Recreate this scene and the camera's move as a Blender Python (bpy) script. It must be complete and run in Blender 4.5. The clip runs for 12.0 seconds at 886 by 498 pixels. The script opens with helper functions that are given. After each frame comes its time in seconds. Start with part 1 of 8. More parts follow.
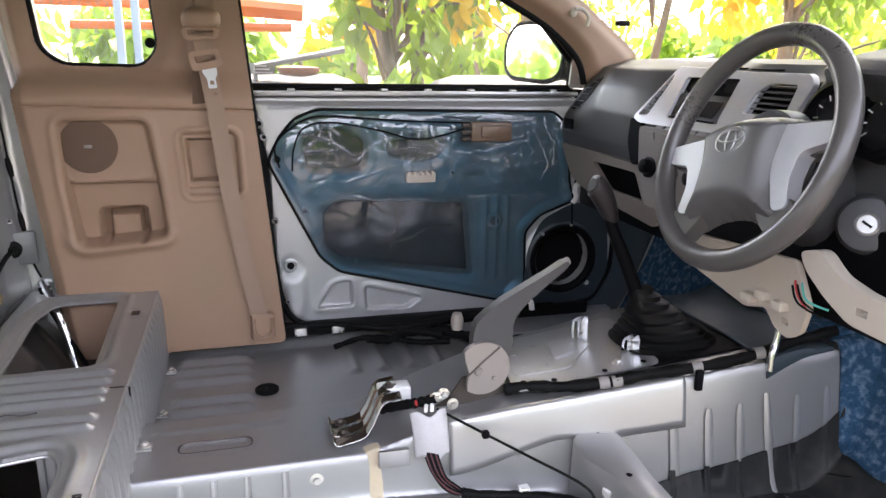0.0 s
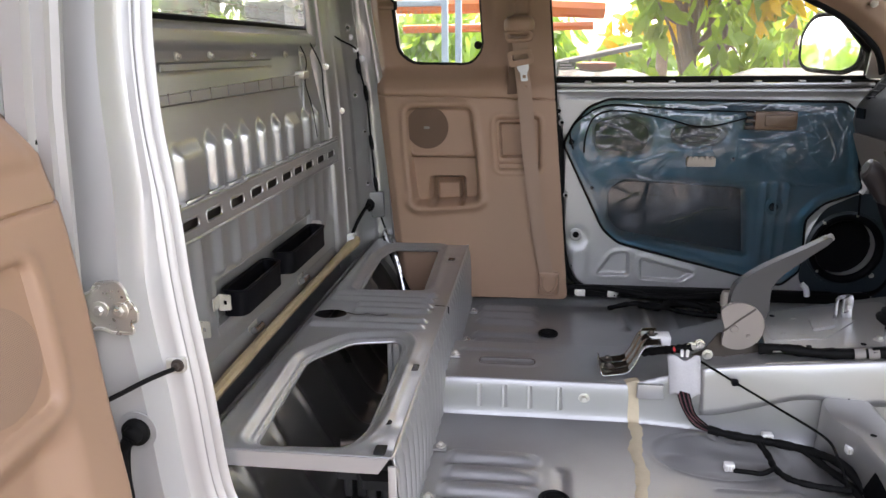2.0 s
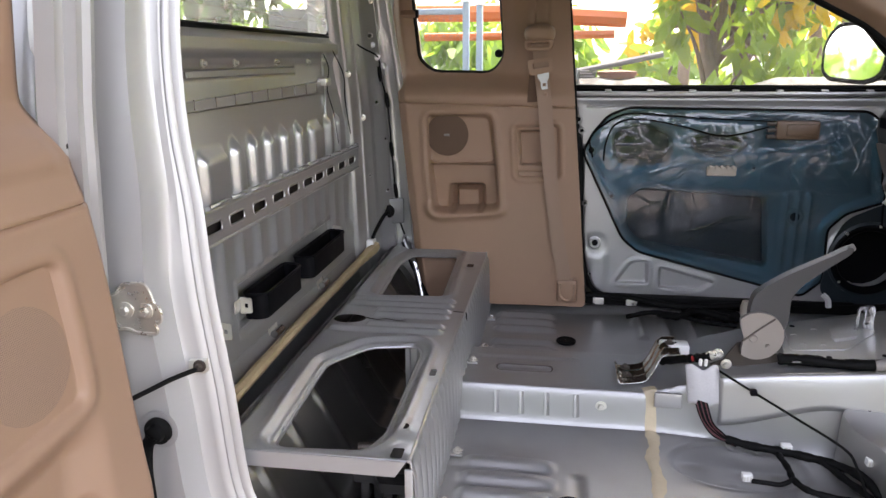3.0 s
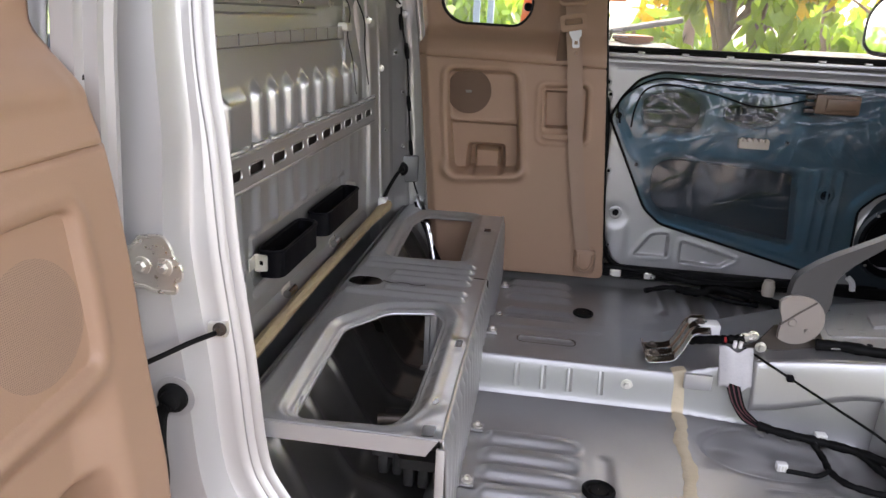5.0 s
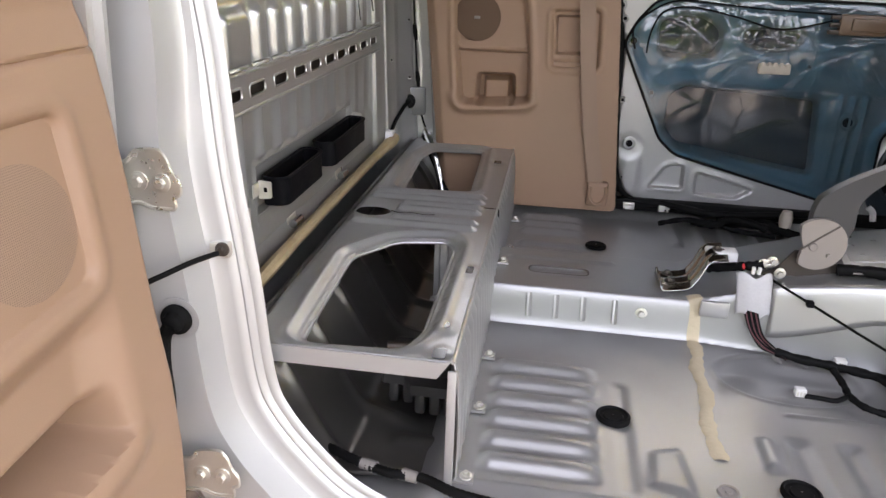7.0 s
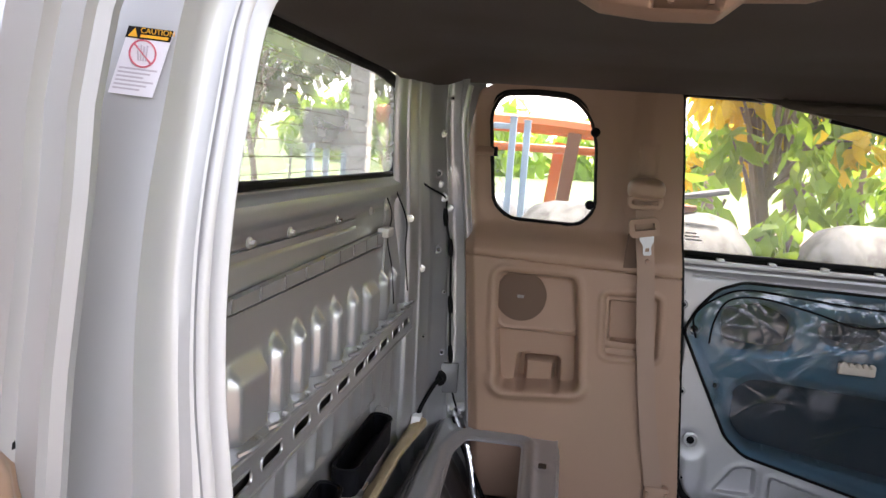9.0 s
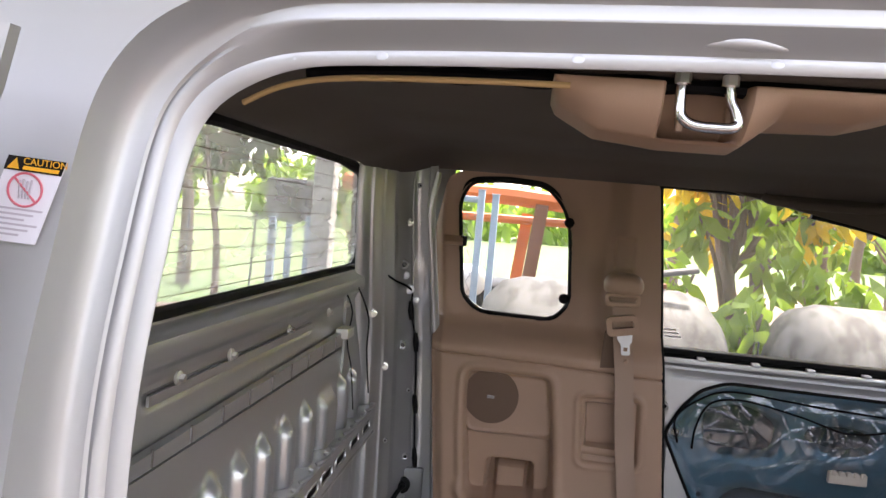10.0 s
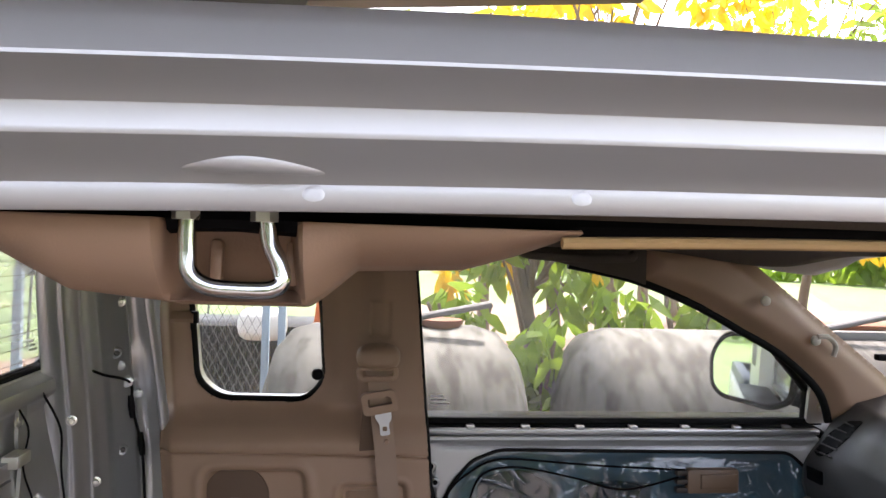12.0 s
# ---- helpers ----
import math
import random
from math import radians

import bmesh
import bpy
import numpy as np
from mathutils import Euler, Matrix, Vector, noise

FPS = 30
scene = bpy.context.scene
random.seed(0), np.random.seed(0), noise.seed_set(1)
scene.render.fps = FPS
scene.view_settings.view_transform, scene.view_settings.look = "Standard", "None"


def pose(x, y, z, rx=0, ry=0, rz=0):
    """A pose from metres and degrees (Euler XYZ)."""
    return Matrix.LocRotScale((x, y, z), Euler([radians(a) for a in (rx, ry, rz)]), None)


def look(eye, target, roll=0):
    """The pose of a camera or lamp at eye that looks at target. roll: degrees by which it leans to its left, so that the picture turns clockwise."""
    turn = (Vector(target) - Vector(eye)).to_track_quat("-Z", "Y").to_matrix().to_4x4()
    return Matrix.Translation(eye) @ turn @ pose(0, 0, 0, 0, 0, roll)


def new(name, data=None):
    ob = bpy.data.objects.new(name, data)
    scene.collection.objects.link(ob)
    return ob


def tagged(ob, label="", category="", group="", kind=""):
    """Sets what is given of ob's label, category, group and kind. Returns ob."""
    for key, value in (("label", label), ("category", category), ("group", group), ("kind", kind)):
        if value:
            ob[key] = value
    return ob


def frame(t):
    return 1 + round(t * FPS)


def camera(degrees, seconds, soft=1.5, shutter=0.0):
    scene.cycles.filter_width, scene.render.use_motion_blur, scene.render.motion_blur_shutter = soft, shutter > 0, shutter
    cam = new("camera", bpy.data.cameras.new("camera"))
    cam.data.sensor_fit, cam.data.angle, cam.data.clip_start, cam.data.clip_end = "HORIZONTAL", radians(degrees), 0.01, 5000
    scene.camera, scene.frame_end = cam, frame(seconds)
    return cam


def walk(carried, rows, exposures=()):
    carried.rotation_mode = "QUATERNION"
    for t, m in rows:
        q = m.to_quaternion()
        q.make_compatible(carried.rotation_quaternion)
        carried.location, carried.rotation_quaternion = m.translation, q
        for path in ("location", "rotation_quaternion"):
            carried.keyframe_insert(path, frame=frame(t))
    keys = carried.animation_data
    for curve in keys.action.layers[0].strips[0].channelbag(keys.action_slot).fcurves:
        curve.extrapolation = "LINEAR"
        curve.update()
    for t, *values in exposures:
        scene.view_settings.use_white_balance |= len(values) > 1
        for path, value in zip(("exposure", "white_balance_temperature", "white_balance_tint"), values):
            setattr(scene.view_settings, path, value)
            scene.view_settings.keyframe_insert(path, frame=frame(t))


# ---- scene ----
cam = camera(63.0, 12.0)

PATH = [
    (0, (-0.05, -1.375, 0.841), (0.473, 0.485, 0.324), 1.0),
    (0.5, (-0.101, -1.511, 0.871), (0.132, 0.406, 0.35), 0.7),
    (1, (-0.06, -1.623, 0.846), (-0.061, 0.307, 0.321), 0.2),
    (1.5, (-0.059, -1.678, 0.837), (-0.199, 0.244, 0.304), -0.1),
    (2, (-0.074, -1.713, 0.845), (-0.319, 0.2, 0.315), -0.5),
    (2.5, (-0.061, -1.735, 0.845), (-0.346, 0.179, 0.336), -0.7),
    (4.5, (-0.156, -1.653, 0.849), (-0.451, 0.25, 0.31), 1.8),
    (5, (-0.174, -1.642, 0.823), (-0.428, 0.244, 0.209), 2.8),
    (5.5, (-0.185, -1.637, 0.768), (-0.388, 0.221, 0.056), 3.4),
    (6, (-0.175, -1.607, 0.715), (-0.333, 0.221, -0.079), 3.7),
    (6.5, (-0.162, -1.612, 0.722), (-0.346, 0.211, -0.081), 3.1),
    (7, (-0.177, -1.617, 0.764), (-0.443, 0.219, 0.018), 2.0),
    (7.5, (-0.244, -1.558, 0.825), (-0.588, 0.304, 0.18), 1.4),
    (9.5, (-0.336, -1.236, 1.016), (-0.64, 0.733, 0.845), 5.2),
    (10, (-0.35, -1.172, 1.05), (-0.599, 0.81, 0.953), 5.0),
    (10.5, (-0.343, -1.064, 1.11), (-0.525, 0.927, 1.056), 4.5),
    (11, (-0.313, -0.995, 1.141), (-0.409, 1.002, 1.114), 3.6),
    (11.5, (-0.246, -0.974, 1.148), (-0.208, 1.025, 1.146), 2.6),
    (12, (-0.182, -0.953, 1.148), (0.053, 1.033, 1.152), 1.8),
]
walk(cam, [(t, look(eye, target, roll)) for t, eye, target, roll in PATH], [(0, 3.14, 7050, 20), (0.5, 3.36, 7100, 20), (1.5, 2.94, 7200, 19), (2.2, 2.68, 7100, 19), (4.5, 2.6, 7150, 21), (6.5, 2.8, 7450, 18), (7.6, 2.92, 7400, 19), (9, 2.72, 6900, 20), (11, 2.38, 6950, 22), (12, 2.3, 6850, 20)])

# ---- light ----
world = bpy.data.worlds.new("sky")
scene.world = world
world.use_nodes = True
wn, wl = world.node_tree.nodes, world.node_tree.links
sky = wn.new("ShaderNodeTexSky")
sky.sky_type, sky.sun_disc = "NISHITA", False
sky.sun_elevation, sky.sun_rotation = radians(62), radians(30)
sky.air_density, sky.dust_density = 1.0, 2.5
wn["Background"].inputs["Strength"].default_value = 0.15
# thin bright cloud whitens the sky
cloud = wn.new("ShaderNodeHueSaturation")
cloud.inputs["Saturation"].default_value, cloud.inputs["Value"].default_value = 0.55, 1.7
wl.new(sky.outputs[0], cloud.inputs["Color"])
wl.new(cloud.outputs[0], wn["Background"].inputs["Color"])
sun = new("sun", bpy.data.lights.new("sun", "SUN"))
sun.data.energy, sun.data.angle, sun.data.color = 3.2, radians(5), (1.0, 0.94, 0.85)
sun.matrix_world = look((2.0, 3.6, 8.0), (0, 0, 0))

# ---- materials ----


def mat(name, color, rough=0.5, metal=0.0, vary=0.12, scale=6.0, fine=90.0, bump=0.05, coat=0.0, spread=0.12, dirt=None, dirt_amount=0.0, stretch=(1, 1, 1), spec=0.5, dirt_at=(0.5, 0.72)):
    """A surface with broad blotches and a fine grain, in colour, roughness and relief."""
    m = bpy.data.materials.new(name)
    m.use_nodes = True
    n, l = m.node_tree.nodes, m.node_tree.links
    p = n["Principled BSDF"]
    co = n.new("ShaderNodeTexCoord")
    mp = n.new("ShaderNodeMapping")
    mp.inputs["Scale"].default_value = stretch
    l.new(co.outputs["Object"], mp.inputs["Vector"])
    big, small = n.new("ShaderNodeTexNoise"), n.new("ShaderNodeTexNoise")
    big.inputs["Scale"].default_value, big.inputs["Detail"].default_value = scale, 5
    small.inputs["Scale"].default_value, small.inputs["Detail"].default_value = fine, 3
    for t in (big, small):
        l.new(mp.outputs[0], t.inputs["Vector"])
    mix = n.new("ShaderNodeMix")
    mix.data_type = "RGBA"
    mix.inputs[6].default_value = (*[c * (1 - vary) for c in color], 1)
    mix.inputs[7].default_value = (*[min(1, c * (1 + vary)) for c in color], 1)
    add = n.new("ShaderNodeMath")
    add.operation = "MULTIPLY_ADD"
    add.inputs[1].default_value = 0.35
    l.new(small.outputs["Fac"], add.inputs[0])
    sub = n.new("ShaderNodeMath")
    sub.operation = "MULTIPLY"
    sub.inputs[1].default_value = 0.65
    l.new(big.outputs["Fac"], sub.inputs[0])
    l.new(sub.outputs[0], add.inputs[2])
    l.new(add.outputs[0], mix.inputs[0])
    last = mix.outputs[2]
    if dirt:
        ramp = n.new("ShaderNodeMapRange")
        ramp.inputs[1].default_value, ramp.inputs[2].default_value = dirt_at
        ramp.inputs[4].default_value = dirt_amount
        l.new(big.outputs["Fac"], ramp.inputs[0])
        over = n.new("ShaderNodeMix")
        over.data_type = "RGBA"
        over.inputs[7].default_value = (*dirt, 1)
        l.new(ramp.outputs[0], over.inputs[0])
        l.new(last, over.inputs[6])
        last = over.outputs[2]
    l.new(last, p.inputs["Base Color"])
    r = n.new("ShaderNodeMapRange")
    r.inputs[1].default_value, r.inputs[2].default_value = 0.3, 0.7
    r.inputs[3].default_value, r.inputs[4].default_value = max(0.03, rough - spread), min(1, rough + spread)
    l.new(add.outputs[0], r.inputs[0])
    l.new(r.outputs[0], p.inputs["Roughness"])
    p.inputs["Metallic"].default_value = metal
    p.inputs["Specular IOR Level"].default_value = spec
    p.inputs["Coat Weight"].default_value = coat
    p.inputs["Coat Roughness"].default_value = 0.08
    if bump:
        b = n.new("ShaderNodeBump")
        b.inputs["Strength"].default_value, b.inputs["Distance"].default_value = bump, 0.002
        l.new(small.outputs["Fac"], b.inputs["Height"])
        l.new(b.outputs[0], p.inputs["Normal"])
    return m


def clear(name, tint, gloss=0.06, rough=0.02, bump=0.0, bscale=20.0, edge=0.35, veil=0.0, ridged=False):
    """A thin clear sheet: what lies behind shows through, and it mirrors a little."""
    m = bpy.data.materials.new(name)
    m.use_nodes = True
    n, l = m.node_tree.nodes, m.node_tree.links
    n.remove(n["Principled BSDF"])
    tr, gl, mix = n.new("ShaderNodeBsdfTransparent"), n.new("ShaderNodeBsdfGlossy"), n.new("ShaderNodeMixShader")
    tr.inputs[0].default_value = (*tint, 1)
    gl.inputs["Roughness"].default_value = rough
    fr, pw, ad = n.new("ShaderNodeLayerWeight"), n.new("ShaderNodeMath"), n.new("ShaderNodeMath")
    fr.inputs["Blend"].default_value = 0.5
    pw.operation = "POWER"
    pw.inputs[1].default_value = 4.0
    l.new(fr.outputs["Facing"], pw.inputs[0])
    ad.operation, ad.use_clamp = "MULTIPLY_ADD", True
    ad.inputs[1].default_value, ad.inputs[2].default_value = edge, gloss
    l.new(pw.outputs[0], ad.inputs[0])
    l.new(ad.outputs[0], mix.inputs[0])
    l.new(tr.outputs[0], mix.inputs[1])
    l.new(gl.outputs[0], mix.inputs[2])
    l.new(mix.outputs[0], n["Material Output"].inputs["Surface"])
    # whitish veil: haze and reflections painted over the sheet, along with thin dust
    if veil:
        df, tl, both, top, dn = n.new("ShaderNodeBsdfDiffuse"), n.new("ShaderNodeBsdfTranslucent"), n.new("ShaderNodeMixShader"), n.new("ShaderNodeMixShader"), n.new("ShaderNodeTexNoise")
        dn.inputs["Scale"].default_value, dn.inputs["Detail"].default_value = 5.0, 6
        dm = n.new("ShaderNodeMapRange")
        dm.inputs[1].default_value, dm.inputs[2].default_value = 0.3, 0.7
        dm.inputs[3].default_value, dm.inputs[4].default_value = veil * 0.6, veil * 1.4
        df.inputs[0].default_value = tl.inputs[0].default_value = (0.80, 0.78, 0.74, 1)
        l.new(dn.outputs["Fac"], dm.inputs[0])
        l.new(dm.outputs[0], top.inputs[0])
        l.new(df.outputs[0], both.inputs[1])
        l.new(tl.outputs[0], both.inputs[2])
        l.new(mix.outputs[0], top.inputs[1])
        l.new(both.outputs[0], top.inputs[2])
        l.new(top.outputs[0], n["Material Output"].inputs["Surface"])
    if bump:
        t, b = n.new("ShaderNodeTexNoise"), n.new("ShaderNodeBump")
        co = n.new("ShaderNodeTexCoord")
        l.new(co.outputs["Object"], t.inputs["Vector"])
        t.inputs["Scale"].default_value, t.inputs["Detail"].default_value = bscale, 2
        t.inputs["Distortion"].default_value = 1.2
        if ridged:
            # sharp crossing creases with slack between them
            t.noise_type = "RIDGED_MULTIFRACTAL"
            t.inputs["Detail"].default_value, t.inputs["Roughness"].default_value, t.inputs["Distortion"].default_value = 3, 0.62, 0.5
        b.inputs["Strength"].default_value, b.inputs["Distance"].default_value = bump, 0.02
        l.new(t.outputs["Fac"], b.inputs["Height"])
        l.new(b.outputs[0], gl.inputs["Normal"])
        l.new(b.outputs[0], fr.inputs["Normal"])
    return m


PAINT = mat("silver_paint", (0.48, 0.475, 0.466), 0.47, 0.62, 0.03, 2.5, 60, 0.0, coat=0.25, spread=0.03, dirt=(0.48, 0.47, 0.45), dirt_amount=0.25)
INNER = mat("silver_inner_paint", (0.43, 0.426, 0.416), 0.35, 0.74, 0.04, 3, 22, 0.0, spread=0.035, dirt=(0.42, 0.405, 0.38), dirt_amount=0.35)
FLOORM = mat("bare_floor_paint", (0.35, 0.348, 0.342), 0.36, 0.70, 0.05, 3, 22, 0.0, spread=0.05, dirt=(0.26, 0.255, 0.245), dirt_amount=0.5)
WALLMET = mat("grey_wall_paint", (0.43, 0.427, 0.415), 0.31, 0.72, 0.04, 4, 22, 0.0, spread=0.03, dirt=(0.43, 0.42, 0.39), dirt_amount=0.25)
TAN = mat("tan_plastic", (0.318, 0.200, 0.132), 0.5, 0, 0.07, 3, 700, 0.12, spread=0.06, dirt=(0.27, 0.185, 0.125), dirt_amount=0.4, spec=0.4)
TANDARK = mat("tan_speaker_cloth", (0.135, 0.088, 0.062), 0.9, 0, 0.10, 9, 500, 0.3, spec=0.1)
# no holes are cut: darker dots stand for the shade inside them
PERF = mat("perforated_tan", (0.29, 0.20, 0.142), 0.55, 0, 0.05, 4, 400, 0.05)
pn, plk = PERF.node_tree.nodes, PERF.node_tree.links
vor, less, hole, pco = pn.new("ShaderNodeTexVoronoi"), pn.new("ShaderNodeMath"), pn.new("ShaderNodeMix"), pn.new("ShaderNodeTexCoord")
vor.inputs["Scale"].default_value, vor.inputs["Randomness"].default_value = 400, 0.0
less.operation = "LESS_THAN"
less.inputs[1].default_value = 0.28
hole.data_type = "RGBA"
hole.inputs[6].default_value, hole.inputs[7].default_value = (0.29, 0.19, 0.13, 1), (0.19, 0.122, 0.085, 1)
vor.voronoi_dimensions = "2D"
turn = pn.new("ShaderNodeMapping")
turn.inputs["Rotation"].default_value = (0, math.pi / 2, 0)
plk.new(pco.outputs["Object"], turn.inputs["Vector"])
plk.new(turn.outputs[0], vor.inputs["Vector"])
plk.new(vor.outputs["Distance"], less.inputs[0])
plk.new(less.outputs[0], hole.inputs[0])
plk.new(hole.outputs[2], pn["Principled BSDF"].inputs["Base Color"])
BELT = mat("tan_webbing", (0.30, 0.200, 0.140), 0.7, 0, 0.06, 8, 900, 0.3)
LINER = mat("headliner_fabric", (0.06, 0.046, 0.036), 0.9, 0, 0.06, 4, 600, 0.3)
DASH = mat("dark_grey_plastic", (0.055, 0.055, 0.055), 0.42, 0, 0.10, 5, 800, 0.2, spread=0.08, spec=0.4)
BLACK = mat("black_plastic", (0.004, 0.004, 0.005), 0.5, 0, 0.2, 8, 300, 0.1, spec=0.07)
RUBBER = mat("black_rubber", (0.005, 0.005, 0.005), 0.6, 0, 0.2, 10, 200, 0.1, spec=0.10)
SILVERP = mat("silver_plastic", (0.56, 0.565, 0.58), 0.36, 0.5, 0.03, 4, 200, 0.0, spread=0.01)
WHEELM = mat("grey_urethane", (0.072, 0.066, 0.060), 0.28, 0, 0.05, 6, 200, 0.0, spread=0.01)
PADM = mat("grey_wheel_pad", (0.088, 0.085, 0.080), 0.42, 0, 0.04, 6, 700, 0.12)
CHROME = mat("chrome", (0.58, 0.58, 0.58), 0.12, 1, 0.04, 12, 200, 0.02)
ZINC = mat("zinc_plate", (0.66, 0.64, 0.58), 0.32, 0.8, 0.06, 14, 100, 0.0)
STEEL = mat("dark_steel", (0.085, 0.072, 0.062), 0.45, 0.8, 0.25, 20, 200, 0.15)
BEIGE = mat("beige_plastic", (0.50, 0.44, 0.36), 0.5, 0, 0.05, 5, 500, 0.1)
GREYP = mat("grey_plastic", (0.22, 0.20, 0.185), 0.5, 0, 0.06, 6, 400, 0.1)
CARPET = mat("blue_carpet", (0.022, 0.062, 0.11), 0.95, 0, 0.9, 55, 190, 1.0, dirt=(0.16, 0.21, 0.26), dirt_amount=0.75, spec=0.1)
MASTIC = mat("tan_sealer", (0.50, 0.42, 0.29), 0.7, 0, 0.15, 12, 120, 0.4)
FOAM = mat("yellow_foam_strip", (0.36, 0.27, 0.15), 0.8, 0, 0.3, 25, 160, 0.5, dirt=(0.25, 0.18, 0.10), dirt_amount=0.6)
WHITEP = mat("white_plastic", (0.78, 0.77, 0.74), 0.45, 0, 0.05, 6, 200, 0.05)
DARKPAD = mat("dark_bitumen_pad", (0.015, 0.015, 0.015), 0.55, 0, 0.5, 10, 90, 0.5, dirt=(0.07, 0.068, 0.062), dirt_amount=0.45, spec=0.2)
# silver paint darkened for the shade inside the seat base
SEATSHADE = mat("shaded_silver_paint", (0.17, 0.165, 0.155), 0.30, 0.85, 0.06, 3, 8, 0.0, spread=0.05, dirt=(0.10, 0.096, 0.09), dirt_amount=0.4)
# slate colour: paint on the tunnel sheet, shade in the door cavity
SLATE = mat("slate_paint_and_shade", (0.040, 0.055, 0.066), 0.5, 0, 0.3, 5, 90, 0.1, spec=0.25)
DOORSHADE = mat("shaded_door_metal", (0.022, 0.031, 0.037), 0.38, 0.2, 0.2, 6, 90, 0.05)
PLATEM = mat("dull_grey_plate", (0.15, 0.15, 0.145), 0.5, 0.3, 0.08, 8, 60, 0.0)
RED = mat("red_plastic", (0.5, 0.03, 0.03), 0.4)
YELLOW = mat("yellow_print", (0.85, 0.42, 0.02), 0.5, 0, 0.03)
PAPER = mat("white_sticker", (0.82, 0.80, 0.84), 0.4, 0, 0.02)
PRINT = mat("grey_print", (0.55, 0.5, 0.55), 0.5, 0, 0.05)
REDPRINT = mat("red_print", (0.7, 0.15, 0.2), 0.5, 0, 0.05)
GLASS = clear("window_glass", (0.96, 0.98, 0.97), 0.012, veil=0.055)
REARGLASS = clear("hazy_rear_glass", (0.97, 0.98, 0.97), 0.02, veil=0.26)
FILM = clear("plastic_film", (0.21, 0.385, 0.475), 0.095, 0.085, 0.20, 5.0, 0.4, veil=0.05, ridged=True)
MIRROR = mat("mirror_glass", (0.92, 0.94, 0.95), 0.03, 1, 0.0, 4, 50, 0.0, spread=0.0)
DEFROST = mat("heater_line", (0.10, 0.06, 0.04), 0.5)
FRIT = mat("black_glass_border", (0.008, 0.008, 0.009), 0.2, 0, 0.05)

# ---- mesh tools ----


def mesh_ob(name, verts, faces, material, smooth=True):
    me = bpy.data.meshes.new(name)
    me.from_pydata([tuple(v) for v in verts], [], [tuple(f) for f in faces])
    me.validate()
    if smooth:
        me.polygons.foreach_set("use_smooth", [True] * len(me.polygons))
        me.set_sharp_from_angle(angle=radians(38))
    me.materials.append(material)
    return new(name, me)


def under(ob, parent, label=""):
    if parent:
        ob.parent = parent
    if label:
        tagged(ob, label)
    return ob


def part(name, bm, material, parent=None, label="", smooth=True):
    """Links a bmesh as one mesh object."""
    bmesh.ops.recalc_face_normals(bm, faces=bm.faces)
    me = bpy.data.meshes.new(name)
    bm.to_mesh(me)
    bm.free()
    if smooth:
        me.polygons.foreach_set("use_smooth", [True] * len(me.polygons))
        me.set_sharp_from_angle(angle=radians(38))
    me.materials.append(material)
    return under(new(name, me), parent, label)


def thing(name, label, category, at=(0, 0, 0), group="", kind=""):
    ob = new(name)
    ob.location = at
    ob.empty_display_size = 0.05
    return tagged(ob, label, category, group, kind)


def settle(ob):
    """Parts were built in world places: keep them there under a moved Empty."""
    for c in ob.children:
        c.matrix_parent_inverse = Matrix.Translation(ob.location).inverted()
    return ob


def box(bm, x0, x1, y0, y1, z0, z1, bevel=0.0, m=None, seg=2):
    r = bmesh.ops.create_cube(bm, size=1)
    vs = r["verts"]
    for v in vs:
        v.co = Vector((x0 + (v.co.x + 0.5) * (x1 - x0), y0 + (v.co.y + 0.5) * (y1 - y0), z0 + (v.co.z + 0.5) * (z1 - z0)))
    if bevel:
        es = list({e for v in vs for e in v.link_edges})
        out = bmesh.ops.bevel(bm, geom=es, offset=bevel, segments=seg, affect="EDGES", profile=0.5)
        vs = list({v for v in out["verts"]} | {v for v in vs if v.is_valid})
    if m is not None:
        bmesh.ops.transform(bm, matrix=m, verts=vs)
    return bm


def lathe(bm, rings, m=None, n=24, caps=True):
    """A turned body about local z from (radius, height) pairs."""
    made = []
    for r, h in rings:
        made.append([bm.verts.new((r * math.cos(2 * math.pi * i / n), r * math.sin(2 * math.pi * i / n), h)) for i in range(n)])
    for a, b in zip(made, made[1:]):
        for i in range(n):
            bm.faces.new((a[i], a[(i + 1) % n], b[(i + 1) % n], b[i]))
    if caps:
        bm.faces.new(made[0][::-1])
        bm.faces.new(made[-1])
    if m is not None:
        bmesh.ops.transform(bm, matrix=m, verts=[v for r in made for v in r])
    return bm


def curve(pts, steps=8, closed=False):
    """A smooth line through the points."""
    p = [Vector(q) for q in pts]
    n, out = len(p), []
    for i in range(n if closed else n - 1):
        a, b, c, d = (p[(i - 1) % n], p[i], p[(i + 1) % n], p[(i + 2) % n]) if closed else (p[max(i - 1, 0)], p[i], p[i + 1], p[min(i + 2, n - 1)])
        for s in range(steps):
            t = s / steps
            out.append(0.5 * (2 * b + (c - a) * t + (2 * a - 5 * b + 4 * c - d) * t * t + (3 * b - a - 3 * c + d) * t ** 3))
    if not closed:
        out.append(p[-1])
    return out


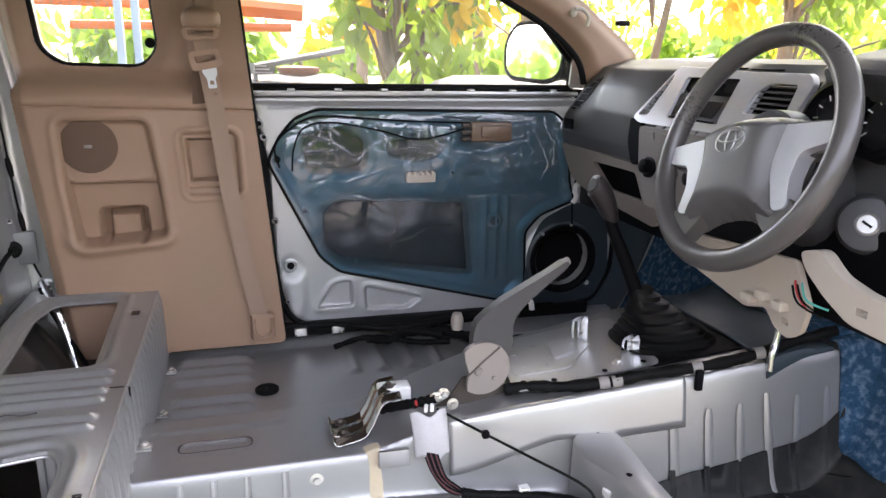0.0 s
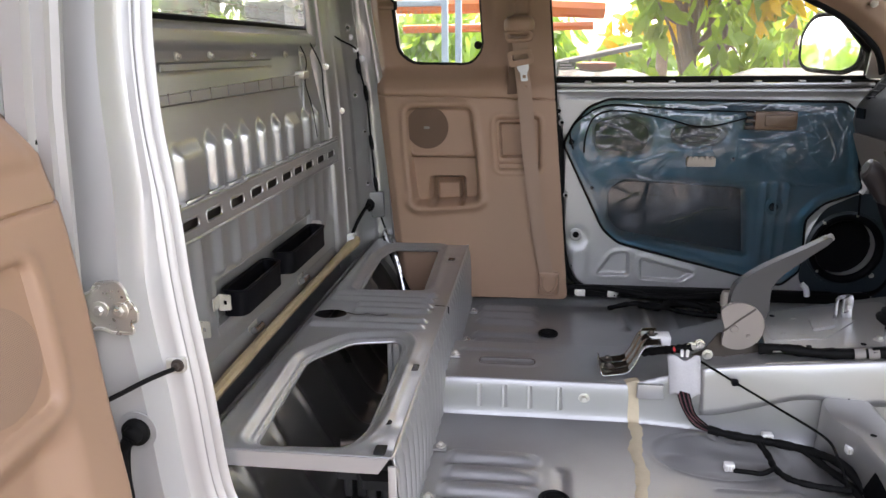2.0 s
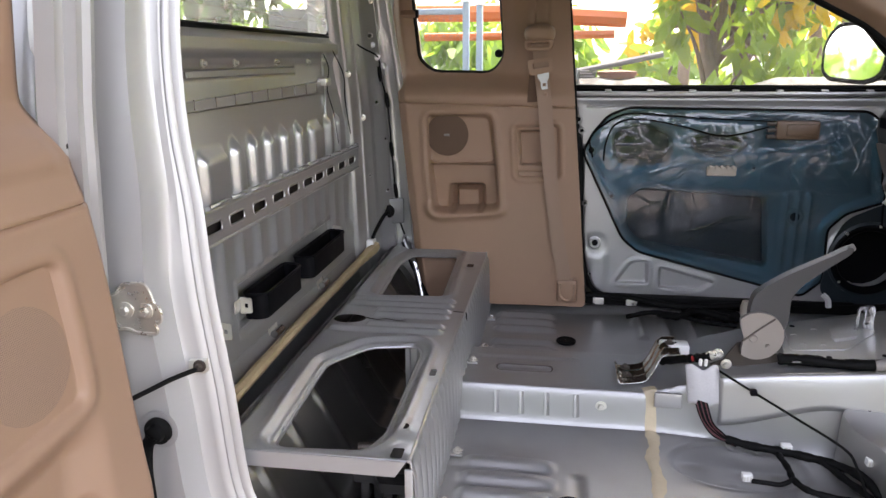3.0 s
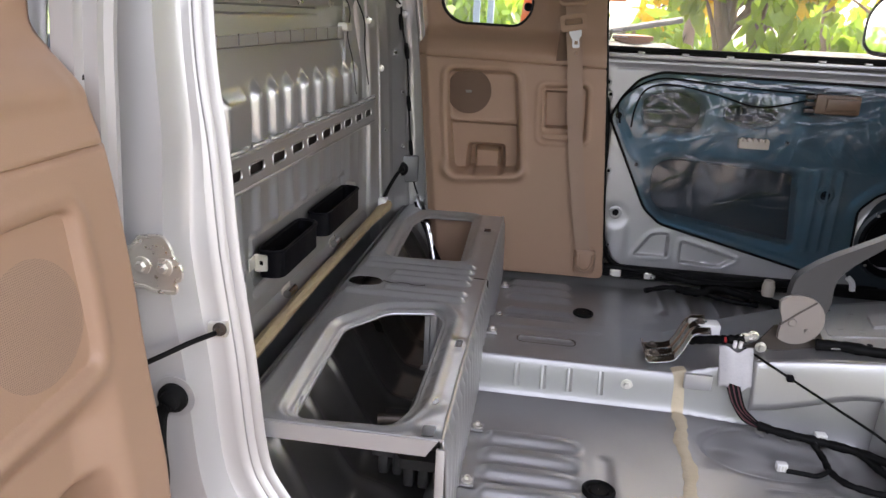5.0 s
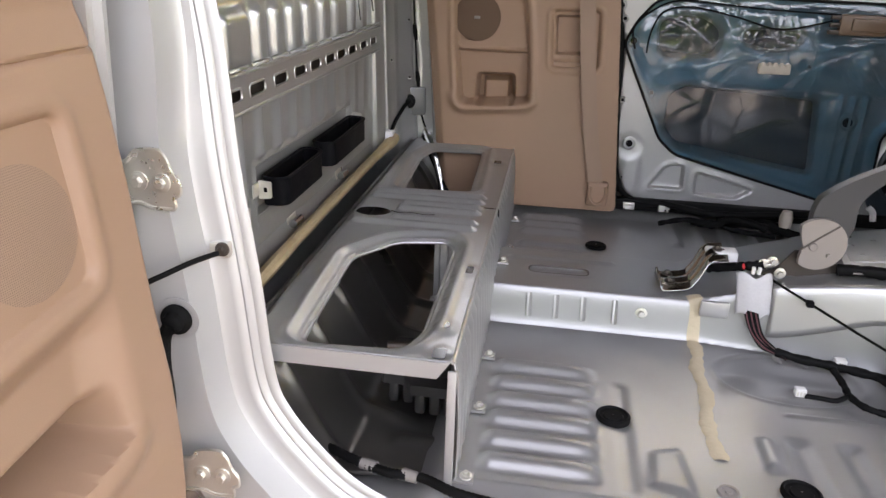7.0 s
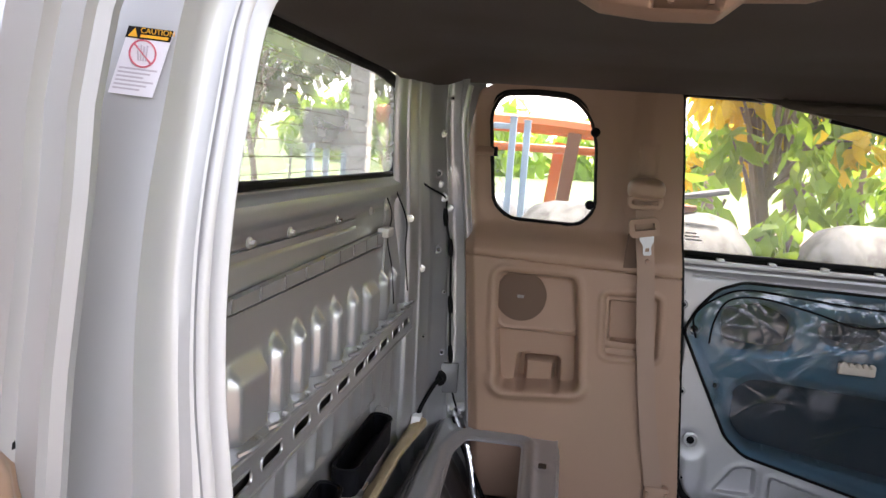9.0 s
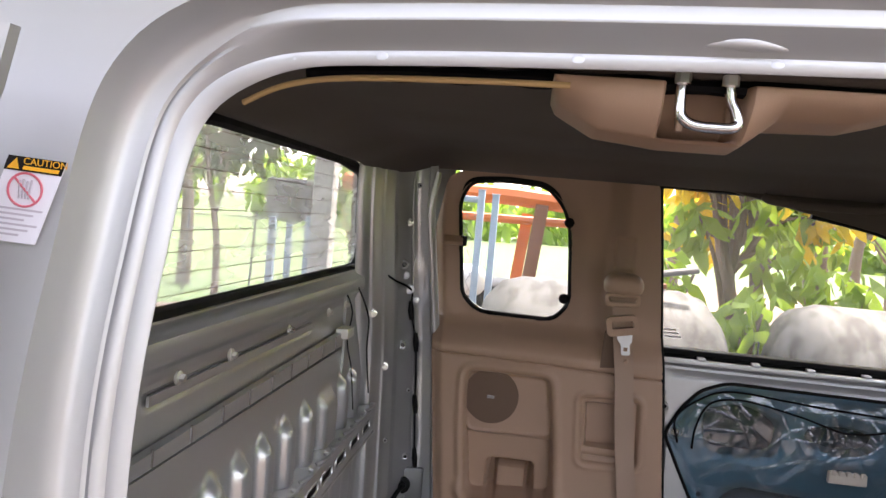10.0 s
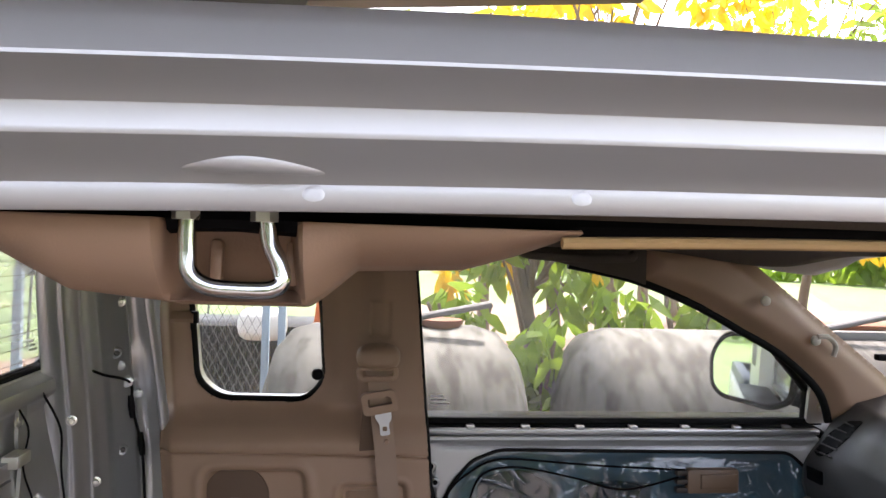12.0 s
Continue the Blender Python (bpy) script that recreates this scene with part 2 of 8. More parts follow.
def tube(bm, pts, r, n=10, closed=False, flat=1.0):
    """A round rod along points; r may be a function of 0..1."""
    pts = [Vector(p) for p in pts]
    k, rings, up = len(pts), [], None
    for i, p in enumerate(pts):
        d = (pts[(i + 1) % k] - pts[i - 1]) if closed else (pts[min(i + 1, k - 1)] - pts[max(i - 1, 0)])
        d.normalize()
        if up is None:
            up = d.orthogonal().normalized()
        up = (up - d * up.dot(d)).normalized()
        side = d.cross(up)
        rad = r(i / max(1, k - 1)) if callable(r) else r
        rings.append([bm.verts.new(p + rad * (math.cos(a) * up + flat * math.sin(a) * side)) for a in [2 * math.pi * j / n for j in range(n)]])
    for i in range(k if closed else k - 1):
        a, b = rings[i], rings[(i + 1) % k]
        shift = 0
        if closed and i == k - 1:
            shift = min(range(n), key=lambda s: sum((a[j].co - b[(j + s) % n].co).length for j in range(n)))
        for j in range(n):
            bm.faces.new((a[j], a[(j + 1) % n], b[(j + 1 + shift) % n], b[(j + shift) % n]))
    if not closed:
        bm.faces.new(rings[0][::-1])
        bm.faces.new(rings[-1])
    return bm


def rounded(poly, r, n=5):
    """A 2D polygon with its corners rounded."""
    out, k = [], len(poly)
    for i in range(k):
        a, b, c = Vector(poly[i - 1]), Vector(poly[i]), Vector(poly[(i + 1) % k])
        rr = min(r, 0.45 * (a - b).length, 0.45 * (c - b).length)
        p, q = b + (a - b).normalized() * rr, b + (c - b).normalized() * rr
        for s in range(n + 1):
            t = s / n
            out.append(((1 - t) ** 2 * p + 2 * t * (1 - t) * b + t * t * q))
    return [(v.x, v.y) for v in out]


def plate(bm, outer, holes, thick, to):
    """A flat plate with holes; to(u, v, w) gives the place."""
    edges = []
    for loop in (outer, *holes):
        vs = [bm.verts.new(to(u, v, 0)) for u, v in loop]
        edges += [bm.edges.new((vs[i - 1], vs[i])) for i in range(len(vs))]
    r = bmesh.ops.triangle_fill(bm, use_beauty=True, use_dissolve=False, edges=edges)
    faces = [g for g in r["geom"] if isinstance(g, bmesh.types.BMFace)]
    d = Vector(to(0, 0, thick)) - Vector(to(0, 0, 0))
    ex = bmesh.ops.extrude_face_region(bm, geom=faces)
    bmesh.ops.translate(bm, vec=d, verts=[g for g in ex["geom"] if isinstance(g, bmesh.types.BMVert)])
    return bm


def sd(U, V, poly):
    """Signed distance to a polygon, negative inside."""
    P = np.array(poly, float)
    Q = np.roll(P, -1, 0)
    d = np.full(U.shape, 1e9)
    inside = np.zeros(U.shape, bool)
    for (ax, ay), (bx, by) in zip(P, Q):
        ex, ey = bx - ax, by - ay
        t = np.clip(((U - ax) * ex + (V - ay) * ey) / (ex * ex + ey * ey + 1e-12), 0, 1)
        d = np.minimum(d, np.hypot(U - ax - t * ex, V - ay - t * ey))
        cross = ((ay > V) != (by > V)) & (U < (bx - ax) * (V - ay) / (by - ay + 1e-12) + ax)
        inside ^= cross
    return np.where(inside, -d, d)


def ss(a, b, x):
    t = np.clip((x - a) / (b - a), 0, 1)
    return t * t * (3 - 2 * t)


def bar(U, V, u0, u1, v0, v1, soft=0.012):
    """1 inside a soft-edged rectangle."""
    return ss(u0 - soft, u0 + soft, U) * (1 - ss(u1 - soft, u1 + soft, U)) * ss(v0 - soft, v0 + soft, V) * (1 - ss(v1 - soft, v1 + soft, V))


def sheet(name, u, v, shape, material, parent=None, keep=None, thick=0.0, label=""):
    """A pressed sheet over a grid; shape(U, V) gives X, Y, Z; keep drops what lies outside."""
    us = np.linspace(u[0], u[1], max(2, round((u[1] - u[0]) / u[2]) + 1))
    vs = np.linspace(v[0], v[1], max(2, round((v[1] - v[0]) / v[2]) + 1))
    U, V = np.meshgrid(us, vs, indexing="ij")
    if keep is not None:
        K = keep(U, V)  # negative inside
        g0, g1 = np.gradient(K, us, vs)
        near = (np.abs(K) < 1.0 * max(u[2], v[2])) & (K != 0)
        n2 = np.maximum(g0 ** 2 + g1 ** 2, 0.2)
        U, V = np.where(near, U - K * g0 / n2, U), np.where(near, V - K * g1 / n2, V)
        K = np.where(near, -1e-4, K)
    X, Y, Z = (np.broadcast_to(a, U.shape) for a in shape(U, V))
    a, b = U.shape
    idx = np.arange(a * b).reshape(a, b)
    quads = np.stack([idx[:-1, :-1], idx[1:, :-1], idx[1:, 1:], idx[:-1, 1:]], -1).reshape(-1, 4)
    pts = np.stack([X, Y, Z], -1).reshape(-1, 3)
    if keep is not None:
        ok = (K <= 0).reshape(-1)
        quads = quads[ok[quads].all(1)]
        used = np.unique(quads)
        remap = np.zeros(len(pts), int)
        remap[used] = np.arange(len(used))
        quads, pts = remap[quads], pts[used]
    ob = mesh_ob(name, pts.tolist(), quads.tolist(), material)
    if thick:
        mod = ob.modifiers.new("thickness", "SOLIDIFY")
        mod.thickness, mod.offset = thick, 0
    return under(ob, parent, label)


def bolt(name, at, direction, r, parent, material=ZINC, label=""):
    """A hexagon bolt head with its washer."""
    bm = bmesh.new()
    m = Matrix.Translation(at) @ Vector(direction).to_track_quat("Z", "Y").to_matrix().to_4x4()
    lathe(bm, [(r * 1.7, -0.001), (r * 1.7, 0.002), (r * 1.2, 0.003)], m, 20)
    lathe(bm, [(r, 0.002), (r, 0.007), (r * 0.8, 0.009)], m, 6)
    return part(name, bm, material, parent, label)

# ---- the cab's shell ----
TUN_X = [-0.8, 0.16, 0.30, 0.45, 0.83, 1.3]
TUN_Z = [0.085, 0.085, 0.135, 0.165, 0.215, 0.26]
TUN_R = [-0.115, -0.115, -0.13, -0.155, -0.195, -0.22]
TUN_L = [0.105, 0.105, 0.115, 0.15, 0.20, 0.22]


def floor_z(X, Y):
    """Height of the floor pan: two foot wells, the tunnel between and pressed beads."""
    top, r, l = np.interp(X, TUN_X, TUN_Z), np.interp(X, TUN_X, TUN_R), np.interp(X, TUN_X, TUN_L)
    side = 0.032 + 0.02 * ss(0.3, 0.6, X)
    hump = ss(r - side, r, Y) * (1 - ss(l, l + side, Y))
    z = np.zeros_like(X)
    for s, ys in ((-1, (-0.640, -0.580, -0.518, -0.458, -0.398, -0.336)), (1, (0.30, 0.36, 0.47, 0.535, 0.60))):
        for yy in ys:
            z = z + 0.0155 * bar(X, Y, -0.240, -0.055, yy - 0.017, yy + 0.017, 0.013) * (1 - 0.25 * ss(-0.10, -0.05, X))
    z = z + 0.010 * bar(X, Y, 0.226, 0.252, -0.575, -0.49, 0.012)
    for xx in (0.298, 0.384, 0.462):
        z = z - 0.010 * bar(X, Y, xx - 0.014, xx + 0.014, -0.70, -0.48, 0.013)
    for xx in (0.22, 0.30, 0.38, 0.46):
        z = z + 0.010 * bar(X, Y, xx - 0.012, xx + 0.012, 0.44, 0.62, 0.011)
    z = z + 0.006 * ss(-0.006, 0.016, -sd(X, Y, rounded([(0.036, -0.562), (0.086, -0.548), (0.102, -0.672), (0.024, -0.655)], 0.010)))
    z = z - 0.004 * bar(X, Y, -0.016, 0.008, -0.68, -0.36, 0.012) + 0.004 * bar(X, Y, 0.30, 0.46, -0.405, -0.397, 0.006)
    for xx, yy in ((0.24, -0.28), (0.31, -0.345), (0.42, -0.30), (0.36, -0.30)):
        z = z + 0.004 * np.exp(-(((X - xx) / 0.03) ** 2 + ((Y - yy) / 0.013) ** 2))
    hollow = np.hypot((X - 0.335) / 0.140, (Y + 0.270) / 0.095)
    z = z - 0.004 * (1 - ss(0.93, 1.0, hollow)) + 0.002 * np.exp(-((hollow - 1.03) / 0.035) ** 2)
    well = ss(0.50, 0.66, X)
    z = z * (1 - well) - 0.055 * well
    toe = ss(1.02, 1.34, X)
    z = z + 0.42 * toe * toe
    z = z * (1 - hump) + np.maximum(top, z) * hump
    plat = bar(X, Y, -0.30, 0.10, -0.12, 0.11, 0.01)
    slot = sd(X, Y, rounded([(-0.20, -0.04), (-0.06, -0.04), (-0.06, 0.0), (-0.20, 0.0)], 0.019))
    z = z - 0.004 * ss(0.0, 0.010, -slot) * plat + 0.002 * ss(-0.006, 0, slot) * (1 - ss(0.004, 0.012, slot)) * plat
    z = z + 0.006 * bar(X, Y, -0.25, 0.0, 0.045, 0.058, 0.008)
    edge = np.clip(-0.69 - Y, 0, 1)
    z = z * (1 - ss(0.0, 0.02, edge)) - 0.55 * edge
    z = z + 0.022 * ss(0.640, 0.690, Y)
    back = ss(-0.30, -0.36, X)
    z = z * (1 - back) - 0.03 * back
    z = z + 0.30 * ss(-0.66, -0.74, X)
    return z


floor = sheet("floor", (-0.76, 1.36, 0.006), (-0.745, 0.70, 0.0028), lambda U, V: (U, V, floor_z(U, V)), FLOORM)
tagged(floor, "bare silver-painted pressed steel floor with beads and a central tunnel", "floor", kind="structure")
# dark ring drawn for the shade round the rim of the pressed slot
bm = bmesh.new()
tube(bm, [(u, v, 0.0855) for u, v in rounded([(-0.20, -0.04), (-0.06, -0.04), (-0.06, 0.0), (-0.20, 0.0)], 0.019)], 0.0024, 6, True)
part("slot_rim_shade", bm, STEEL, floor)


def floor_at(x, y):
    return float(floor_z(np.array([[x]], float), np.array([[y]], float))[0, 0])


# rear wall
RIBS = [(-0.405, 0.048), (-0.296, 0.017), (-0.208, 0.017), (-0.118, 0.017), (-0.018, 0.017), (0.088, 0.017), (0.215, 0.04), (0.33, 0.016), (0.42, 0.016)]


def wall_x(Y, Z):
    x = -0.735 - 0.02 * ss(0.62, 0.86, Z)
    for yy, w in RIBS:
        head = 0.682 + 0.012 * (w < 0.03) - 0.55 * np.abs(Y - yy) * (w < 0.03)
        x = x + 0.018 * ss(yy - w - 0.014, yy - w + 0.008, Y) * (1 - ss(yy + w - 0.008, yy + w + 0.016, Y)) * (1 - ss(head - 0.030, head + 0.004, Z)) * ss(0.555, 0.575, Z)
    x = x + 0.013 * (0.5 + 0.5 * np.cos((Y + 0.405) * 2 * math.pi / 0.094)) ** 3.0 * np.maximum(ss(0.385, 0.40, Z), ss(0.30, 0.34, Z) * (1 - bar(Y, Z, -0.36, 0.33, 0.25, 0.41, 0.006))) * (1 - ss(0.53, 0.56, Z))
    x = x - 0.006 * bar(Y, Z, -0.445, 0.14, 0.810, 0.826, 0.003)
    x = x + 0.004 * ss(0.835, 0.842, Z)
    x = x + 0.016 * ss(0.845, 0.865, Z) - 0.02 * ss(0.885, 0.90, Z)
    x = x + 0.012 * ss(0.345, 0.30, Z) * (1 - bar(Y, Z, -0.36, 0.32, 0.27, 0.40, 0.01))
    x = x + 0.005 * bar(Y, Z, -0.350, 0.322, 0.280, 0.388, 0.005) - 0.011 * bar(Y, Z, -0.342, 0.314, 0.288, 0.378, 0.005)
    for yy in (-0.45, -0.1, 0.25):
        x = x + 0.008 * np.exp(-(((Y - yy) / 0.05) ** 2 + ((Z - 0.16) / 0.02) ** 2))
    return x + 0.10 * ss(0.47, 0.66, Y) ** 2


REARWIN = rounded([(-0.62, 0.905), (-0.60, 1.125), (-0.3, 1.148), (0.3, 1.148), (0.50, 1.132), (0.53, 0.93), (0.49, 0.905)], 0.035)
wall_rear = sheet("wall_rear", (-0.72, 0.54, 0.0045), (-0.05, 0.905, 0.0045), lambda U, V: (wall_x(U, V), U, V), WALLMET, thick=0.002)
tagged(wall_rear, "bare grey-silver cab back wall with pressed ribs", "wall", kind="structure")
bm = bmesh.new()
plate(bm, [(-0.72, 0.895), (0.66, 0.895), (0.66, 1.20), (-0.72, 1.20)], [REARWIN], 0.02, lambda u, v, w: (-0.765 - w, u, v))
part("window_surround", bm, WALLMET, wall_rear)

# slotted beam across the back wall
bm = bmesh.new()
slots = [rounded([(y - 0.036, 0.529), (y + 0.036, 0.529), (y + 0.036, 0.551), (y - 0.036, 0.551)], 0.010) for y in (-0.49, -0.387, -0.272, -0.162, -0.063, 0.044, 0.135, 0.232, 0.346, 0.452)]
plate(bm, rounded([(-0.60, 0.508), (0.53, 0.508), (0.53, 0.573), (-0.60, 0.573)], 0.004), slots, 0.002, lambda u, v, w: (-0.697 - w, u, v))
for z in (0.508, 0.573):
    box(bm, -0.735, -0.697, -0.60, 0.53, z - 0.001, z + 0.001)
for z in (0.5085, 0.5725):
    tube(bm, [(-0.6985, -0.60, z), (-0.6985, 0.53, z)], 0.0042, 8)
for c in slots:
    tube(bm, [(-0.6975, u, v) for u, v in c], 0.0026, 6, True)
part("beam", bm, WALLMET, wall_rear, "slotted silver steel cross beam")
# dark sheet behind the slots carries the shade inside the hollow beam
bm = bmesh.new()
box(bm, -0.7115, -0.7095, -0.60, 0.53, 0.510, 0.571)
part("slot_shade", bm, STEEL, wall_rear)
bm = bmesh.new()
for y in np.arange(-0.55, 0.50, 0.094):
    tube(bm, curve([(-0.703, y - 0.03, 0.580), (-0.690, y - 0.012, 0.585), (-0.690, y + 0.012, 0.585), (-0.703, y + 0.03, 0.580)], 4), 0.004, 6)
part("beam_lip", bm, WALLMET, wall_rear)
for y in (-0.40, -0.257, -0.028, 0.20, 0.33):
    bolt("bolt", (-0.737, y, 0.838), (1, 0, 0), 0.005, wall_rear)
# rail with spot-welded tabs under the window panel, and the dark slot above it
bm = bmesh.new()
plate(bm, [(-0.53, 0.753), (0.292, 0.756), (0.297, 0.784), (-0.525, 0.770)], [], 0.012, lambda u, v, w: (-0.742 + w, u, v))
part("lower_rail", bm, INNER, wall_rear)
for k in range(9):
    y = -0.46 + 0.088 * k
    bm = bmesh.new()
    box(bm, -0.731, -0.7285, y - 0.001, y + 0.001, 0.755, 0.774 + 0.012 * (y + 0.5))
    part("rail_seam", bm, GREYP, wall_rear)
bm = bmesh.new()
box(bm, -0.752, -0.7485, -0.44, 0.135, 0.812, 0.824)
part("panel_slot", bm, WALLMET, wall_rear)
bm = bmesh.new()
box(bm, -0.742, -0.7285, -0.53, 0.30, 0.7485, 0.7515)
part("rail_lip", bm, INNER, wall_rear)
# hook bracket and lower rail of the upper panel
bm = bmesh.new()
box(bm, -0.742, -0.715, 0.285, 0.335, 0.772, 0.793, 0.003)
part("bracket", bm, ZINC, wall_rear)
# black line drawn for the shaded edge of the pressed strip, no real wire
bm = bmesh.new()
tube(bm, curve([(-0.735, 0.33, 0.86), (-0.725, 0.345, 0.82), (-0.73, 0.34, 0.76), (-0.722, 0.36, 0.70), (-0.72, 0.375, 0.655), (-0.715, 0.38, 0.60)], 6), 0.0018, 8, flat=0.5)
part("wire", bm, RUBBER, wall_rear)
bm = bmesh.new()
plate(bm, rounded([(0.330, 0.862), (0.362, 0.862), (0.356, 0.80), (0.372, 0.74), (0.358, 0.68), (0.376, 0.60), (0.346, 0.60), (0.338, 0.69), (0.346, 0.76), (0.330, 0.80)], 0.010), [], 0.006, lambda u, v, w: (-0.741 + w, u, v))
part("hanging_strip", bm, WALLMET, wall_rear)
# second shaded edge on the wall, also drawn as a thin black tube
bm = bmesh.new()
tube(bm, curve([(-0.735, 0.42, 0.87), (-0.71, 0.44, 0.80), (-0.71, 0.45, 0.72), (-0.70, 0.46, 0.62)], 6), 0.0022, 8, flat=0.4)
part("wire", bm, RUBBER, wall_rear)


# side panel behind the doors, both sides; the far one leans forward towards the floor
def pillar_y(A, V):
    """Depth of the far rear pillar, A from the back wall (0) to the door jamb (1)."""
    y = 0.504 + 0.175 * ss(0.0, 0.75, A) - 0.085 * ss(0.62, 1.16, V)
    y = y + 0.016 * ss(0.42, 0.445, A) * (1 - ss(0.86, 0.885, A)) + 0.004 * ss(0.60, 0.612, A) * (1 - ss(0.625, 0.64, A))
    y = y - 0.010 * np.exp(-((A - 0.22) / 0.035) ** 2) - 0.006 * np.exp(-((A - 0.33) / 0.02) ** 2)
    y = y - 0.006 * np.exp(-(((A - 0.70) / 0.10) ** 2 + ((V - 0.87) / 0.06) ** 2) ** 2) - 0.006 * np.exp(-(((A - 0.60) / 0.09) ** 2 + ((V - 0.70) / 0.03) ** 2) ** 2)
    return y - 0.007 * np.exp(-(((A - 0.55) / 0.13) ** 2 + ((V - 0.47) / 0.05) ** 2) ** 2)


def pillar_x(A, V):
    return -0.755 + (0.155 + 0.092 * np.clip(1.06 - V, 0, 1.1)) * A


def pillar_at(x, z):
    a = min(1.0, max(0.0, (x + 0.755) / (0.155 + 0.092 * (1.06 - z))))
    return Vector((x, float(pillar_y(np.array(a), np.array(z))), z))


pillar_left = sheet("wall_left", (0.0, 1.0, 0.008), (-0.03, 1.19, 0.010), lambda U, V: (pillar_x(U, V), pillar_y(U, V), V), WALLMET, thick=0.002)
tagged(pillar_left, "bare grey metal rear pillar panel with bolts and grommet", "pillar", kind="structure")
pillar_right = sheet("wall_right", (0.0, 1.0, 0.0125), (-0.03, 1.19, 0.010), lambda U, V: (-0.755 + 0.125 * U, 0.012 + np.interp(V, (0.18, 0.34, 0.63, 0.84, 1.0, 1.11), (-0.728, -0.722, -0.705, -0.694, -0.678, -0.664)) + 0 * U, V), INNER, thick=0.002)
tagged(pillar_right, "bare grey metal rear pillar panel behind the door opening", "pillar", kind="structure")
TOWARDS = Vector((0.30, -0.95, 0.0))
for x, z in ((-0.662, 1.022), (-0.690, 0.662), (-0.716, 0.80)):
    bolt("bolt", pillar_at(x, z) + TOWARDS * 0.002, TOWARDS, 0.006, pillar_left)
for x, z, r in ((-0.668, 0.916, 0.013), (-0.661, 0.707, 0.012), (-0.634, 0.412, 0.009), (-0.676, 0.472, 0.006), (-0.645, 1.115, 0.006), (-0.640, 0.585, 0.006)):
    m = Matrix.Translation(pillar_at(x, z) + TOWARDS * 0.003) @ TOWARDS.to_track_quat("Z", "Y").to_matrix().to_4x4()
    bm = bmesh.new()
    lathe(bm, [(r, -0.003), (r, 0.002), (r * 0.75, 0.004), (r * 0.5, 0.003), (r * 0.45, 0.0)], m, 20)
    part("hole_rim", bm, WALLMET, pillar_left)
    bm = bmesh.new()
    lathe(bm, [(r * 0.45, 0.001), (r * 0.45, 0.0036)], m, 14)
    part("hole", bm, FRIT, pillar_left)
# round pale sealing patches under the aerial lead
for x, z, r in ((-0.663, 0.888, 0.010), (-0.655, 0.852, 0.013), (-0.638, 0.822, 0.011)):
    bm = bmesh.new()
    lathe(bm, [(r, -0.002), (r, 0.001), (r * 0.8, 0.0025), (r * 0.2, 0.003)], Matrix.Translation(pillar_at(x, z) + TOWARDS * 0.003) @ TOWARDS.to_track_quat("Z", "Y").to_matrix().to_4x4(), 18)
    part("sealing_patch", bm, SILVERP, pillar_left)
bm = bmesh.new()
box(bm, -0.740, -0.706, 0.548, 0.566, 0.624, 0.644, 0.002)
part("clip", bm, BLACK, pillar_left)
bm = bmesh.new()
m = Matrix.Translation((-0.640, 0.675, 0.335)) @ Vector((0.30, -0.95, 0)).to_track_quat("Z", "Y").to_matrix().to_4x4()
box(bm, -0.058, 0.058, -0.045, 0.045, -0.002, 0.010, 0.006, m)
part("cover_plate", bm, PLATEM, pillar_left)
bm = bmesh.new()
lathe(bm, [(0.024, 0.010), (0.022, 0.016), (0.012, 0.019), (0.010, 0.026)], m)
part("grommet", bm, RUBBER, pillar_left, "black rubber cable grommet")
for k in range(14):
    z = 0.14 + 0.072 * k
    bm = bmesh.new()
    lathe(bm, [(0.0045, 0.0), (0.004, 0.0012), (0.001, 0.0015)], Matrix.Translation((float(pillar_x(np.array(0.93), np.array(z))), float(pillar_y(np.array(0.93), np.array(z))) - 0.001, z)) @ TOWARDS.to_track_quat("Z", "Y").to_matrix().to_4x4(), 12)
    part("weld_spot", bm, PAINT, pillar_left)
# bright door jamb edge on the far side
bm = bmesh.new()
tube(bm, curve([*[(-0.600 + 0.092 * (1.06 - z) - 0.010, float(pillar_y(np.array(0.93), np.array(z))) - 0.004, z) for z in (0.22, 0.4, 0.6, 0.75, 0.9, 1.05)], (-0.60, 0.600, 1.15)], 8), 0.011, 10, flat=0.6)
part("jamb", bm, WALLMET, pillar_left)
bm = bmesh.new()
box(bm, -0.66, -0.572, 0.722, 0.728, 0.60, 1.20, 0.001)
part("jamb_panel", bm, INNER, pillar_left)
bm = bmesh.new()
box(bm, -0.64, -0.05, 0.60, 0.74, 1.168, 1.205, 0.004)
part("roof_side_rail", bm, LINER, pillar_left)

# roof, headliner
def liner_z(X, Y):
    return 1.168 + 0.028 * (1 - ss(0.35, 0.64, np.abs(Y))) - 0.045 * ss(-0.60, -0.74, X) + 0.0 * X - 0.03 * ss(0.45, 0.78, X)


ceiling = sheet("ceiling", (-0.745, 0.80, 0.02), (-0.632, 0.66, 0.02), lambda U, V: (U, V, liner_z(U, V)), LINER, thick=0.008)
tagged(ceiling, "dark brownish-grey fabric headliner under the roof", "ceiling", kind="structure")
roof = sheet("roof", (-0.86, 0.95, 0.03), (-0.648, 0.72, 0.02), lambda U, V: (U, V, 1.213 + 0.045 * (1 - (np.abs(V - 0.012) / 0.71) ** 4) + 0.012 * (1 - ((U - 0.1) / 0.95) ** 2) - 0.085 * ss(0.30, 0.95, U) - 0.014 * ss(0.56, 0.63, np.abs(V))), PAINT, thick=0.004)
tagged(roof, "silver painted steel cab roof", "roof", kind="structure")

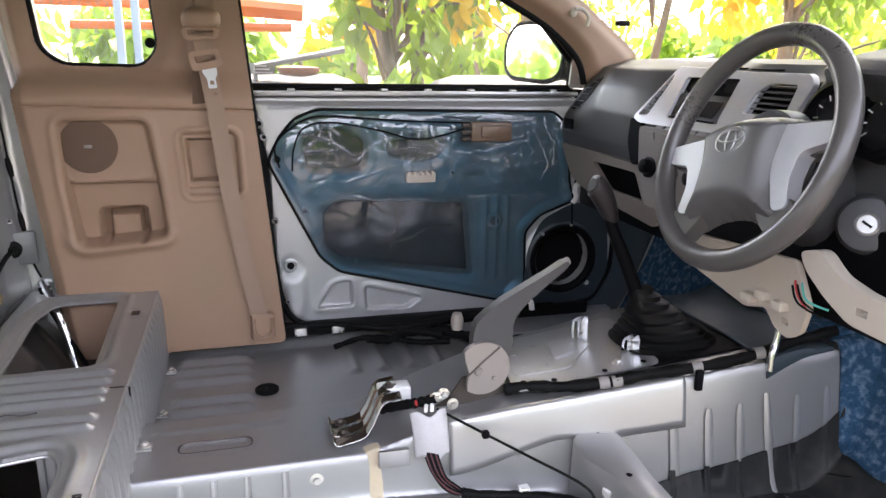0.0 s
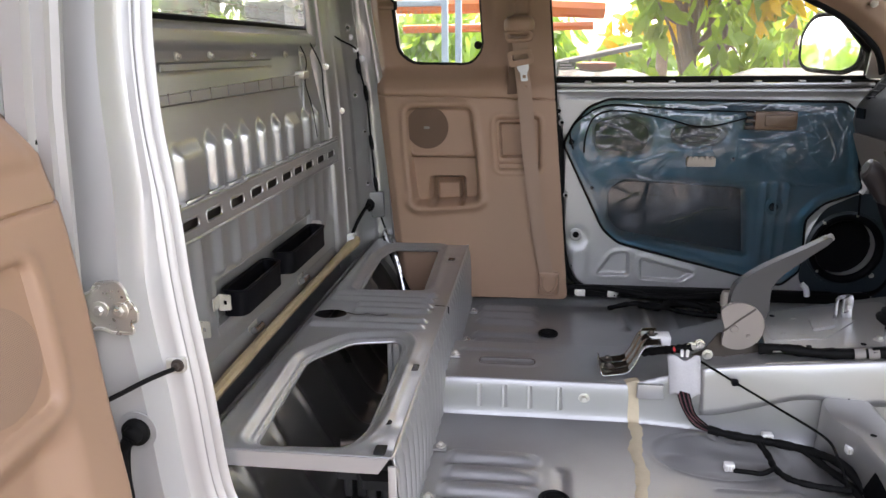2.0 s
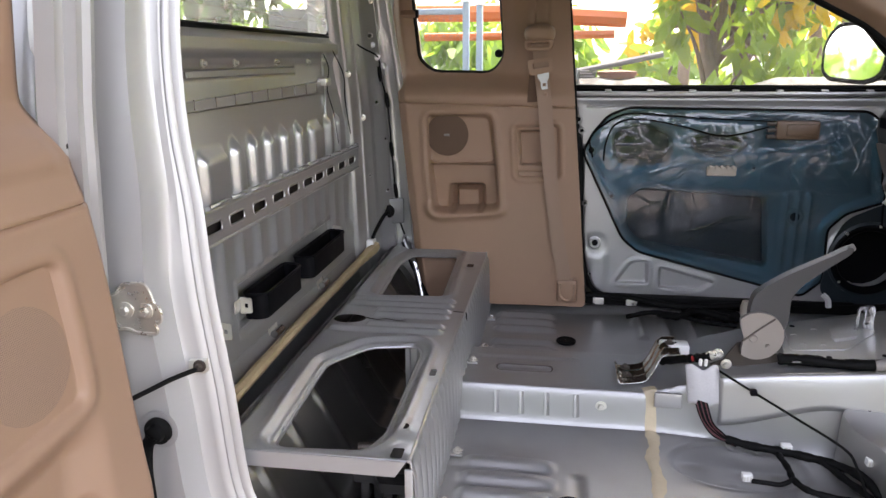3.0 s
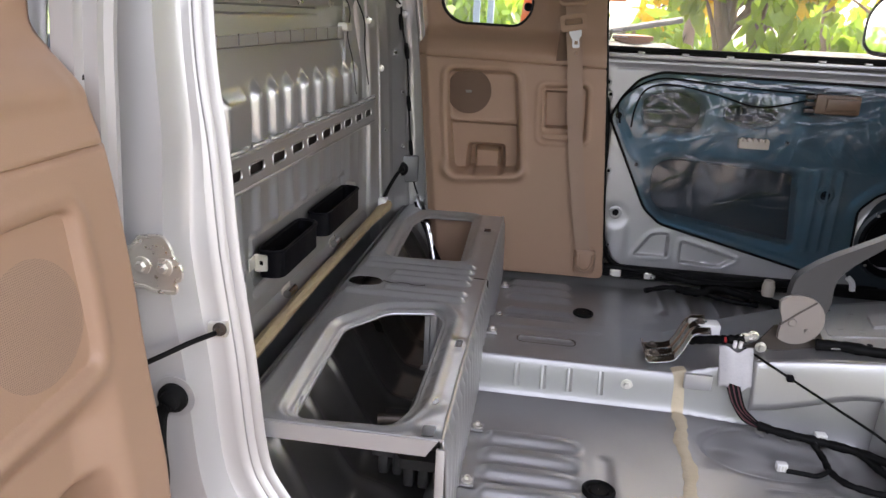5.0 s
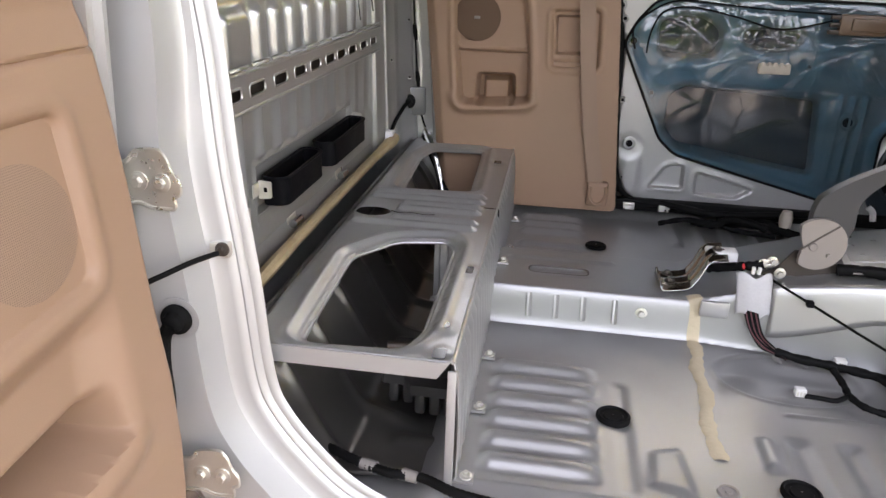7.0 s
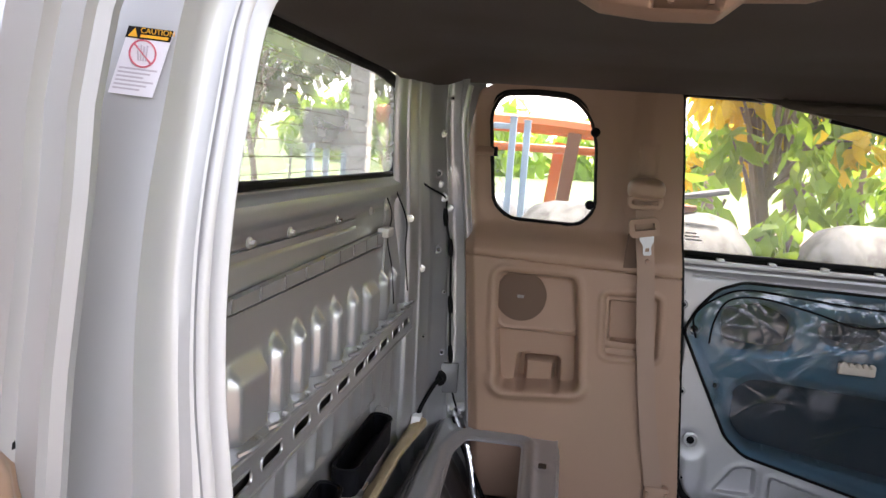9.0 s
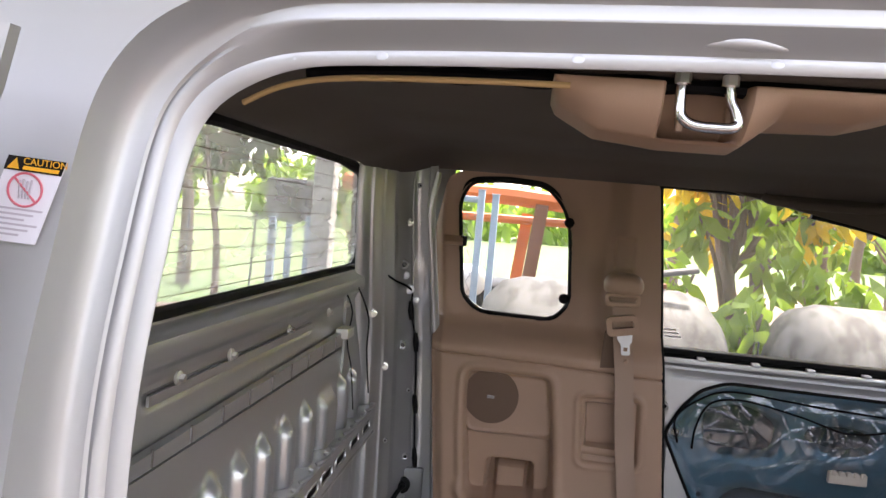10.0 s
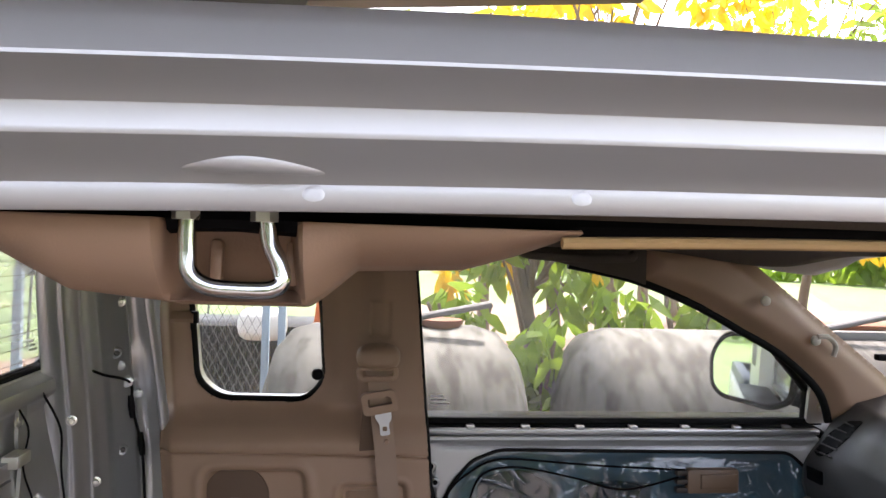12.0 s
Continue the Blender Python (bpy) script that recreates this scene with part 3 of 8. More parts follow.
# door opening on the near side: roof rail, rear pillar and sill in one pressing
def frame_path():
    key = [(0.80, -0.668, 1.125), (0.55, -0.66, 1.160), (0.3, -0.66, 1.168), (0.0, -0.66, 1.166), (-0.2, -0.66, 1.162), (-0.36, -0.66, 1.157), (-0.47, -0.66, 1.152),
           (-0.525, -0.66, 1.147), (-0.563, -0.662, 1.133), (-0.592, -0.664, 1.110), (-0.606, -0.668, 1.075), (-0.614, -0.678, 1.0), (-0.620, -0.688, 0.92), (-0.622, -0.694, 0.84), (-0.617, -0.70, 0.74),
           (-0.603, -0.705, 0.63), (-0.590, -0.715, 0.49), (-0.569, -0.722, 0.335), (-0.553, -0.728, 0.18), (-0.531, -0.731, 0.122), (-0.482, -0.735, 0.06), (-0.428, -0.738, 0.01),
           (-0.36, -0.742, -0.022), (-0.30, -0.745, -0.033), (-0.2, -0.746, -0.036), (0.1, -0.746, -0.036), (0.6, -0.746, -0.036), (1.0, -0.746, -0.03), (1.10, -0.745, 0.02), (1.16, -0.742, 0.15), (1.18, -0.735, 0.4), (1.16, -0.73, 0.72), (1.05, -0.70, 0.90)]
    return curve(key, 5, True)


PILLAR = [(0, 0.0), (0.0165, 0.001), (0.018, 0.004), (0.021, 0.0075), (0.025, 0.009), (0.028, 0.008), (0.032, 0.012), (0.036, 0.0145), (0.040, 0.0155), (0.055, 0.0175), (0.062, 0.0225), (0.070, 0.042), (0.078, 0.066), (0.12, 0.072), (0.160, 0.078), (0.185, 0.060)]
RAIL = [(0, 0.0), (0.0108, -0.0022), (0.0116, -0.0010), (0.0138, 0.0035), (0.0250, 0.0185), (0.0264, 0.0206), (0.0274, 0.0210), (0.0287, 0.0209), (0.0372, 0.0200), (0.0380, 0.0202), (0.0390, 0.0216), (0.0480, 0.0400), (0.0492, 0.0420), (0.0506, 0.0420), (0.064, 0.032), (0.088, -0.018)]


def door_frame():
    path = frame_path()
    n, rows = len(path), []
    for k, p in enumerate(path):
        d = (path[(k + 1) % n] - path[k - 1]).normalized()
        w = float(ss(1.03, 1.14, np.array(p.z))) * float(1 - ss(-0.50, -0.60, np.array(p.x)))
        out = Vector((0, -1, 0))
        low = 1 - 0.28 * float(ss(0.6, 1.05, np.array(p.z)))
        rad = d.cross(out).normalized()
        if rad.dot(p - Vector((0.2, p.y, 0.55))) < 0:
            rad = -rad
        slim = 1 - 0.30 * float(ss(0.48, 0.75, np.array(p.z)))
        turn_out = float(ss(0.66, 0.92, np.array(p.z)))
        prof = [(a[0] * (slim if 7 < i < 13 else 1.0), a[1] + turn_out * (0.015 if i == 13 else 0.032 if i == 14 else 0.04 if i == 15 else 0.0)) for i, a in enumerate(PILLAR)]
        row = [p + rad * (a[0] * (1 - w) + b[0] * w) + out * (a[1] * low * (1 - w) + b[1] * w) for a, b in zip(prof, RAIL)]
        for v in row[12:]:
            over = max(0.0, v.z - 1.252)
            v.z -= 0.85 * over
            v.y += 0.6 * over
        rows.append(row)
    k = len(PILLAR)
    verts = [v for r in rows for v in r]
    faces = [(i * k + j, i * k + j + 1, ((i + 1) % n) * k + j + 1, ((i + 1) % n) * k + j) for i in range(n) for j in range(k - 1)]
    ob = mesh_ob("door_frame", verts, faces, PAINT)
    ob.data.set_sharp_from_angle(angle=radians(32))
    mod = ob.modifiers.new("thickness", "SOLIDIFY")
    mod.thickness = 0.0012
    return tagged(ob, "pale silver painted door opening with stepped weld flange", "door frame", kind="structure")


frame_near = door_frame()
# spot-weld marks on the flange
path = frame_path()
bm = bmesh.new()
for i in (4, 7, 9, 12, 14, 17, 20, 24, 30, 36, 43, 50):
    p = path[i]
    nx = path[i + 1]
    d = (nx - p).normalized()
    rad = d.cross(Vector((0, -1, 0)))
    if rad.dot(p - Vector((0.2, p.y, 0.55))) < 0:
        rad = -rad
    m = Matrix.Translation(p + rad * 0.0052 + Vector((0, 0.0011, 0))) @ Vector((0, -1, 0)).to_track_quat("Z", "Y").to_matrix().to_4x4()
    lathe(bm, [(0.0050, -0.0004), (0.0042, 0.0), (0.003, 0.0002), (0.0015, 0.0003), (0.0003, 0.00035)], m, 16)
part("weld_spots", bm, PAINT, frame_near)
# pressed dimple above the striker
bm = bmesh.new()
tube(bm, curve([(-0.256, -0.6635, 1.1775), (-0.240, -0.6655, 1.1798), (-0.2255, -0.6665, 1.1805), (-0.211, -0.6655, 1.1798), (-0.194, -0.6635, 1.1777)], 6), lambda t: 0.0004 + 0.0052 * math.sin(math.pi * t) ** 0.7, 14)
part("pressed_boss", bm, PAINT, frame_near)

# quarter panel between the opening and the back of the cab, outside
def quarter(U, V):
    return U, -0.79 + 0.10 * ss(0.72, 1.2, V) + 0.0 * U, V


ob = sheet("wall_outer", (-0.92, -0.80, 0.02), (-0.5, 1.2, 0.03), quarter, PAINT, thick=0.004)
tagged(ob, "silver painted outer rear quarter panel of the cab", "wall", kind="structure")
ob = sheet("wall_sill", (-0.80, 1.3, 0.05), (-0.45, -0.16, 0.03), lambda U, V: (U, -0.825 + 0.25 * (V + 0.16) * (V < -0.3) + 0 * U, V), PAINT, thick=0.004)
tagged(ob, "silver painted outer sill under the door opening", "sill", kind="structure")

# far side shell that closes the cab behind the doors
ob = sheet("wall_far_side", (-0.86, 1.5, 0.06), (-0.5, 0.74, 0.06), lambda U, V: (U, 0.86 + 0 * U, V), PAINT, thick=0.004)
tagged(ob, "silver painted outer skin of the far cab side", "wall", kind="structure")
bm = bmesh.new()
box(bm, -0.30, 1.13, 0.702, 0.80, -0.14, 0.026, 0.006)
tagged(part("wall_rocker", bm, INNER), "painted steel rocker under the shut front door", "sill", kind="structure")
# plain dark panel added to close the gap ahead of the door
bm = bmesh.new()
box(bm, 1.06, 1.42, 0.738, 0.752, -0.14, 0.78, 0.004)
tagged(part("wall_cowl_side", bm, SLATE), "dark cowl side added to close the cab ahead of the door", "wall", kind="structure")
ob = sheet("wall_front", (-0.75, 0.86, 0.05), (-0.4, 0.80, 0.05), lambda U, V: (1.42 + 0 * U, U, V), DARKPAD, thick=0.004)
tagged(ob, "dark insulated bulkhead behind the dashboard", "wall", kind="structure")

# rear window
win = thing("window_1", "heated rear window glass with thin dark heater lines", "window", kind="structure")
bm = bmesh.new()
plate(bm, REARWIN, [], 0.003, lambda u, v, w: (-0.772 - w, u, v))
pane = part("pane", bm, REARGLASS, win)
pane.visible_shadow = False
bm = bmesh.new()
tube(bm, [(-0.766, u, v) for u, v in REARWIN], 0.0125, 8, True, flat=1.0)
part("rubber_seal", bm, RUBBER, win)
bm = bmesh.new()
box(bm, -0.769, -0.757, -0.60, 0.475, 0.893, 0.915, 0.004)
part("lower_seal", bm, RUBBER, win)
for k in range(9):
    bm = bmesh.new()
    z = 0.925 + 0.026 * k
    box(bm, -0.7715, -0.7705, -0.60, 0.515, z - 0.0005, z + 0.0005)
    part("heater_line", bm, DEFROST, win)
bm = bmesh.new()
for k in range(3):
    box(bm, -0.7715, -0.7705, 0.445, 0.475 - 0.006 * k, 0.940 + 0.008 * k, 0.944 + 0.008 * k)
part("glass_mark", bm, PRINT, win)
bm = bmesh.new()
box(bm, -0.770, -0.762, 0.515, 0.528, 1.03, 1.07, 0.002)
part("terminal", bm, BLACK, win)

# windscreen
screen = thing("window_2", "clear laminated windscreen with a black edge", "window", kind="structure")
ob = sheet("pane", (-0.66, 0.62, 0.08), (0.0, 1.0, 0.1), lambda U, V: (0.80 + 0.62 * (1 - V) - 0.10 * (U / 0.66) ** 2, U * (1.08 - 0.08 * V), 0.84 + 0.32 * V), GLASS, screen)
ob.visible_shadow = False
bm = bmesh.new()
box(bm, 0.868, 0.872, 0.36, 0.47, 1.02, 1.055, 0.0, Matrix.Translation((0.155, 0, -0.02)))
part("sticker", bm, PRINT, screen)
# scuttle and bonnet in front of the windscreen
ob = sheet("bonnet", (1.44, 2.5, 0.05), (-0.78, 0.80, 0.06), lambda U, V: (U, V, 0.76 - 0.10 * ((U - 1.36) / 1.1) ** 2 - 0.06 * (V / 0.8) ** 4), PAINT, thick=0.004)
tagged(ob, "silver painted bonnet of the pickup", "bonnet", kind="structure")

# ---- doors ----
DOOR = rounded([(-0.026, 0.735), (0.013, 0.54), (0.022, 0.277), (0.036, 0.156), (0.066, 0.075), (0.14, 0.036), (0.384, 0.022), (0.623, 0.022), (0.856, 0.038), (1.05, 0.06), (1.11, 0.16), (1.12, 0.5), (0.96, 0.735)], 0.03)
FILM_EDGE = rounded([(0.018, 0.545), (0.05, 0.611), (0.095, 0.665), (0.158, 0.690), (0.877, 0.682), (0.925, 0.642), (0.945, 0.447), (0.97, 0.405), (0.849, 0.36), (0.80, 0.307), (0.806, 0.137), (0.746, 0.080), (0.212, 0.214), (0.158, 0.261)], 0.02)
LOWCUT = rounded([(0.166, 0.395), (0.216, 0.430), (0.613, 0.408), (0.638, 0.168), (0.212, 0.236), (0.167, 0.286)], 0.025)
ULCUT = rounded([(0.105, 0.618), (0.22, 0.645), (0.312, 0.60), (0.30, 0.509), (0.12, 0.506)], 0.04)
UCCUT = rounded([(0.36, 0.60), (0.451, 0.615), (0.545, 0.598), (0.525, 0.548), (0.452, 0.532), (0.36, 0.55)], 0.03)
STAMP1 = rounded([(0.142, 0.100), (0.194, 0.178), (0.250, 0.183), (0.254, 0.100)], 0.016)
STAMP2 = rounded([(0.288, 0.164), (0.473, 0.115), (0.419, 0.081), (0.29, 0.088)], 0.014)


def door_y(X, Z):
    y = 0.70 + 0.0 * X
    y = y + 0.03 * ss(0.012, 0.0, -sd(X, Z, DOOR))
    inner = sd(X, Z, FILM_EDGE)
    y = y + 0.010 * ss(0.0, 0.02, -inner - 0.012)
    for cut in (LOWCUT, ULCUT, UCCUT):
        d = sd(X, Z, cut)
        y = y + 0.006 * ss(0.02, 0.0, d) + 0.03 * ss(0.0, 0.010, -d)
    for st in (STAMP1, STAMP2):
        y = y + 0.011 * ss(0.0, 0.006, -sd(X, Z, st)) - 0.003 * np.exp(-((sd(X, Z, st) - 0.006) / 0.006) ** 2)
    for x in (0.67, 0.705, 0.74):
        y = y - 0.010 * bar(X, Z, x - 0.006, x + 0.006, 0.16, 0.42, 0.010)
    spk = np.hypot(X - 0.93, Z - 0.216)
    y = y - 0.007 * ss(0.135, 0.118, spk) + 0.07 * ss(0.100, 0.094, spk)
    arc = np.abs(np.hypot(X - 0.90, Z - 0.24) - 0.19)
    y = y - 0.010 * np.exp(-(arc / 0.010) ** 2) * (X > 0.93) * (Z < 0.3)
    y = y - 0.006 * bar(X, Z, -0.02, 0.95, 0.709, 0.722, 0.006)
    y = y + 0.006 * bar(X, Z, 0.02, 0.93, 0.694, 0.702, 0.005)
    bulge = np.exp(-(((X - 0.085) / 0.03) ** 2 + ((Z - 0.15) / 0.10) ** 2) ** 2)
    y = y - 0.008 * bulge + 0.006 * np.exp(-(((X - 0.075) / 0.035) ** 2 + ((Z - 0.23) / 0.04) ** 2) ** 3)
    rb = [(0.60, 0.52), (0.72, 0.50), (0.82, 0.55), (0.88, 0.50)]
    for x, z in rb:
        y = y - 0.008 * np.exp(-(((X - x) / 0.03) ** 2 + ((Z - z) / 0.06) ** 2))
    return y


fd = thing("front_door", "silver front passenger door stripped of its trim with blue film", "car door", (0.5, 0.74, 0.03))
sheet("inner_panel", (-0.035, 1.125, 0.0058), (0.012, 0.748, 0.0058), lambda U, V: (U, door_y(U, V), V), PAINT, fd, keep=lambda U, V: np.maximum.reduce([sd(U, V, DOOR), *[-sd(U, V, c) - 0.010 for c in (LOWCUT, ULCUT, UCCUT)]]), thick=0.0015)


def crease_lines():
    """Short bent creases that fan out from a few gathered spots."""
    rng = random.Random(8)
    lines = []
    for x, z, n, r in ((0.10, 0.55, 5, 0.09), (0.19, 0.61, 5, 0.10), (0.31, 0.66, 6, 0.09), (0.44, 0.57, 9, 0.11), (0.37, 0.52, 6, 0.12), (0.25, 0.49, 6, 0.13), (0.55, 0.54, 8, 0.13), (0.68, 0.52, 9, 0.15), (0.79, 0.58, 9, 0.13), (0.86, 0.50, 7, 0.14), (0.72, 0.63, 7, 0.10), (0.88, 0.62, 6, 0.10), (0.63, 0.65, 5, 0.09), (0.14, 0.45, 4, 0.10), (0.50, 0.46, 4, 0.18), (0.74, 0.40, 5, 0.14), (0.30, 0.40, 3, 0.16), (0.36, 0.26, 3, 0.16)):
        lead = rng.uniform(0, math.pi)
        for k in range(n):
            a = lead + rng.gauss(0, 0.9)
            px, pz = x + rng.uniform(-0.03, 0.03), z + rng.uniform(-0.03, 0.03)
            deep = rng.uniform(0.5, 1.0) * (1.0 if z > 0.42 else 0.55)
            for q in range(3):
                a += rng.gauss(0, 0.35)
                nx, nz = px + r * 0.42 * math.cos(a), pz + r * 0.42 * math.sin(a)
                lines.append((px, pz, nx, nz, deep * (1, 0.9, 0.5)[q]))
                px, pz = nx, nz
    return lines


CREASES = crease_lines()


def film_y(X, Z):
    a = np.sin(19 * X + 11 * Z + 2 * np.sin(7 * Z)) * np.sin(15 * Z - 8 * X + 2 * np.sin(9 * X))
    up = ss(0.38, 0.50, Z)
    e = ss(0.0, 0.05, -sd(X, Z, FILM_EDGE))
    fold = 0.0 * X
    for ax, az, bx, bz, deep in CREASES:
        ex, ez = bx - ax, bz - az
        t = np.clip(((X - ax) * ex + (Z - az) * ez) / (ex * ex + ez * ez), 0, 1)
        dist = np.hypot(X - ax - t * ex, Z - az - t * ez)
        fold = np.maximum(fold, deep * np.maximum(0, 1 - dist / 0.0042))
    belly = 0.015 * np.sin(math.pi * np.clip((Z - 0.43) / 0.26, 0, 1)) * (0.45 + 0.55 * ss(0.30, 0.60, X))
    slack = (0.5 + 0.5 * np.sin(62 * Z + 24 * X + 3.5 * np.sin(13 * X) + 2 * np.sin(31 * Z))) ** 9 * ss(0.48, 0.62, X) * (0.5 + 0.5 * np.sin(27 * X - 9 * Z)) ** 1.5
    return 0.694 - e * (belly + (0.002 + 0.005 * up) * (0.5 + 0.5 * a) + 0.0027 * fold + 0.0045 * up * slack)


film = sheet("vapour_film", (0.0, 0.99, 0.0022), (0.07, 0.70, 0.0022), lambda U, V: (U, film_y(U, V), V), FILM, fd, keep=lambda U, V: sd(U, V, FILM_EDGE), label="creased translucent blue plastic film")
film.visible_shadow = False
bm = bmesh.new()
tube(bm, [(u, 0.6955, v) for u, v in FILM_EDGE], 0.0042, 6, True)
part("sealant_bead", bm, RUBBER, fd, "black sealant bead round the film")
bm = bmesh.new()
tube(bm, [(u, 0.712, v) for u, v in DOOR], 0.013, 8, True, flat=1.0)
part("door_seal", bm, RUBBER, fd)
# dark plate laid over door metal that is only in shade
bm = bmesh.new()
plate(bm, rounded([(0.815, 0.27), (0.85, 0.345), (0.95, 0.395), (1.075, 0.40), (1.095, 0.17), (1.045, 0.075), (0.86, 0.055), (0.795, 0.10)], 0.03), [[(0.93 + 0.100 * math.cos(a), 0.216 + 0.100 * math.sin(a)) for a in [2 * math.pi * k / 32 for k in range(32)]]], 0.003, lambda u, v, w: (u, 0.6885 - w, v))
part("speaker_shade", bm, DOORSHADE, fd, "dark blue-grey plate standing for shaded door metal round the speaker")
bm = bmesh.new()
lathe(bm, [(0.098, 0.0), (0.094, -0.046), (0.05, -0.048), (0.001, -0.048)], Matrix.Translation((0.93, 0.735, 0.216)) @ Matrix.Rotation(radians(90), 4, "X"), 32)
part("speaker_recess", bm, BLACK, fd)
bm = bmesh.new()
tube(bm, [(0.93 + 0.106 * math.cos(2 * math.pi * k / 32), 0.690, 0.216 + 0.106 * math.sin(2 * math.pi * k / 32)) for k in range(32)], 0.014, 10, True)
part("speaker_ring", bm, BLACK, fd)
# dark ring continues the painted shade up to the speaker
bm = bmesh.new()
lathe(bm, [(0.124, -0.004), (0.123, 0.002), (0.119, 0.005), (0.110, 0.007)], Matrix.Translation((0.93, 0.6855, 0.216)) @ Matrix.Rotation(radians(90), 4, "X"), 40, False)
part("speaker_shade_ring", bm, DOORSHADE, fd, "dark blue-grey ring standing for shade round the speaker")
for x, z in ((0.95, 0.326), (0.855, 0.30), (1.02, 0.128), (0.85, 0.14)):
    bolt("screw", (x, 0.684, z), (0, -1, 0), 0.005, fd)
for x, z, r in ((0.0, 0.652, 0.010), (0.012, 0.615, 0.008), (0.045, 0.552, 0.014), (0.033, 0.375, 0.007), (0.071, 0.240, 0.015), (0.118, 0.40, 0.009), (0.06, 0.13, 0.005), (0.29, 0.075, 0.005), (0.70, 0.345, 0.02), (0.56, 0.50, 0.005)):
    bm = bmesh.new()
    m = Matrix.Translation((x, 0.6975 if x < 0.09 else 0.706, z)) @ Matrix.Rotation(radians(90), 4, "X")
    lathe(bm, [(r * 1.45, -0.002), (r * 1.45, 0.002), (r * 1.1, 0.004), (r, 0.001)], m, 20)
    part("hole_rim", bm, PAINT if x < 0.09 else INNER, fd)
    bm = bmesh.new()
    lathe(bm, [(r * 0.72, 0.0), (r * 0.7, 0.0035)], m, 16)
    part("plug", bm, BLACK, fd)
# dark sheet behind the cutouts: the door cavity's shade put into its colour
sheet("cavity_shade", (-0.02, 1.05, 0.03), (0.06, 0.70, 0.03), lambda U, V: (U, 0.785 + 0.006 * np.sin(V * 9) + 0 * U, V), SLATE, fd, thick=0.002)
# window frame, glass, belt-line strip
WINF = [(-0.035, 0.755), (-0.075, 1.145), (-0.04, 1.172), (0.31, 1.165), (0.46, 1.13), (0.60, 1.075), (0.74, 1.0), (0.84, 0.935), (0.94, 0.83), (0.945, 0.755)]
bm = bmesh.new()
tube(bm, [(u, 0.742 - 0.10 * max(0, v - 0.75), v) for u, v in WINF], 0.015, 8, False, flat=0.7)
part("window_frame", bm, RUBBER, fd)
bm = bmesh.new()
box(bm, -0.035, 0.945, 0.715, 0.735, 0.742, 0.760, 0.004)
part("belt_seal", bm, RUBBER, fd)
bm = bmesh.new()
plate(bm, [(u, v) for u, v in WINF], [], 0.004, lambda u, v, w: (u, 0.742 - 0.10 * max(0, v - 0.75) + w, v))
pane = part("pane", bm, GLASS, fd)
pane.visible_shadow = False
bm = bmesh.new()
for k in range(3):
    box(bm, 0.0, 0.045 - 0.008 * k, 0.7385, 0.7395, 0.785 + 0.009 * k, 0.789 + 0.009 * k)
part("glass_mark", bm, PRINT, fd)
bm = bmesh.new()
box(bm, -0.03, 0.95, 0.6845, 0.7215, 0.727, 0.7405, 0.004)
part("belt_strip", bm, WALLMET, fd)
for k in range(7):
    bm = bmesh.new()
    box(bm, 0.08 + 0.13 * k, 0.10 + 0.13 * k, 0.690, 0.716, 0.737, 0.747, 0.002)
    part("clip", bm, INNER, fd)
# corner bracket where the mirror mounts
bm = bmesh.new()
plate(bm, rounded([(0.93, 0.75), (1.03, 0.75), (1.0, 0.84), (0.945, 0.93)], 0.01), [], 0.01, lambda u, v, w: (u, 0.712 + w, v))
part("mirror_base", bm, PAINT, fd)
for x, z in ((0.965, 0.79), (0.955, 0.86), (1.0, 0.78)):
    bolt("bolt", (x, 0.711, z), (0, -1, 0), 0.006, fd)
# inner handle hanging on its rods
bm = bmesh.new()
box(bm, 0.60, 0.728, 0.652, 0.676, 0.597, 0.655, 0.008)
box(bm, 0.63, 0.72, 0.646, 0.656, 0.610, 0.645, 0.004)
h = part("inner_handle", bm, mat("brown_handle_plastic", (0.17, 0.11, 0.07), 0.4), fd, "brown plastic inner door handle hanging on its rods")
bm = bmesh.new()
for z in (0.605, 0.625, 0.645):
    box(bm, 0.575, 0.602, 0.655, 0.672, z - 0.006, z + 0.006, 0.002)
part("latch_arm", bm, STEEL, h)
for pts in ([(0.58, 0.660, 0.635), (0.45, 0.668, 0.605), (0.33, 0.672, 0.632), (0.2, 0.676, 0.655), (0.12, 0.678, 0.64), (0.09, 0.678, 0.58), (0.085, 0.68, 0.52)],
            [(0.60, 0.660, 0.652), (0.4, 0.675, 0.658), (0.3, 0.678, 0.665), (0.16, 0.682, 0.672), (0.085, 0.682, 0.64), (0.04, 0.685, 0.59), (0.05, 0.685, 0.53)]):
    bm = bmesh.new()
    tube(bm, curve(pts, 6), 0.0028, 6)
    part("rod", bm, BLACK, fd)
bm = bmesh.new()
box(bm, 0.41, 0.50, 0.672, 0.688, 0.478, 0.508, 0.004)
for k in range(5):
    box(bm, 0.415 + 0.017 * k, 0.425 + 0.017 * k, 0.668, 0.676, 0.500, 0.512, 0.002)
part("foam_clip", bm, BEIGE, fd, "crumpled beige foam clip on the film")
bm = bmesh.new()
tube(bm, curve([(0.96, 0.68, 0.56), (0.955, 0.675, 0.48), (0.945, 0.67, 0.42), (0.95, 0.672, 0.33)], 6), 0.003, 6)
part("wire", bm, BLACK, fd)
bm = bmesh.new()
tube(bm, curve([(0.957, 0.672, 0.46), (0.95, 0.668, 0.44), (0.955, 0.668, 0.42), (0.945, 0.668, 0.40)], 5), 0.008, 6)
part("wire_tape", bm, WHITEP, fd)
# outside mirror
om = thing("side_mirror", "black-cased outside mirror reflecting the yard", "mirror", (0.9, 0.86, 0.77))
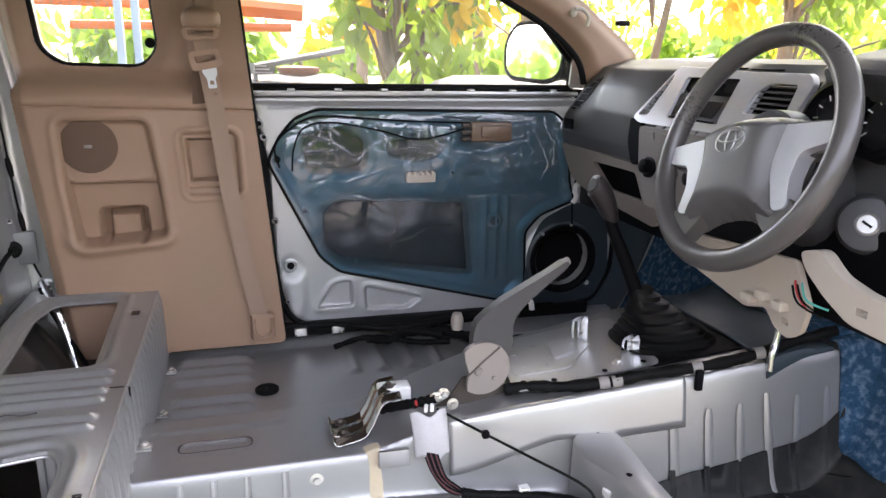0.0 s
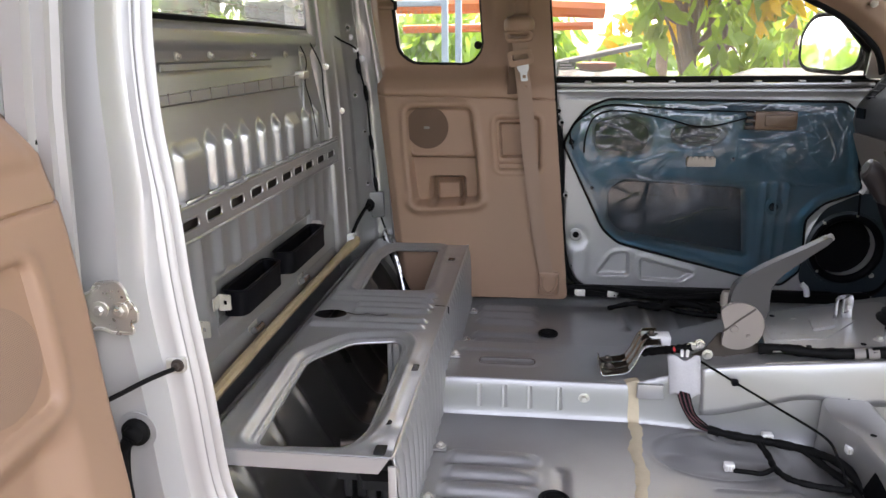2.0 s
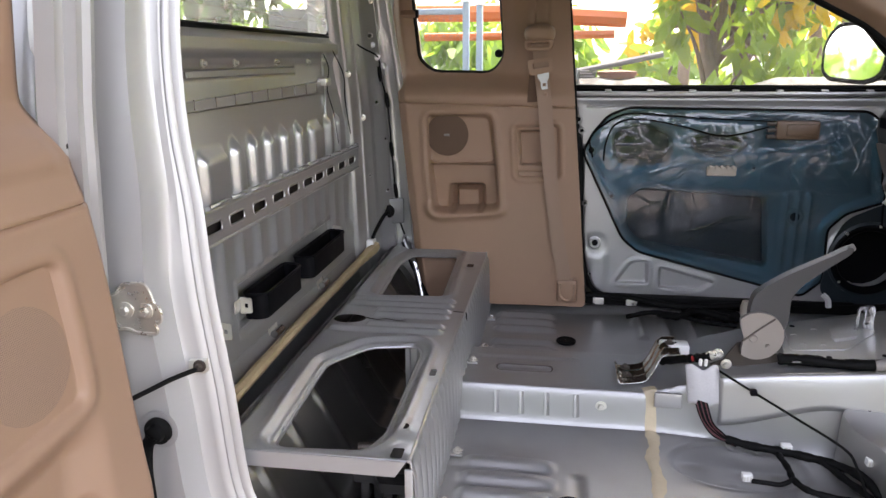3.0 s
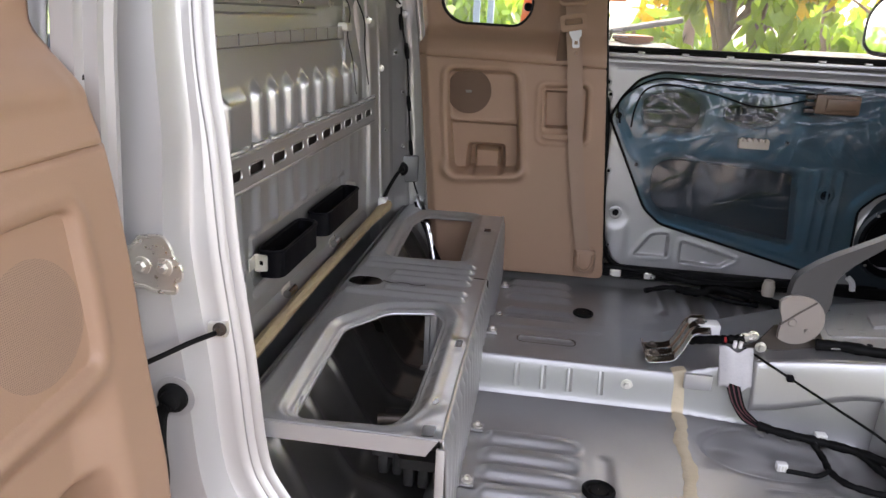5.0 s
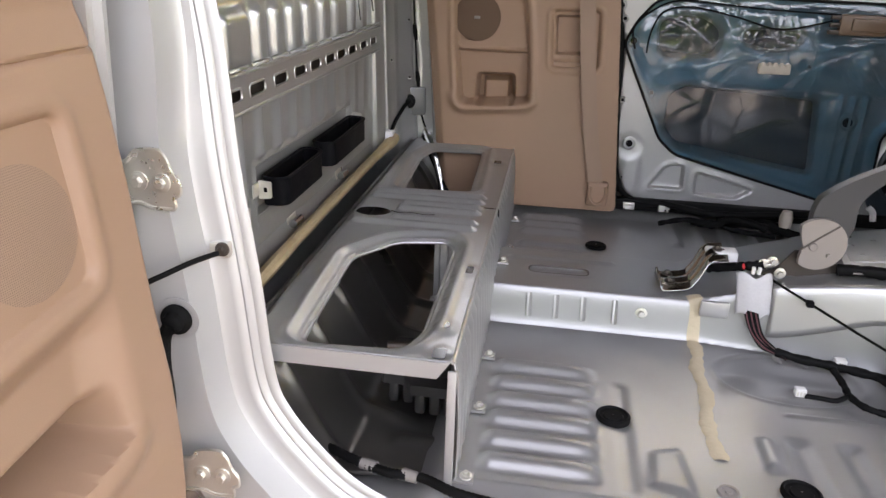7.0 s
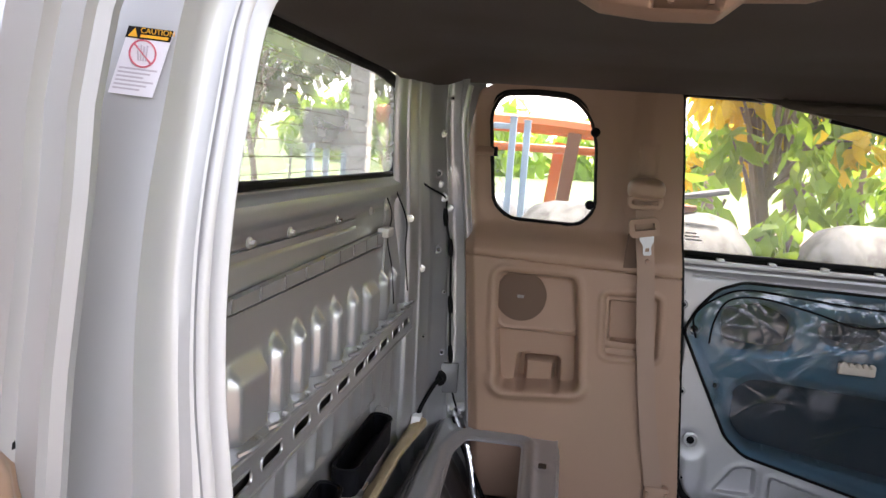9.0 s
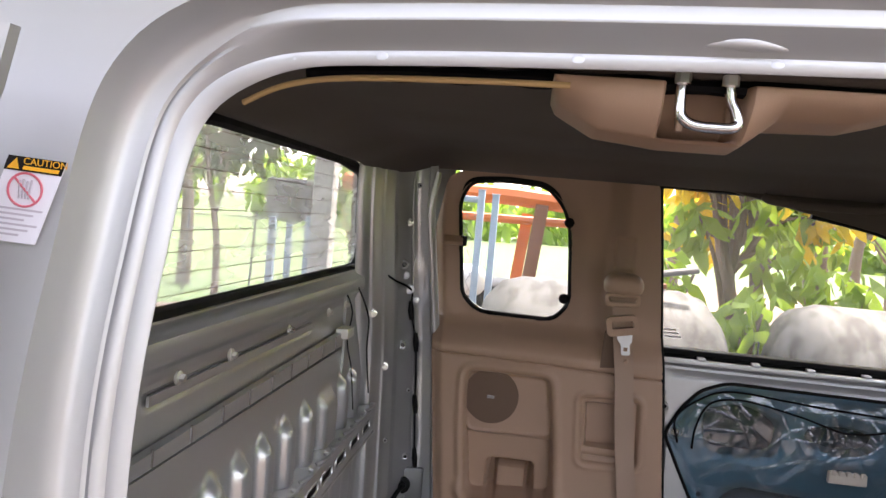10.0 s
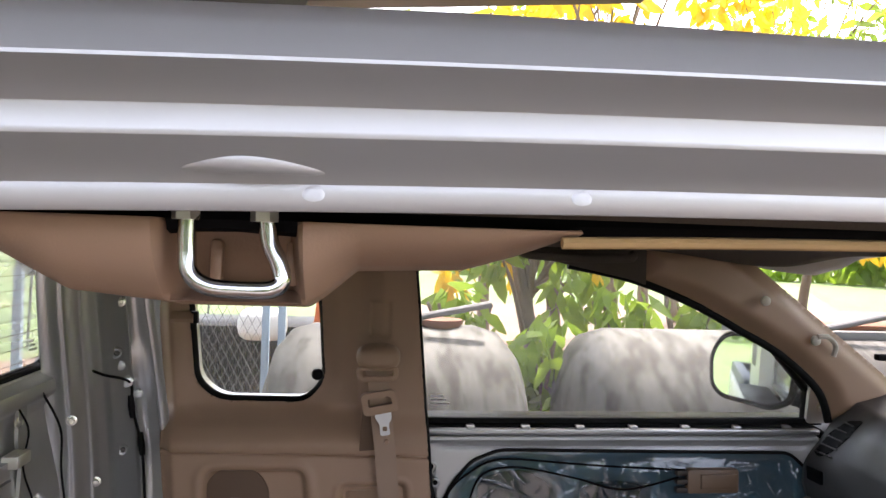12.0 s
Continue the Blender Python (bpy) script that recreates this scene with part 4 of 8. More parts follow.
MIR = rounded([(0.775, 0.80), (0.770, 0.885), (0.805, 0.945), (0.965, 0.945), (0.985, 0.90), (0.975, 0.79), (0.93, 0.765), (0.80, 0.775)], 0.03)


def mir_to(u, v, w):
    s = (u - 0.878) * 1.1
    w = w + 0.045 * (v - 0.86)
    return (0.878 + 0.52 * s + 0.85 * w, 0.87 - 0.85 * s + 0.52 * w, v)


bm = bmesh.new()
plate(bm, MIR, [], 0.06, lambda u, v, w: mir_to(u, v, w))
part("case", bm, BLACK, om)
bm = bmesh.new()
tube(bm, [mir_to(u, v, 0.002) for u, v in MIR], 0.010, 8, True)
part("rim", bm, BLACK, om)
bm = bmesh.new()
c = Vector((0.878, 0.0, 0.86))
plate(bm, [(c.x + (u - c.x) * 0.95, c.z + (v - c.z) * 0.94) for u, v in MIR], [], 0.003, lambda u, v, w: mir_to(u, v, w - 0.007))
part("glass", bm, MIRROR, om)
bm = bmesh.new()
box(bm, 0.95, 1.02, 0.74, 0.90, 0.77, 0.82, 0.012)
part("arm", bm, BLACK, om)
settle(om)
# cap added on top of the door cavity to keep light out
bm = bmesh.new()
box(bm, -0.05, 1.0, 0.752, 0.858, 0.735, 0.745, 0.003)
part("cavity_cap", bm, BLACK, fd)
settle(fd)

# access doors: one shut on the far side, one swung open by the near pillar. Built from the hinge edge outward.
QWIN = rounded([(0.058, 1.09), (0.085, 1.145), (0.18, 1.153), (0.285, 1.147), (0.338, 1.095), (0.358, 1.03), (0.372, 0.845), (0.33, 0.797), (0.135, 0.80), (0.085, 0.84)], 0.03)
TRIM = rounded([(0.095, 0.03), (0.004, 1.0), (0.03, 1.15), (0.08, 1.172), (0.30, 1.172), (0.345, 1.170), (0.45, 1.170), (0.48, 1.170), (0.558, 1.168), (0.596, 0.74), (0.655, 0.10), (0.66, 0.035)], 0.015)
SPANEL = rounded([(0.122, 0.672), (0.338, 0.672), (0.357, 0.520), (0.369, 0.362), (0.145, 0.344), (0.128, 0.51)], 0.030)
POCKET = rounded([(0.196, 0.438), (0.314, 0.440), (0.318, 0.352), (0.190, 0.344)], 0.016)
PBLOCK = rounded([(0.216, 0.424), (0.300, 0.425), (0.302, 0.330), (0.216, 0.326)], 0.010)
FRAME_IN = rounded([(0.131, 0.663), (0.331, 0.663), (0.349, 0.518), (0.137, 0.512)], 0.024)
CUP = rounded([(0.423, 0.622), (0.530, 0.624), (0.530, 0.508), (0.430, 0.505)], 0.010)
CUPO = rounded([(0.410, 0.637), (0.555, 0.640), (0.563, 0.470), (0.420, 0.466)], 0.020)

NEARP = rounded([(0.102, 0.609), (0.41, 0.603), (0.41, 0.380), (0.104, 0.413)], 0.026)


def near_trim(U, V):
    """The same face with the deep map pocket at the door's foot."""
    lip = 0.220 - 0.10 * (U - 0.12)
    above = ss(-0.004, 0.006, V - lip)
    hollow = 0.030 * ss(0.088, 0.150 + 0.02 * np.sin(9 * V), U) * above * (1 - ss(0.350, 0.405, V + 0.10 * (U - 0.11)))
    deep = 0.100 * ss(0.112, 0.135, U) * above * (1 - ss(0.005, 0.075, V - lip))
    swell = -0.012 * np.exp(-((V - lip + 0.022) / 0.022) ** 2) * ss(0.07, 0.13, U)
    return trim_d(U, V, 0.0, NEARP, 0.652, 0.010) + hollow + deep + swell


def trim_d(U, V, pocket=1.0, panel=SPANEL, seam=0.700, sunk=0.021):
    """Depth of the trim face towards the outside."""
    d = 0.062 * ss(0.715, 0.80, V) * (1 - ss(0.44, 0.50, U) * 0.55) + 0.05 * ss(0.95, 1.17, V) * 0.3
    d = d - 0.005 * ss(0.70, 0.73, V) * (1 - ss(0.75, 0.77, V)) * (1 - ss(0.38, 0.46, U)) * ss(0.03, 0.06, U)
    sp = sd(U, V, panel)
    d = d + sunk * ss(0.0, 0.009, -sp) - 0.28 * sunk * np.exp(-((sp - 0.009) / 0.009) ** 2)
    lower = ss(0.511, 0.504, V) * pocket
    d = d + 0.024 * lower * ss(0.0, 0.012, -sp) + 0.006 * lower * ss(0.50, 0.36, V) * (sp < 0)
    d = d - pocket * 0.0035 * np.exp(-(sd(U, V, FRAME_IN) / 0.0032) ** 2) * (V > 0.508)
    pk = sd(U, V, POCKET)
    d = d + pocket * ss(-0.004, 0.010, -pk) * (0.050 - 0.038 * ss(0.0, 0.010, -sd(U, V, PBLOCK)))
    d = d - pocket * 0.012 * np.exp(-((sp - 0.016) / 0.013) ** 2) * ss(0.40, 0.35, V)
    d = d + 0.010 * ss(0.0, 0.007, -sd(U, V, CUPO)) - 0.004 * np.exp(-((sd(U, V, CUPO) - 0.007) / 0.006) ** 2) + 0.028 * ss(0.0, 0.007, -sd(U, V, CUP)) + 0.004 * np.exp(-((V - 0.488) / 0.004) ** 2) * (sd(U, V, CUPO) < -0.006)
    d = d + 0.006 * np.exp(-((V - seam - 0.023 * (0.32 - U)) / 0.003) ** 2)
    d = d - 0.004 * np.exp(-((V - 0.60) / 0.2) ** 2)
    d = d + 0.020 * ss(0.03, 0.0, U - pocket * 0.0938 * np.clip(1.043 - V, 0, 1.1)) + 0.006 * bar(U, V, 0.468, 0.512, 0.95, 1.03, 0.004)
    q = sd(U, V, QWIN)
    d = d + 0.014 * ss(0.045, 0.0, q)
    return d


TRIM_LOW = rounded([(0.0, -0.21), (0.0, 1.0), (0.03, 1.15), (0.08, 1.172), (0.558, 1.168), (0.596, 0.74), (0.655, -0.14), (0.66, -0.205)], 0.015)


def access_door(to, label, group, edge=0.0):
    """to(u, v, d) places hinge distance, height and depth."""
    ad = thing("access_door", label, "car door", to(0.3, 0.035, 0.05), group)
    outline = TRIM_LOW if edge else TRIM
    face = near_trim if edge else trim_d
    win = [(u + 0.072, v - 0.036) if edge else (u, v) for u, v in QWIN]
    back = Vector(to(0, 0, 1)) - Vector(to(0, 0, 0))
    sheet("trim_panel", (0.0, 0.66, 0.003), (-0.21 if edge else 0.03, 1.172, 0.003), lambda U, V: to(U, V, face(U, V)), TAN, ad, keep=lambda U, V: np.maximum(sd(U, V, outline), -sd(U, V, win)), thick=0.003, label="tan moulded plastic door trim")
    bm = bmesh.new()
    shell = outline
    plate(bm, shell, [win], 0.05, lambda u, v, w: to(u, v, (0.142 if edge else 0.115) + w))
    part("door_shell", bm, PAINT, ad)
    if edge:
        bm = bmesh.new()
        tube(bm, [Vector(to(0.0, v, 0.016)) for v in np.linspace(0.73, 1.14, 16)], 0.003, 8)
        part("door_seal", bm, RUBBER, ad)
        zs = np.linspace(-0.20, 1.13, 40)
        fx = [float(np.interp(z, (0.3, 0.5, 0.61, 0.78, 0.93, 1.0, 1.04, 1.08, 1.11), (-0.715, -0.706, -0.700, -0.690, -0.672, -0.667, -0.658, -0.650, -0.633))) for z in zs]
        verts = [p for z, x in zip(zs, fx) for p in ((x - 0.06, -0.808, z), (x - 0.004, -0.808, z), (x, -0.812, z), (x, -0.820, z), (x - 0.010, -0.824, z), (x - 0.013, -0.832, z), (x - 0.030, -0.834, z), (x - 0.034, -0.846, z), (x - 0.06, -0.85, z))]
        faces = [(9 * i + j, 9 * i + j + 1, 9 * i + 10 + j, 9 * i + 9 + j) for i in range(39) for j in range(8)]
        under(mesh_ob("door_edge", verts, faces, PAINT), ad)
    bm = bmesh.new()
    tube(bm, [Vector(to(u, v, 0.096)) for u, v in win], 0.012, 8, True, flat=0.5)
    part("window_seal", bm, RUBBER, ad)
    bm = bmesh.new()
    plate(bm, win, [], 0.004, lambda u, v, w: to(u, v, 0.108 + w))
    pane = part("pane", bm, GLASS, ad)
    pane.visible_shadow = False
    # speaker cloth, domed disc with a small badge
    bm = bmesh.new()
    m = Matrix.Translation(to(0.192, 0.604, 0.010)) @ (-back).to_track_quat("Z", "Y").to_matrix().to_4x4()
    if edge:
        rings = [[bm.verts.new(to(0.182 + r * math.cos(a), 0.508 + r * math.sin(a), d)) for a in [2 * math.pi * k / 40 for k in range(40)]] for r, d in ((0.0845, 0.012), (0.0838, 0.0066), (0.074, 0.0054), (0.045, 0.0040), (0.012, 0.0035))]
        for a, b in zip(rings, rings[1:]):
            for k in range(40):
                bm.faces.new((a[k], a[(k + 1) % 40], b[(k + 1) % 40], b[k]))
        bm.faces.new(rings[-1])
    else:
        lathe(bm, [(0.0695, -0.013), (0.069, 0.000), (0.045, 0.005), (0.001, 0.006)], m, 40)
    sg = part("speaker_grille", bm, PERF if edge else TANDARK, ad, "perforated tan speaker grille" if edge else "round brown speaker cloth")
    if not edge:
        bm = bmesh.new()
        box(bm, -0.009, 0.009, -0.004, 0.004, 0.0065, 0.008, 0.001, m)
        part("badge", bm, GREYP, sg)
    for u, v in ((0.348, 1.055), (0.352, 0.86)):
        bm = bmesh.new()
        m2 = Matrix.Translation(to(u, v, 0.08)) @ (-back).to_track_quat("Z", "Y").to_matrix().to_4x4()
        lathe(bm, [(0.013, -0.006), (0.013, 0.004), (0.008, 0.008)], m2, 20)
        part("hinge_knob", bm, BLACK, ad)
    bm = bmesh.new()
    tube(bm, [Vector(to(u, 0.985, 0.062)) for u in (0.035, 0.06, 0.082)], 0.016, 8, flat=0.55)
    part("window_latch", bm, TAN, ad)
    if not edge:
        bm = bmesh.new()
        tube(bm, [Vector(to(float(np.interp(v, (0.10, 0.74, 1.168), (0.657, 0.599, 0.561))), v, 0.004 + float(trim_d(np.array(0.59), np.array(v))))) for v in np.linspace(0.06, 1.16, 40)], 0.0045, 8)
        part("door_seal", bm, RUBBER, ad)
    bm = bmesh.new()
    tube(bm, [Vector(to(0.083, v, 0.066)) for v in (0.972, 0.998)], 0.009, 8)
    part("latch_pin", bm, BLACK, ad)
    return settle(ad)


access_door(lambda u, v, d: (-0.615 + u, 0.622 + d, v), "tan-trimmed rear access door, shut, with speaker and small window", "access doors")
# the near one is swung out from the pillar, mirrored
DA = radians(92)


EDGE_Z = (-0.20, -0.07, 0.06, 0.14, 0.24, 0.35, 0.51, 0.61, 0.655, 0.70, 0.74, 0.82, 0.92, 1.2)
EDGE_X = (-0.690, -0.675, -0.660, -0.658, -0.662, -0.675, -0.691, -0.704, -0.711, -0.725, -0.731, -0.727, -0.716, -0.690)


def near_to(u, v, d):
    return (np.interp(v, EDGE_Z, EDGE_X) + 0.020 + math.cos(DA) * u - math.sin(DA) * d, -0.835 - math.sin(DA) * u - math.cos(DA) * d, v + 0.0 * u)


AD_NEAR = access_door(near_to, "tan-trimmed rear access door, swung wide open on its hinges", "access doors", 0.03)

# ---- rear seat base ----
sb = thing("storage_box", "bare silver steel box under the rear seat with large openings", "storage box", (-0.45, 0.03, 0.0))
OPEN_R = rounded([(-0.532, -0.672), (-0.540, -0.53), (-0.549, -0.32), (-0.478, -0.214), (-0.372, -0.192), (-0.352, -0.235), (-0.350, -0.60), (-0.372, -0.662)], 0.024)
OPEN_L = rounded([(-0.543, 0.140), (-0.558, 0.48), (-0.535, 0.585), (-0.380, 0.592), (-0.366, 0.15)], 0.022)
OVAL = [(-0.570 + 0.042 * math.cos(a), -0.062 + 0.032 * math.sin(a)) for a in [2 * math.pi * k / 20 for k in range(20)]]
SLOTS = [rounded([(x - 0.010, y - 0.015), (x + 0.010, y - 0.015), (x + 0.010, y + 0.015), (x - 0.010, y + 0.015)], 0.004) for x, y in ((-0.309, -0.364), (-0.322, 0.44), (-0.312, -0.682))]
SLOTS.append([(-0.316 + 0.007 * math.cos(a), -0.597 + 0.009 * math.sin(a)) for a in [2 * math.pi * k / 14 for k in range(14)]])
HOLES = [OPEN_R, OPEN_L, OVAL]
BARS = [(-0.135, -0.60), (-0.098, -0.515), (-0.030, -0.515), (0.008, -0.515), (0.052, -0.60), (0.092, -0.60)]


def seat_top(U, V):
    """Pressed top: rolled ridges round both openings, cross beads between them, small dimples at the slots."""
    z = 0.2125 + 0.0 * U
    for loop in (OPEN_R, OPEN_L):
        d = sd(U, V, loop)
        z = z + 0.0055 * np.exp(-((d - 0.028) / 0.009) ** 2) - 0.006 * ss(0.026, 0.010, d) - 0.006 * ss(0.006, 0.0, d)
    for y, x0 in BARS:
        z = z + 0.0105 * bar(U, V, x0, -0.325, y - 0.010, y + 0.010, 0.008)
    for x, y in ((-0.309, -0.364), (-0.318, -0.595), (-0.310, -0.680), (-0.322, 0.44)):
        z = z + 0.003 * np.exp(-(((U - x) / 0.024) ** 2 + ((V - y) / 0.028) ** 2) ** 2)
    z = z - 0.004 * np.exp(-(((U + 0.372) / 0.010) ** 2 + ((V + 0.012) / 0.010) ** 2))
    z = z - 0.010 * ss(-0.606, -0.622, U)
    for y in (-0.56, -0.46, -0.36):
        z = z + 0.003 * bar(U, V, -0.338, -0.331, y - 0.03, y + 0.03, 0.004)
    z = 0.2125 + (z - 0.2125) * ss(-0.698, -0.676, V)
    return U, V, z


sheet("top_plate", (-0.625, -0.288, 0.0030), (-0.700, 0.762, 0.0034), seat_top, INNER, sb, keep=lambda U, V: np.maximum.reduce([-sd(U, V, h) for h in HOLES]), thick=0.0016)
# black plates laid over uncut slots, in place of the shade inside
for loop in SLOTS:
    cx, cy = sum(u for u, v in loop) / len(loop), sum(v for u, v in loop) / len(loop)
    zt = float(seat_top(np.array([[cx]]), np.array([[cy]]))[2][0, 0])
    bm = bmesh.new()
    plate(bm, loop, [], 0.001, lambda u, v, w: (u, v, zt + 0.0006 + w))
    part("punched_slot", bm, FRIT, sb)
for loop in (OPEN_R, OPEN_L):
    bm = bmesh.new()
    tube(bm, [(u, v, 0.2000) for u, v in loop], 0.0034, 8, True)
    part("rolled_lip", bm, INNER, sb)
# rust-dark crack running from the oval hole, and the joint of the two pressings
bm = bmesh.new()
tube(bm, curve([(-0.528, -0.055, 0.2145), (-0.50, -0.066, 0.2145), (-0.475, -0.058, 0.2145), (-0.45, -0.066, 0.2145), (-0.425, -0.060, 0.2145)], 4), 0.0012, 6)
part("crack", bm, STEEL, sb)
bm = bmesh.new()
tube(bm, [(-0.318, 0.020, 0.2135), (-0.300, 0.018, 0.2140), (-0.285, 0.018, 0.2130)], 0.0016, 6)
part("seam", bm, STEEL, sb)
# fluted front face
sheet("front_plate", (-0.700, 0.762, 0.0037), (-0.018, 0.212, 0.012), lambda U, V: (-0.287 + 0.0075 * (2 * (0.5 + 0.5 * np.sin(U * 2 * math.pi / 0.044)) ** 0.7 - 1) * ss(0.205, 0.19, V) * ss(-0.01, 0.01, V) * (np.abs(U - 0.02) > 0.008) + 0.004 * (V < 0.2) * ss(0.2, 0.1, V), U, V), INNER, sb, thick=0.002)
bm = bmesh.new()
box(bm, -0.2845, -0.2815, 0.014, 0.020, 0.0, 0.212)
part("seam", bm, BLACK, sb)
bm = bmesh.new()
plate(bm, [(-0.625, 0.2125), (-0.2935, 0.2125), (-0.3125, 0.184), (-0.625, 0.184)], [], 0.003, lambda u, v, w: (u, -0.7035 + w, v))
box(bm, -0.296, -0.282, -0.706, -0.700, -0.03, 0.20, 0.002)
part("end_flange", bm, PAINT, sb)
bm = bmesh.new()
tube(bm, [(-0.289, y, 0.2125) for y in np.linspace(-0.70, 0.76, 40)], 0.0035, 8)
part("front_edge", bm, INNER, sb)
for y, z in ((-0.690, 0.0), (-0.50, 0.004), (-0.31, 0.004), (0.0, 0.088), (0.30, 0.004), (0.55, 0.004)):
    bm = bmesh.new()
    box(bm, -0.29, -0.250, y - 0.014, y + 0.014, z - 0.002, z + 0.003, 0.001)
    foot = part("foot_tab", bm, INNER, sb)
    bolt("bolt", (-0.262, y, z + 0.004), (0, 0, 1), 0.006, foot)
# back and pan take the shaded copy of the silver paint
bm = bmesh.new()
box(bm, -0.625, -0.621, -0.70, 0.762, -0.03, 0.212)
part("back_plate", bm, SEATSHADE, sb)
bm = bmesh.new()
bm.free()
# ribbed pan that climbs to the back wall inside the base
sheet("inner_pan", (-0.619, -0.298, 0.006), (-0.690, 0.745, 0.006), lambda U, V: (U, V, -0.022 + 0.17 * ss(-0.46, -0.62, U) + (0.010 * np.exp(-((((V + 0.57 + 0.35 * (U + 0.5)) % 0.155) - 0.077) / 0.014) ** 2)) * ss(-0.36, -0.42, U) + 0.006 * bar(U, V, -0.40, -0.31, -0.60, -0.57, 0.012)), SEATSHADE, sb, thick=0.002)
bm = bmesh.new()
box(bm, -0.405, -0.352, -0.172, -0.169, 0.06, 0.205, 0.001)
for x in (-0.394, -0.376, -0.360):
    tube(bm, [(x, -0.173, 0.065), (x, -0.173, 0.20)], 0.003, 6)
plate(bm, [(-0.41, 0.06), (-0.345, 0.085), (-0.345, 0.055)], [], 0.02, lambda u, v, w: (u, -0.19 + w, v))
part("hanger_bracket", bm, INNER, sb)
settle(sb)

# scissor jack stowed under the seat base
jk = thing("jack", "dark grey jack in its moulded cradle under the seat base", "jack", (-0.38, -0.40, -0.03))
CAST = mat("dark_cast_plastic", (0.035, 0.034, 0.033), 0.42, 0.1, 0.2, 14, 200, 0.1)
bm = bmesh.new()
plate(bm, rounded([(-0.445, -0.50), (-0.40, -0.50), (-0.385, -0.53), (-0.302, -0.53), (-0.302, -0.36), (-0.445, -0.36)], 0.008), [], 0.020, lambda u, v, w: (u, v, 0.035 + w))
part("base", bm, CAST, jk)
for k in range(5):
    bm = bmesh.new()
    box(bm, -0.432 + 0.027 * k, -0.412 + 0.027 * k, (-0.498 if k < 2 else -0.528), -0.40, -0.006, 0.036, 0.006)
    part("rib", bm, CAST, jk)
bm = bmesh.new()
box(bm, -0.385, -0.31, -0.50, -0.38, 0.055, 0.115, 0.010)
box(bm, -0.372, -0.33, -0.515, -0.49, 0.075, 0.135, 0.006)
part("body", bm, CAST, jk)
bm = bmesh.new()
lathe(bm, [(0.018, 0.0), (0.018, 0.004), (0.009, 0.005), (0.009, 0.001)], Matrix.Translation((-0.415, -0.465, 0.055)), 20)
part("boss", bm, GREYP, jk)
bm = bmesh.new()
tube(bm, [(-0.44, -0.47, 0.095), (-0.30, -0.45, 0.100)], 0.010, 12)
part("screw", bm, STEEL, jk)
settle(jk)

# foam strip behind the seat base; grey strip below stands for a shaded gap
fs = thing("foam_strip", "long yellowish foam strip lying along the back wall", "strip", (-0.69, 0.05, 0.19))
bm = bmesh.new()
tube(bm, curve([(-0.682, -0.62, 0.196), (-0.690, -0.3, 0.200), (-0.694, 0.0, 0.200), (-0.694, 0.30, 0.200), (-0.690, 0.42, 0.205), (-0.68, 0.50, 0.215), (-0.67, 0.575, 0.225)], 8), lambda t: 0.023 + 0.010 * max(0, t - 0.72) / 0.28 + 0.0012 * math.sin(t * 60), 10, flat=0.6)
part("strip", bm, FOAM, fs)
bm = bmesh.new()
box(bm, -0.685, -0.66, 0.545, 0.585, 0.225, 0.26, 0.004)
part("connector", bm, WHITEP, fs)
settle(fs)
seat_gap = thing("gap_strip", "dark grey strip with clips, drawn for the shaded gap beside the seat base", "strip", (-0.655, 0, 0.15))
bm = bmesh.new()
tube(bm, curve([(-0.650, -0.66, 0.158), (-0.652, -0.2, 0.160), (-0.652, 0.2, 0.160), (-0.650, 0.55, 0.158)], 10), 0.010, 8, flat=0.7)
part("strip", bm, mat("gap_grey", (0.11, 0.105, 0.10), 0.9, 0, 0.25, 12, 200, 0.4, spec=0.1), seat_gap)
for y in (-0.5, -0.25, 0.02, 0.22):
    bolt("clip", (-0.640, y, 0.166), (0.3, 0, 1), 0.006, seat_gap)
settle(seat_gap)

# twin black vent trays on the back wall
for y0, y1 in ((-0.336, -0.080), (-0.028, 0.292)):
    vt = thing("vent_tray", "black plastic air vent tray on the back wall", "vent", (-0.715, (y0 + y1) / 2, 0.26), "vent trays")
    z0 = 0.302 if y0 < -0.1 else 0.300
    outer = rounded([(-0.727, y0), (-0.674, y0 + 0.004), (-0.674, y1 - 0.014), (-0.727, y1)], 0.025)
    inner = rounded([(-0.721, y0 + 0.007), (-0.680, y0 + 0.010), (-0.680, y1 - 0.020), (-0.721, y1 - 0.008)], 0.020)
    bm = bmesh.new()
    plate(bm, outer, [inner], 0.056, lambda u, v, w: (u, v, z0 + w))
    part("frame", bm, BLACK, vt)
    bm = bmesh.new()
    tube(bm, [(u, v, z0 + 0.056) for u, v in outer], 0.003, 6, True)
    part("rim", bm, BLACK, vt)
    bm = bmesh.new()
    plate(bm, inner, [], 0.004, lambda u, v, w: (u, v, z0 + 0.004 + w))
    part("tray_floor", bm, BLACK, vt)
    settle(vt)
for y, z in ((-0.194, 0.221), (0.163, 0.228)):
    cl = thing("metal_clip", "bright zinc spring clip on the back wall", "clip", (-0.720, y, z), "wall clips")
    bm = bmesh.new()
    box(bm, -0.7215, -0.7190, y - 0.026, y + 0.026, z - 0.013, z + 0.013, 0.0008)
    part("base", bm, ZINC, cl)
    bm = bmesh.new()
    tube(bm, [(-0.708, y - 0.022, z), (-0.708, y + 0.022, z)], 0.0095, 12)
    part("body", bm, CHROME, cl)
    bm = bmesh.new()
    box(bm, -0.711, -0.705, y + 0.021, y + 0.0235, z - 0.005, z + 0.005, 0.0008)
    part("slot", bm, BLACK, cl)
    settle(cl)
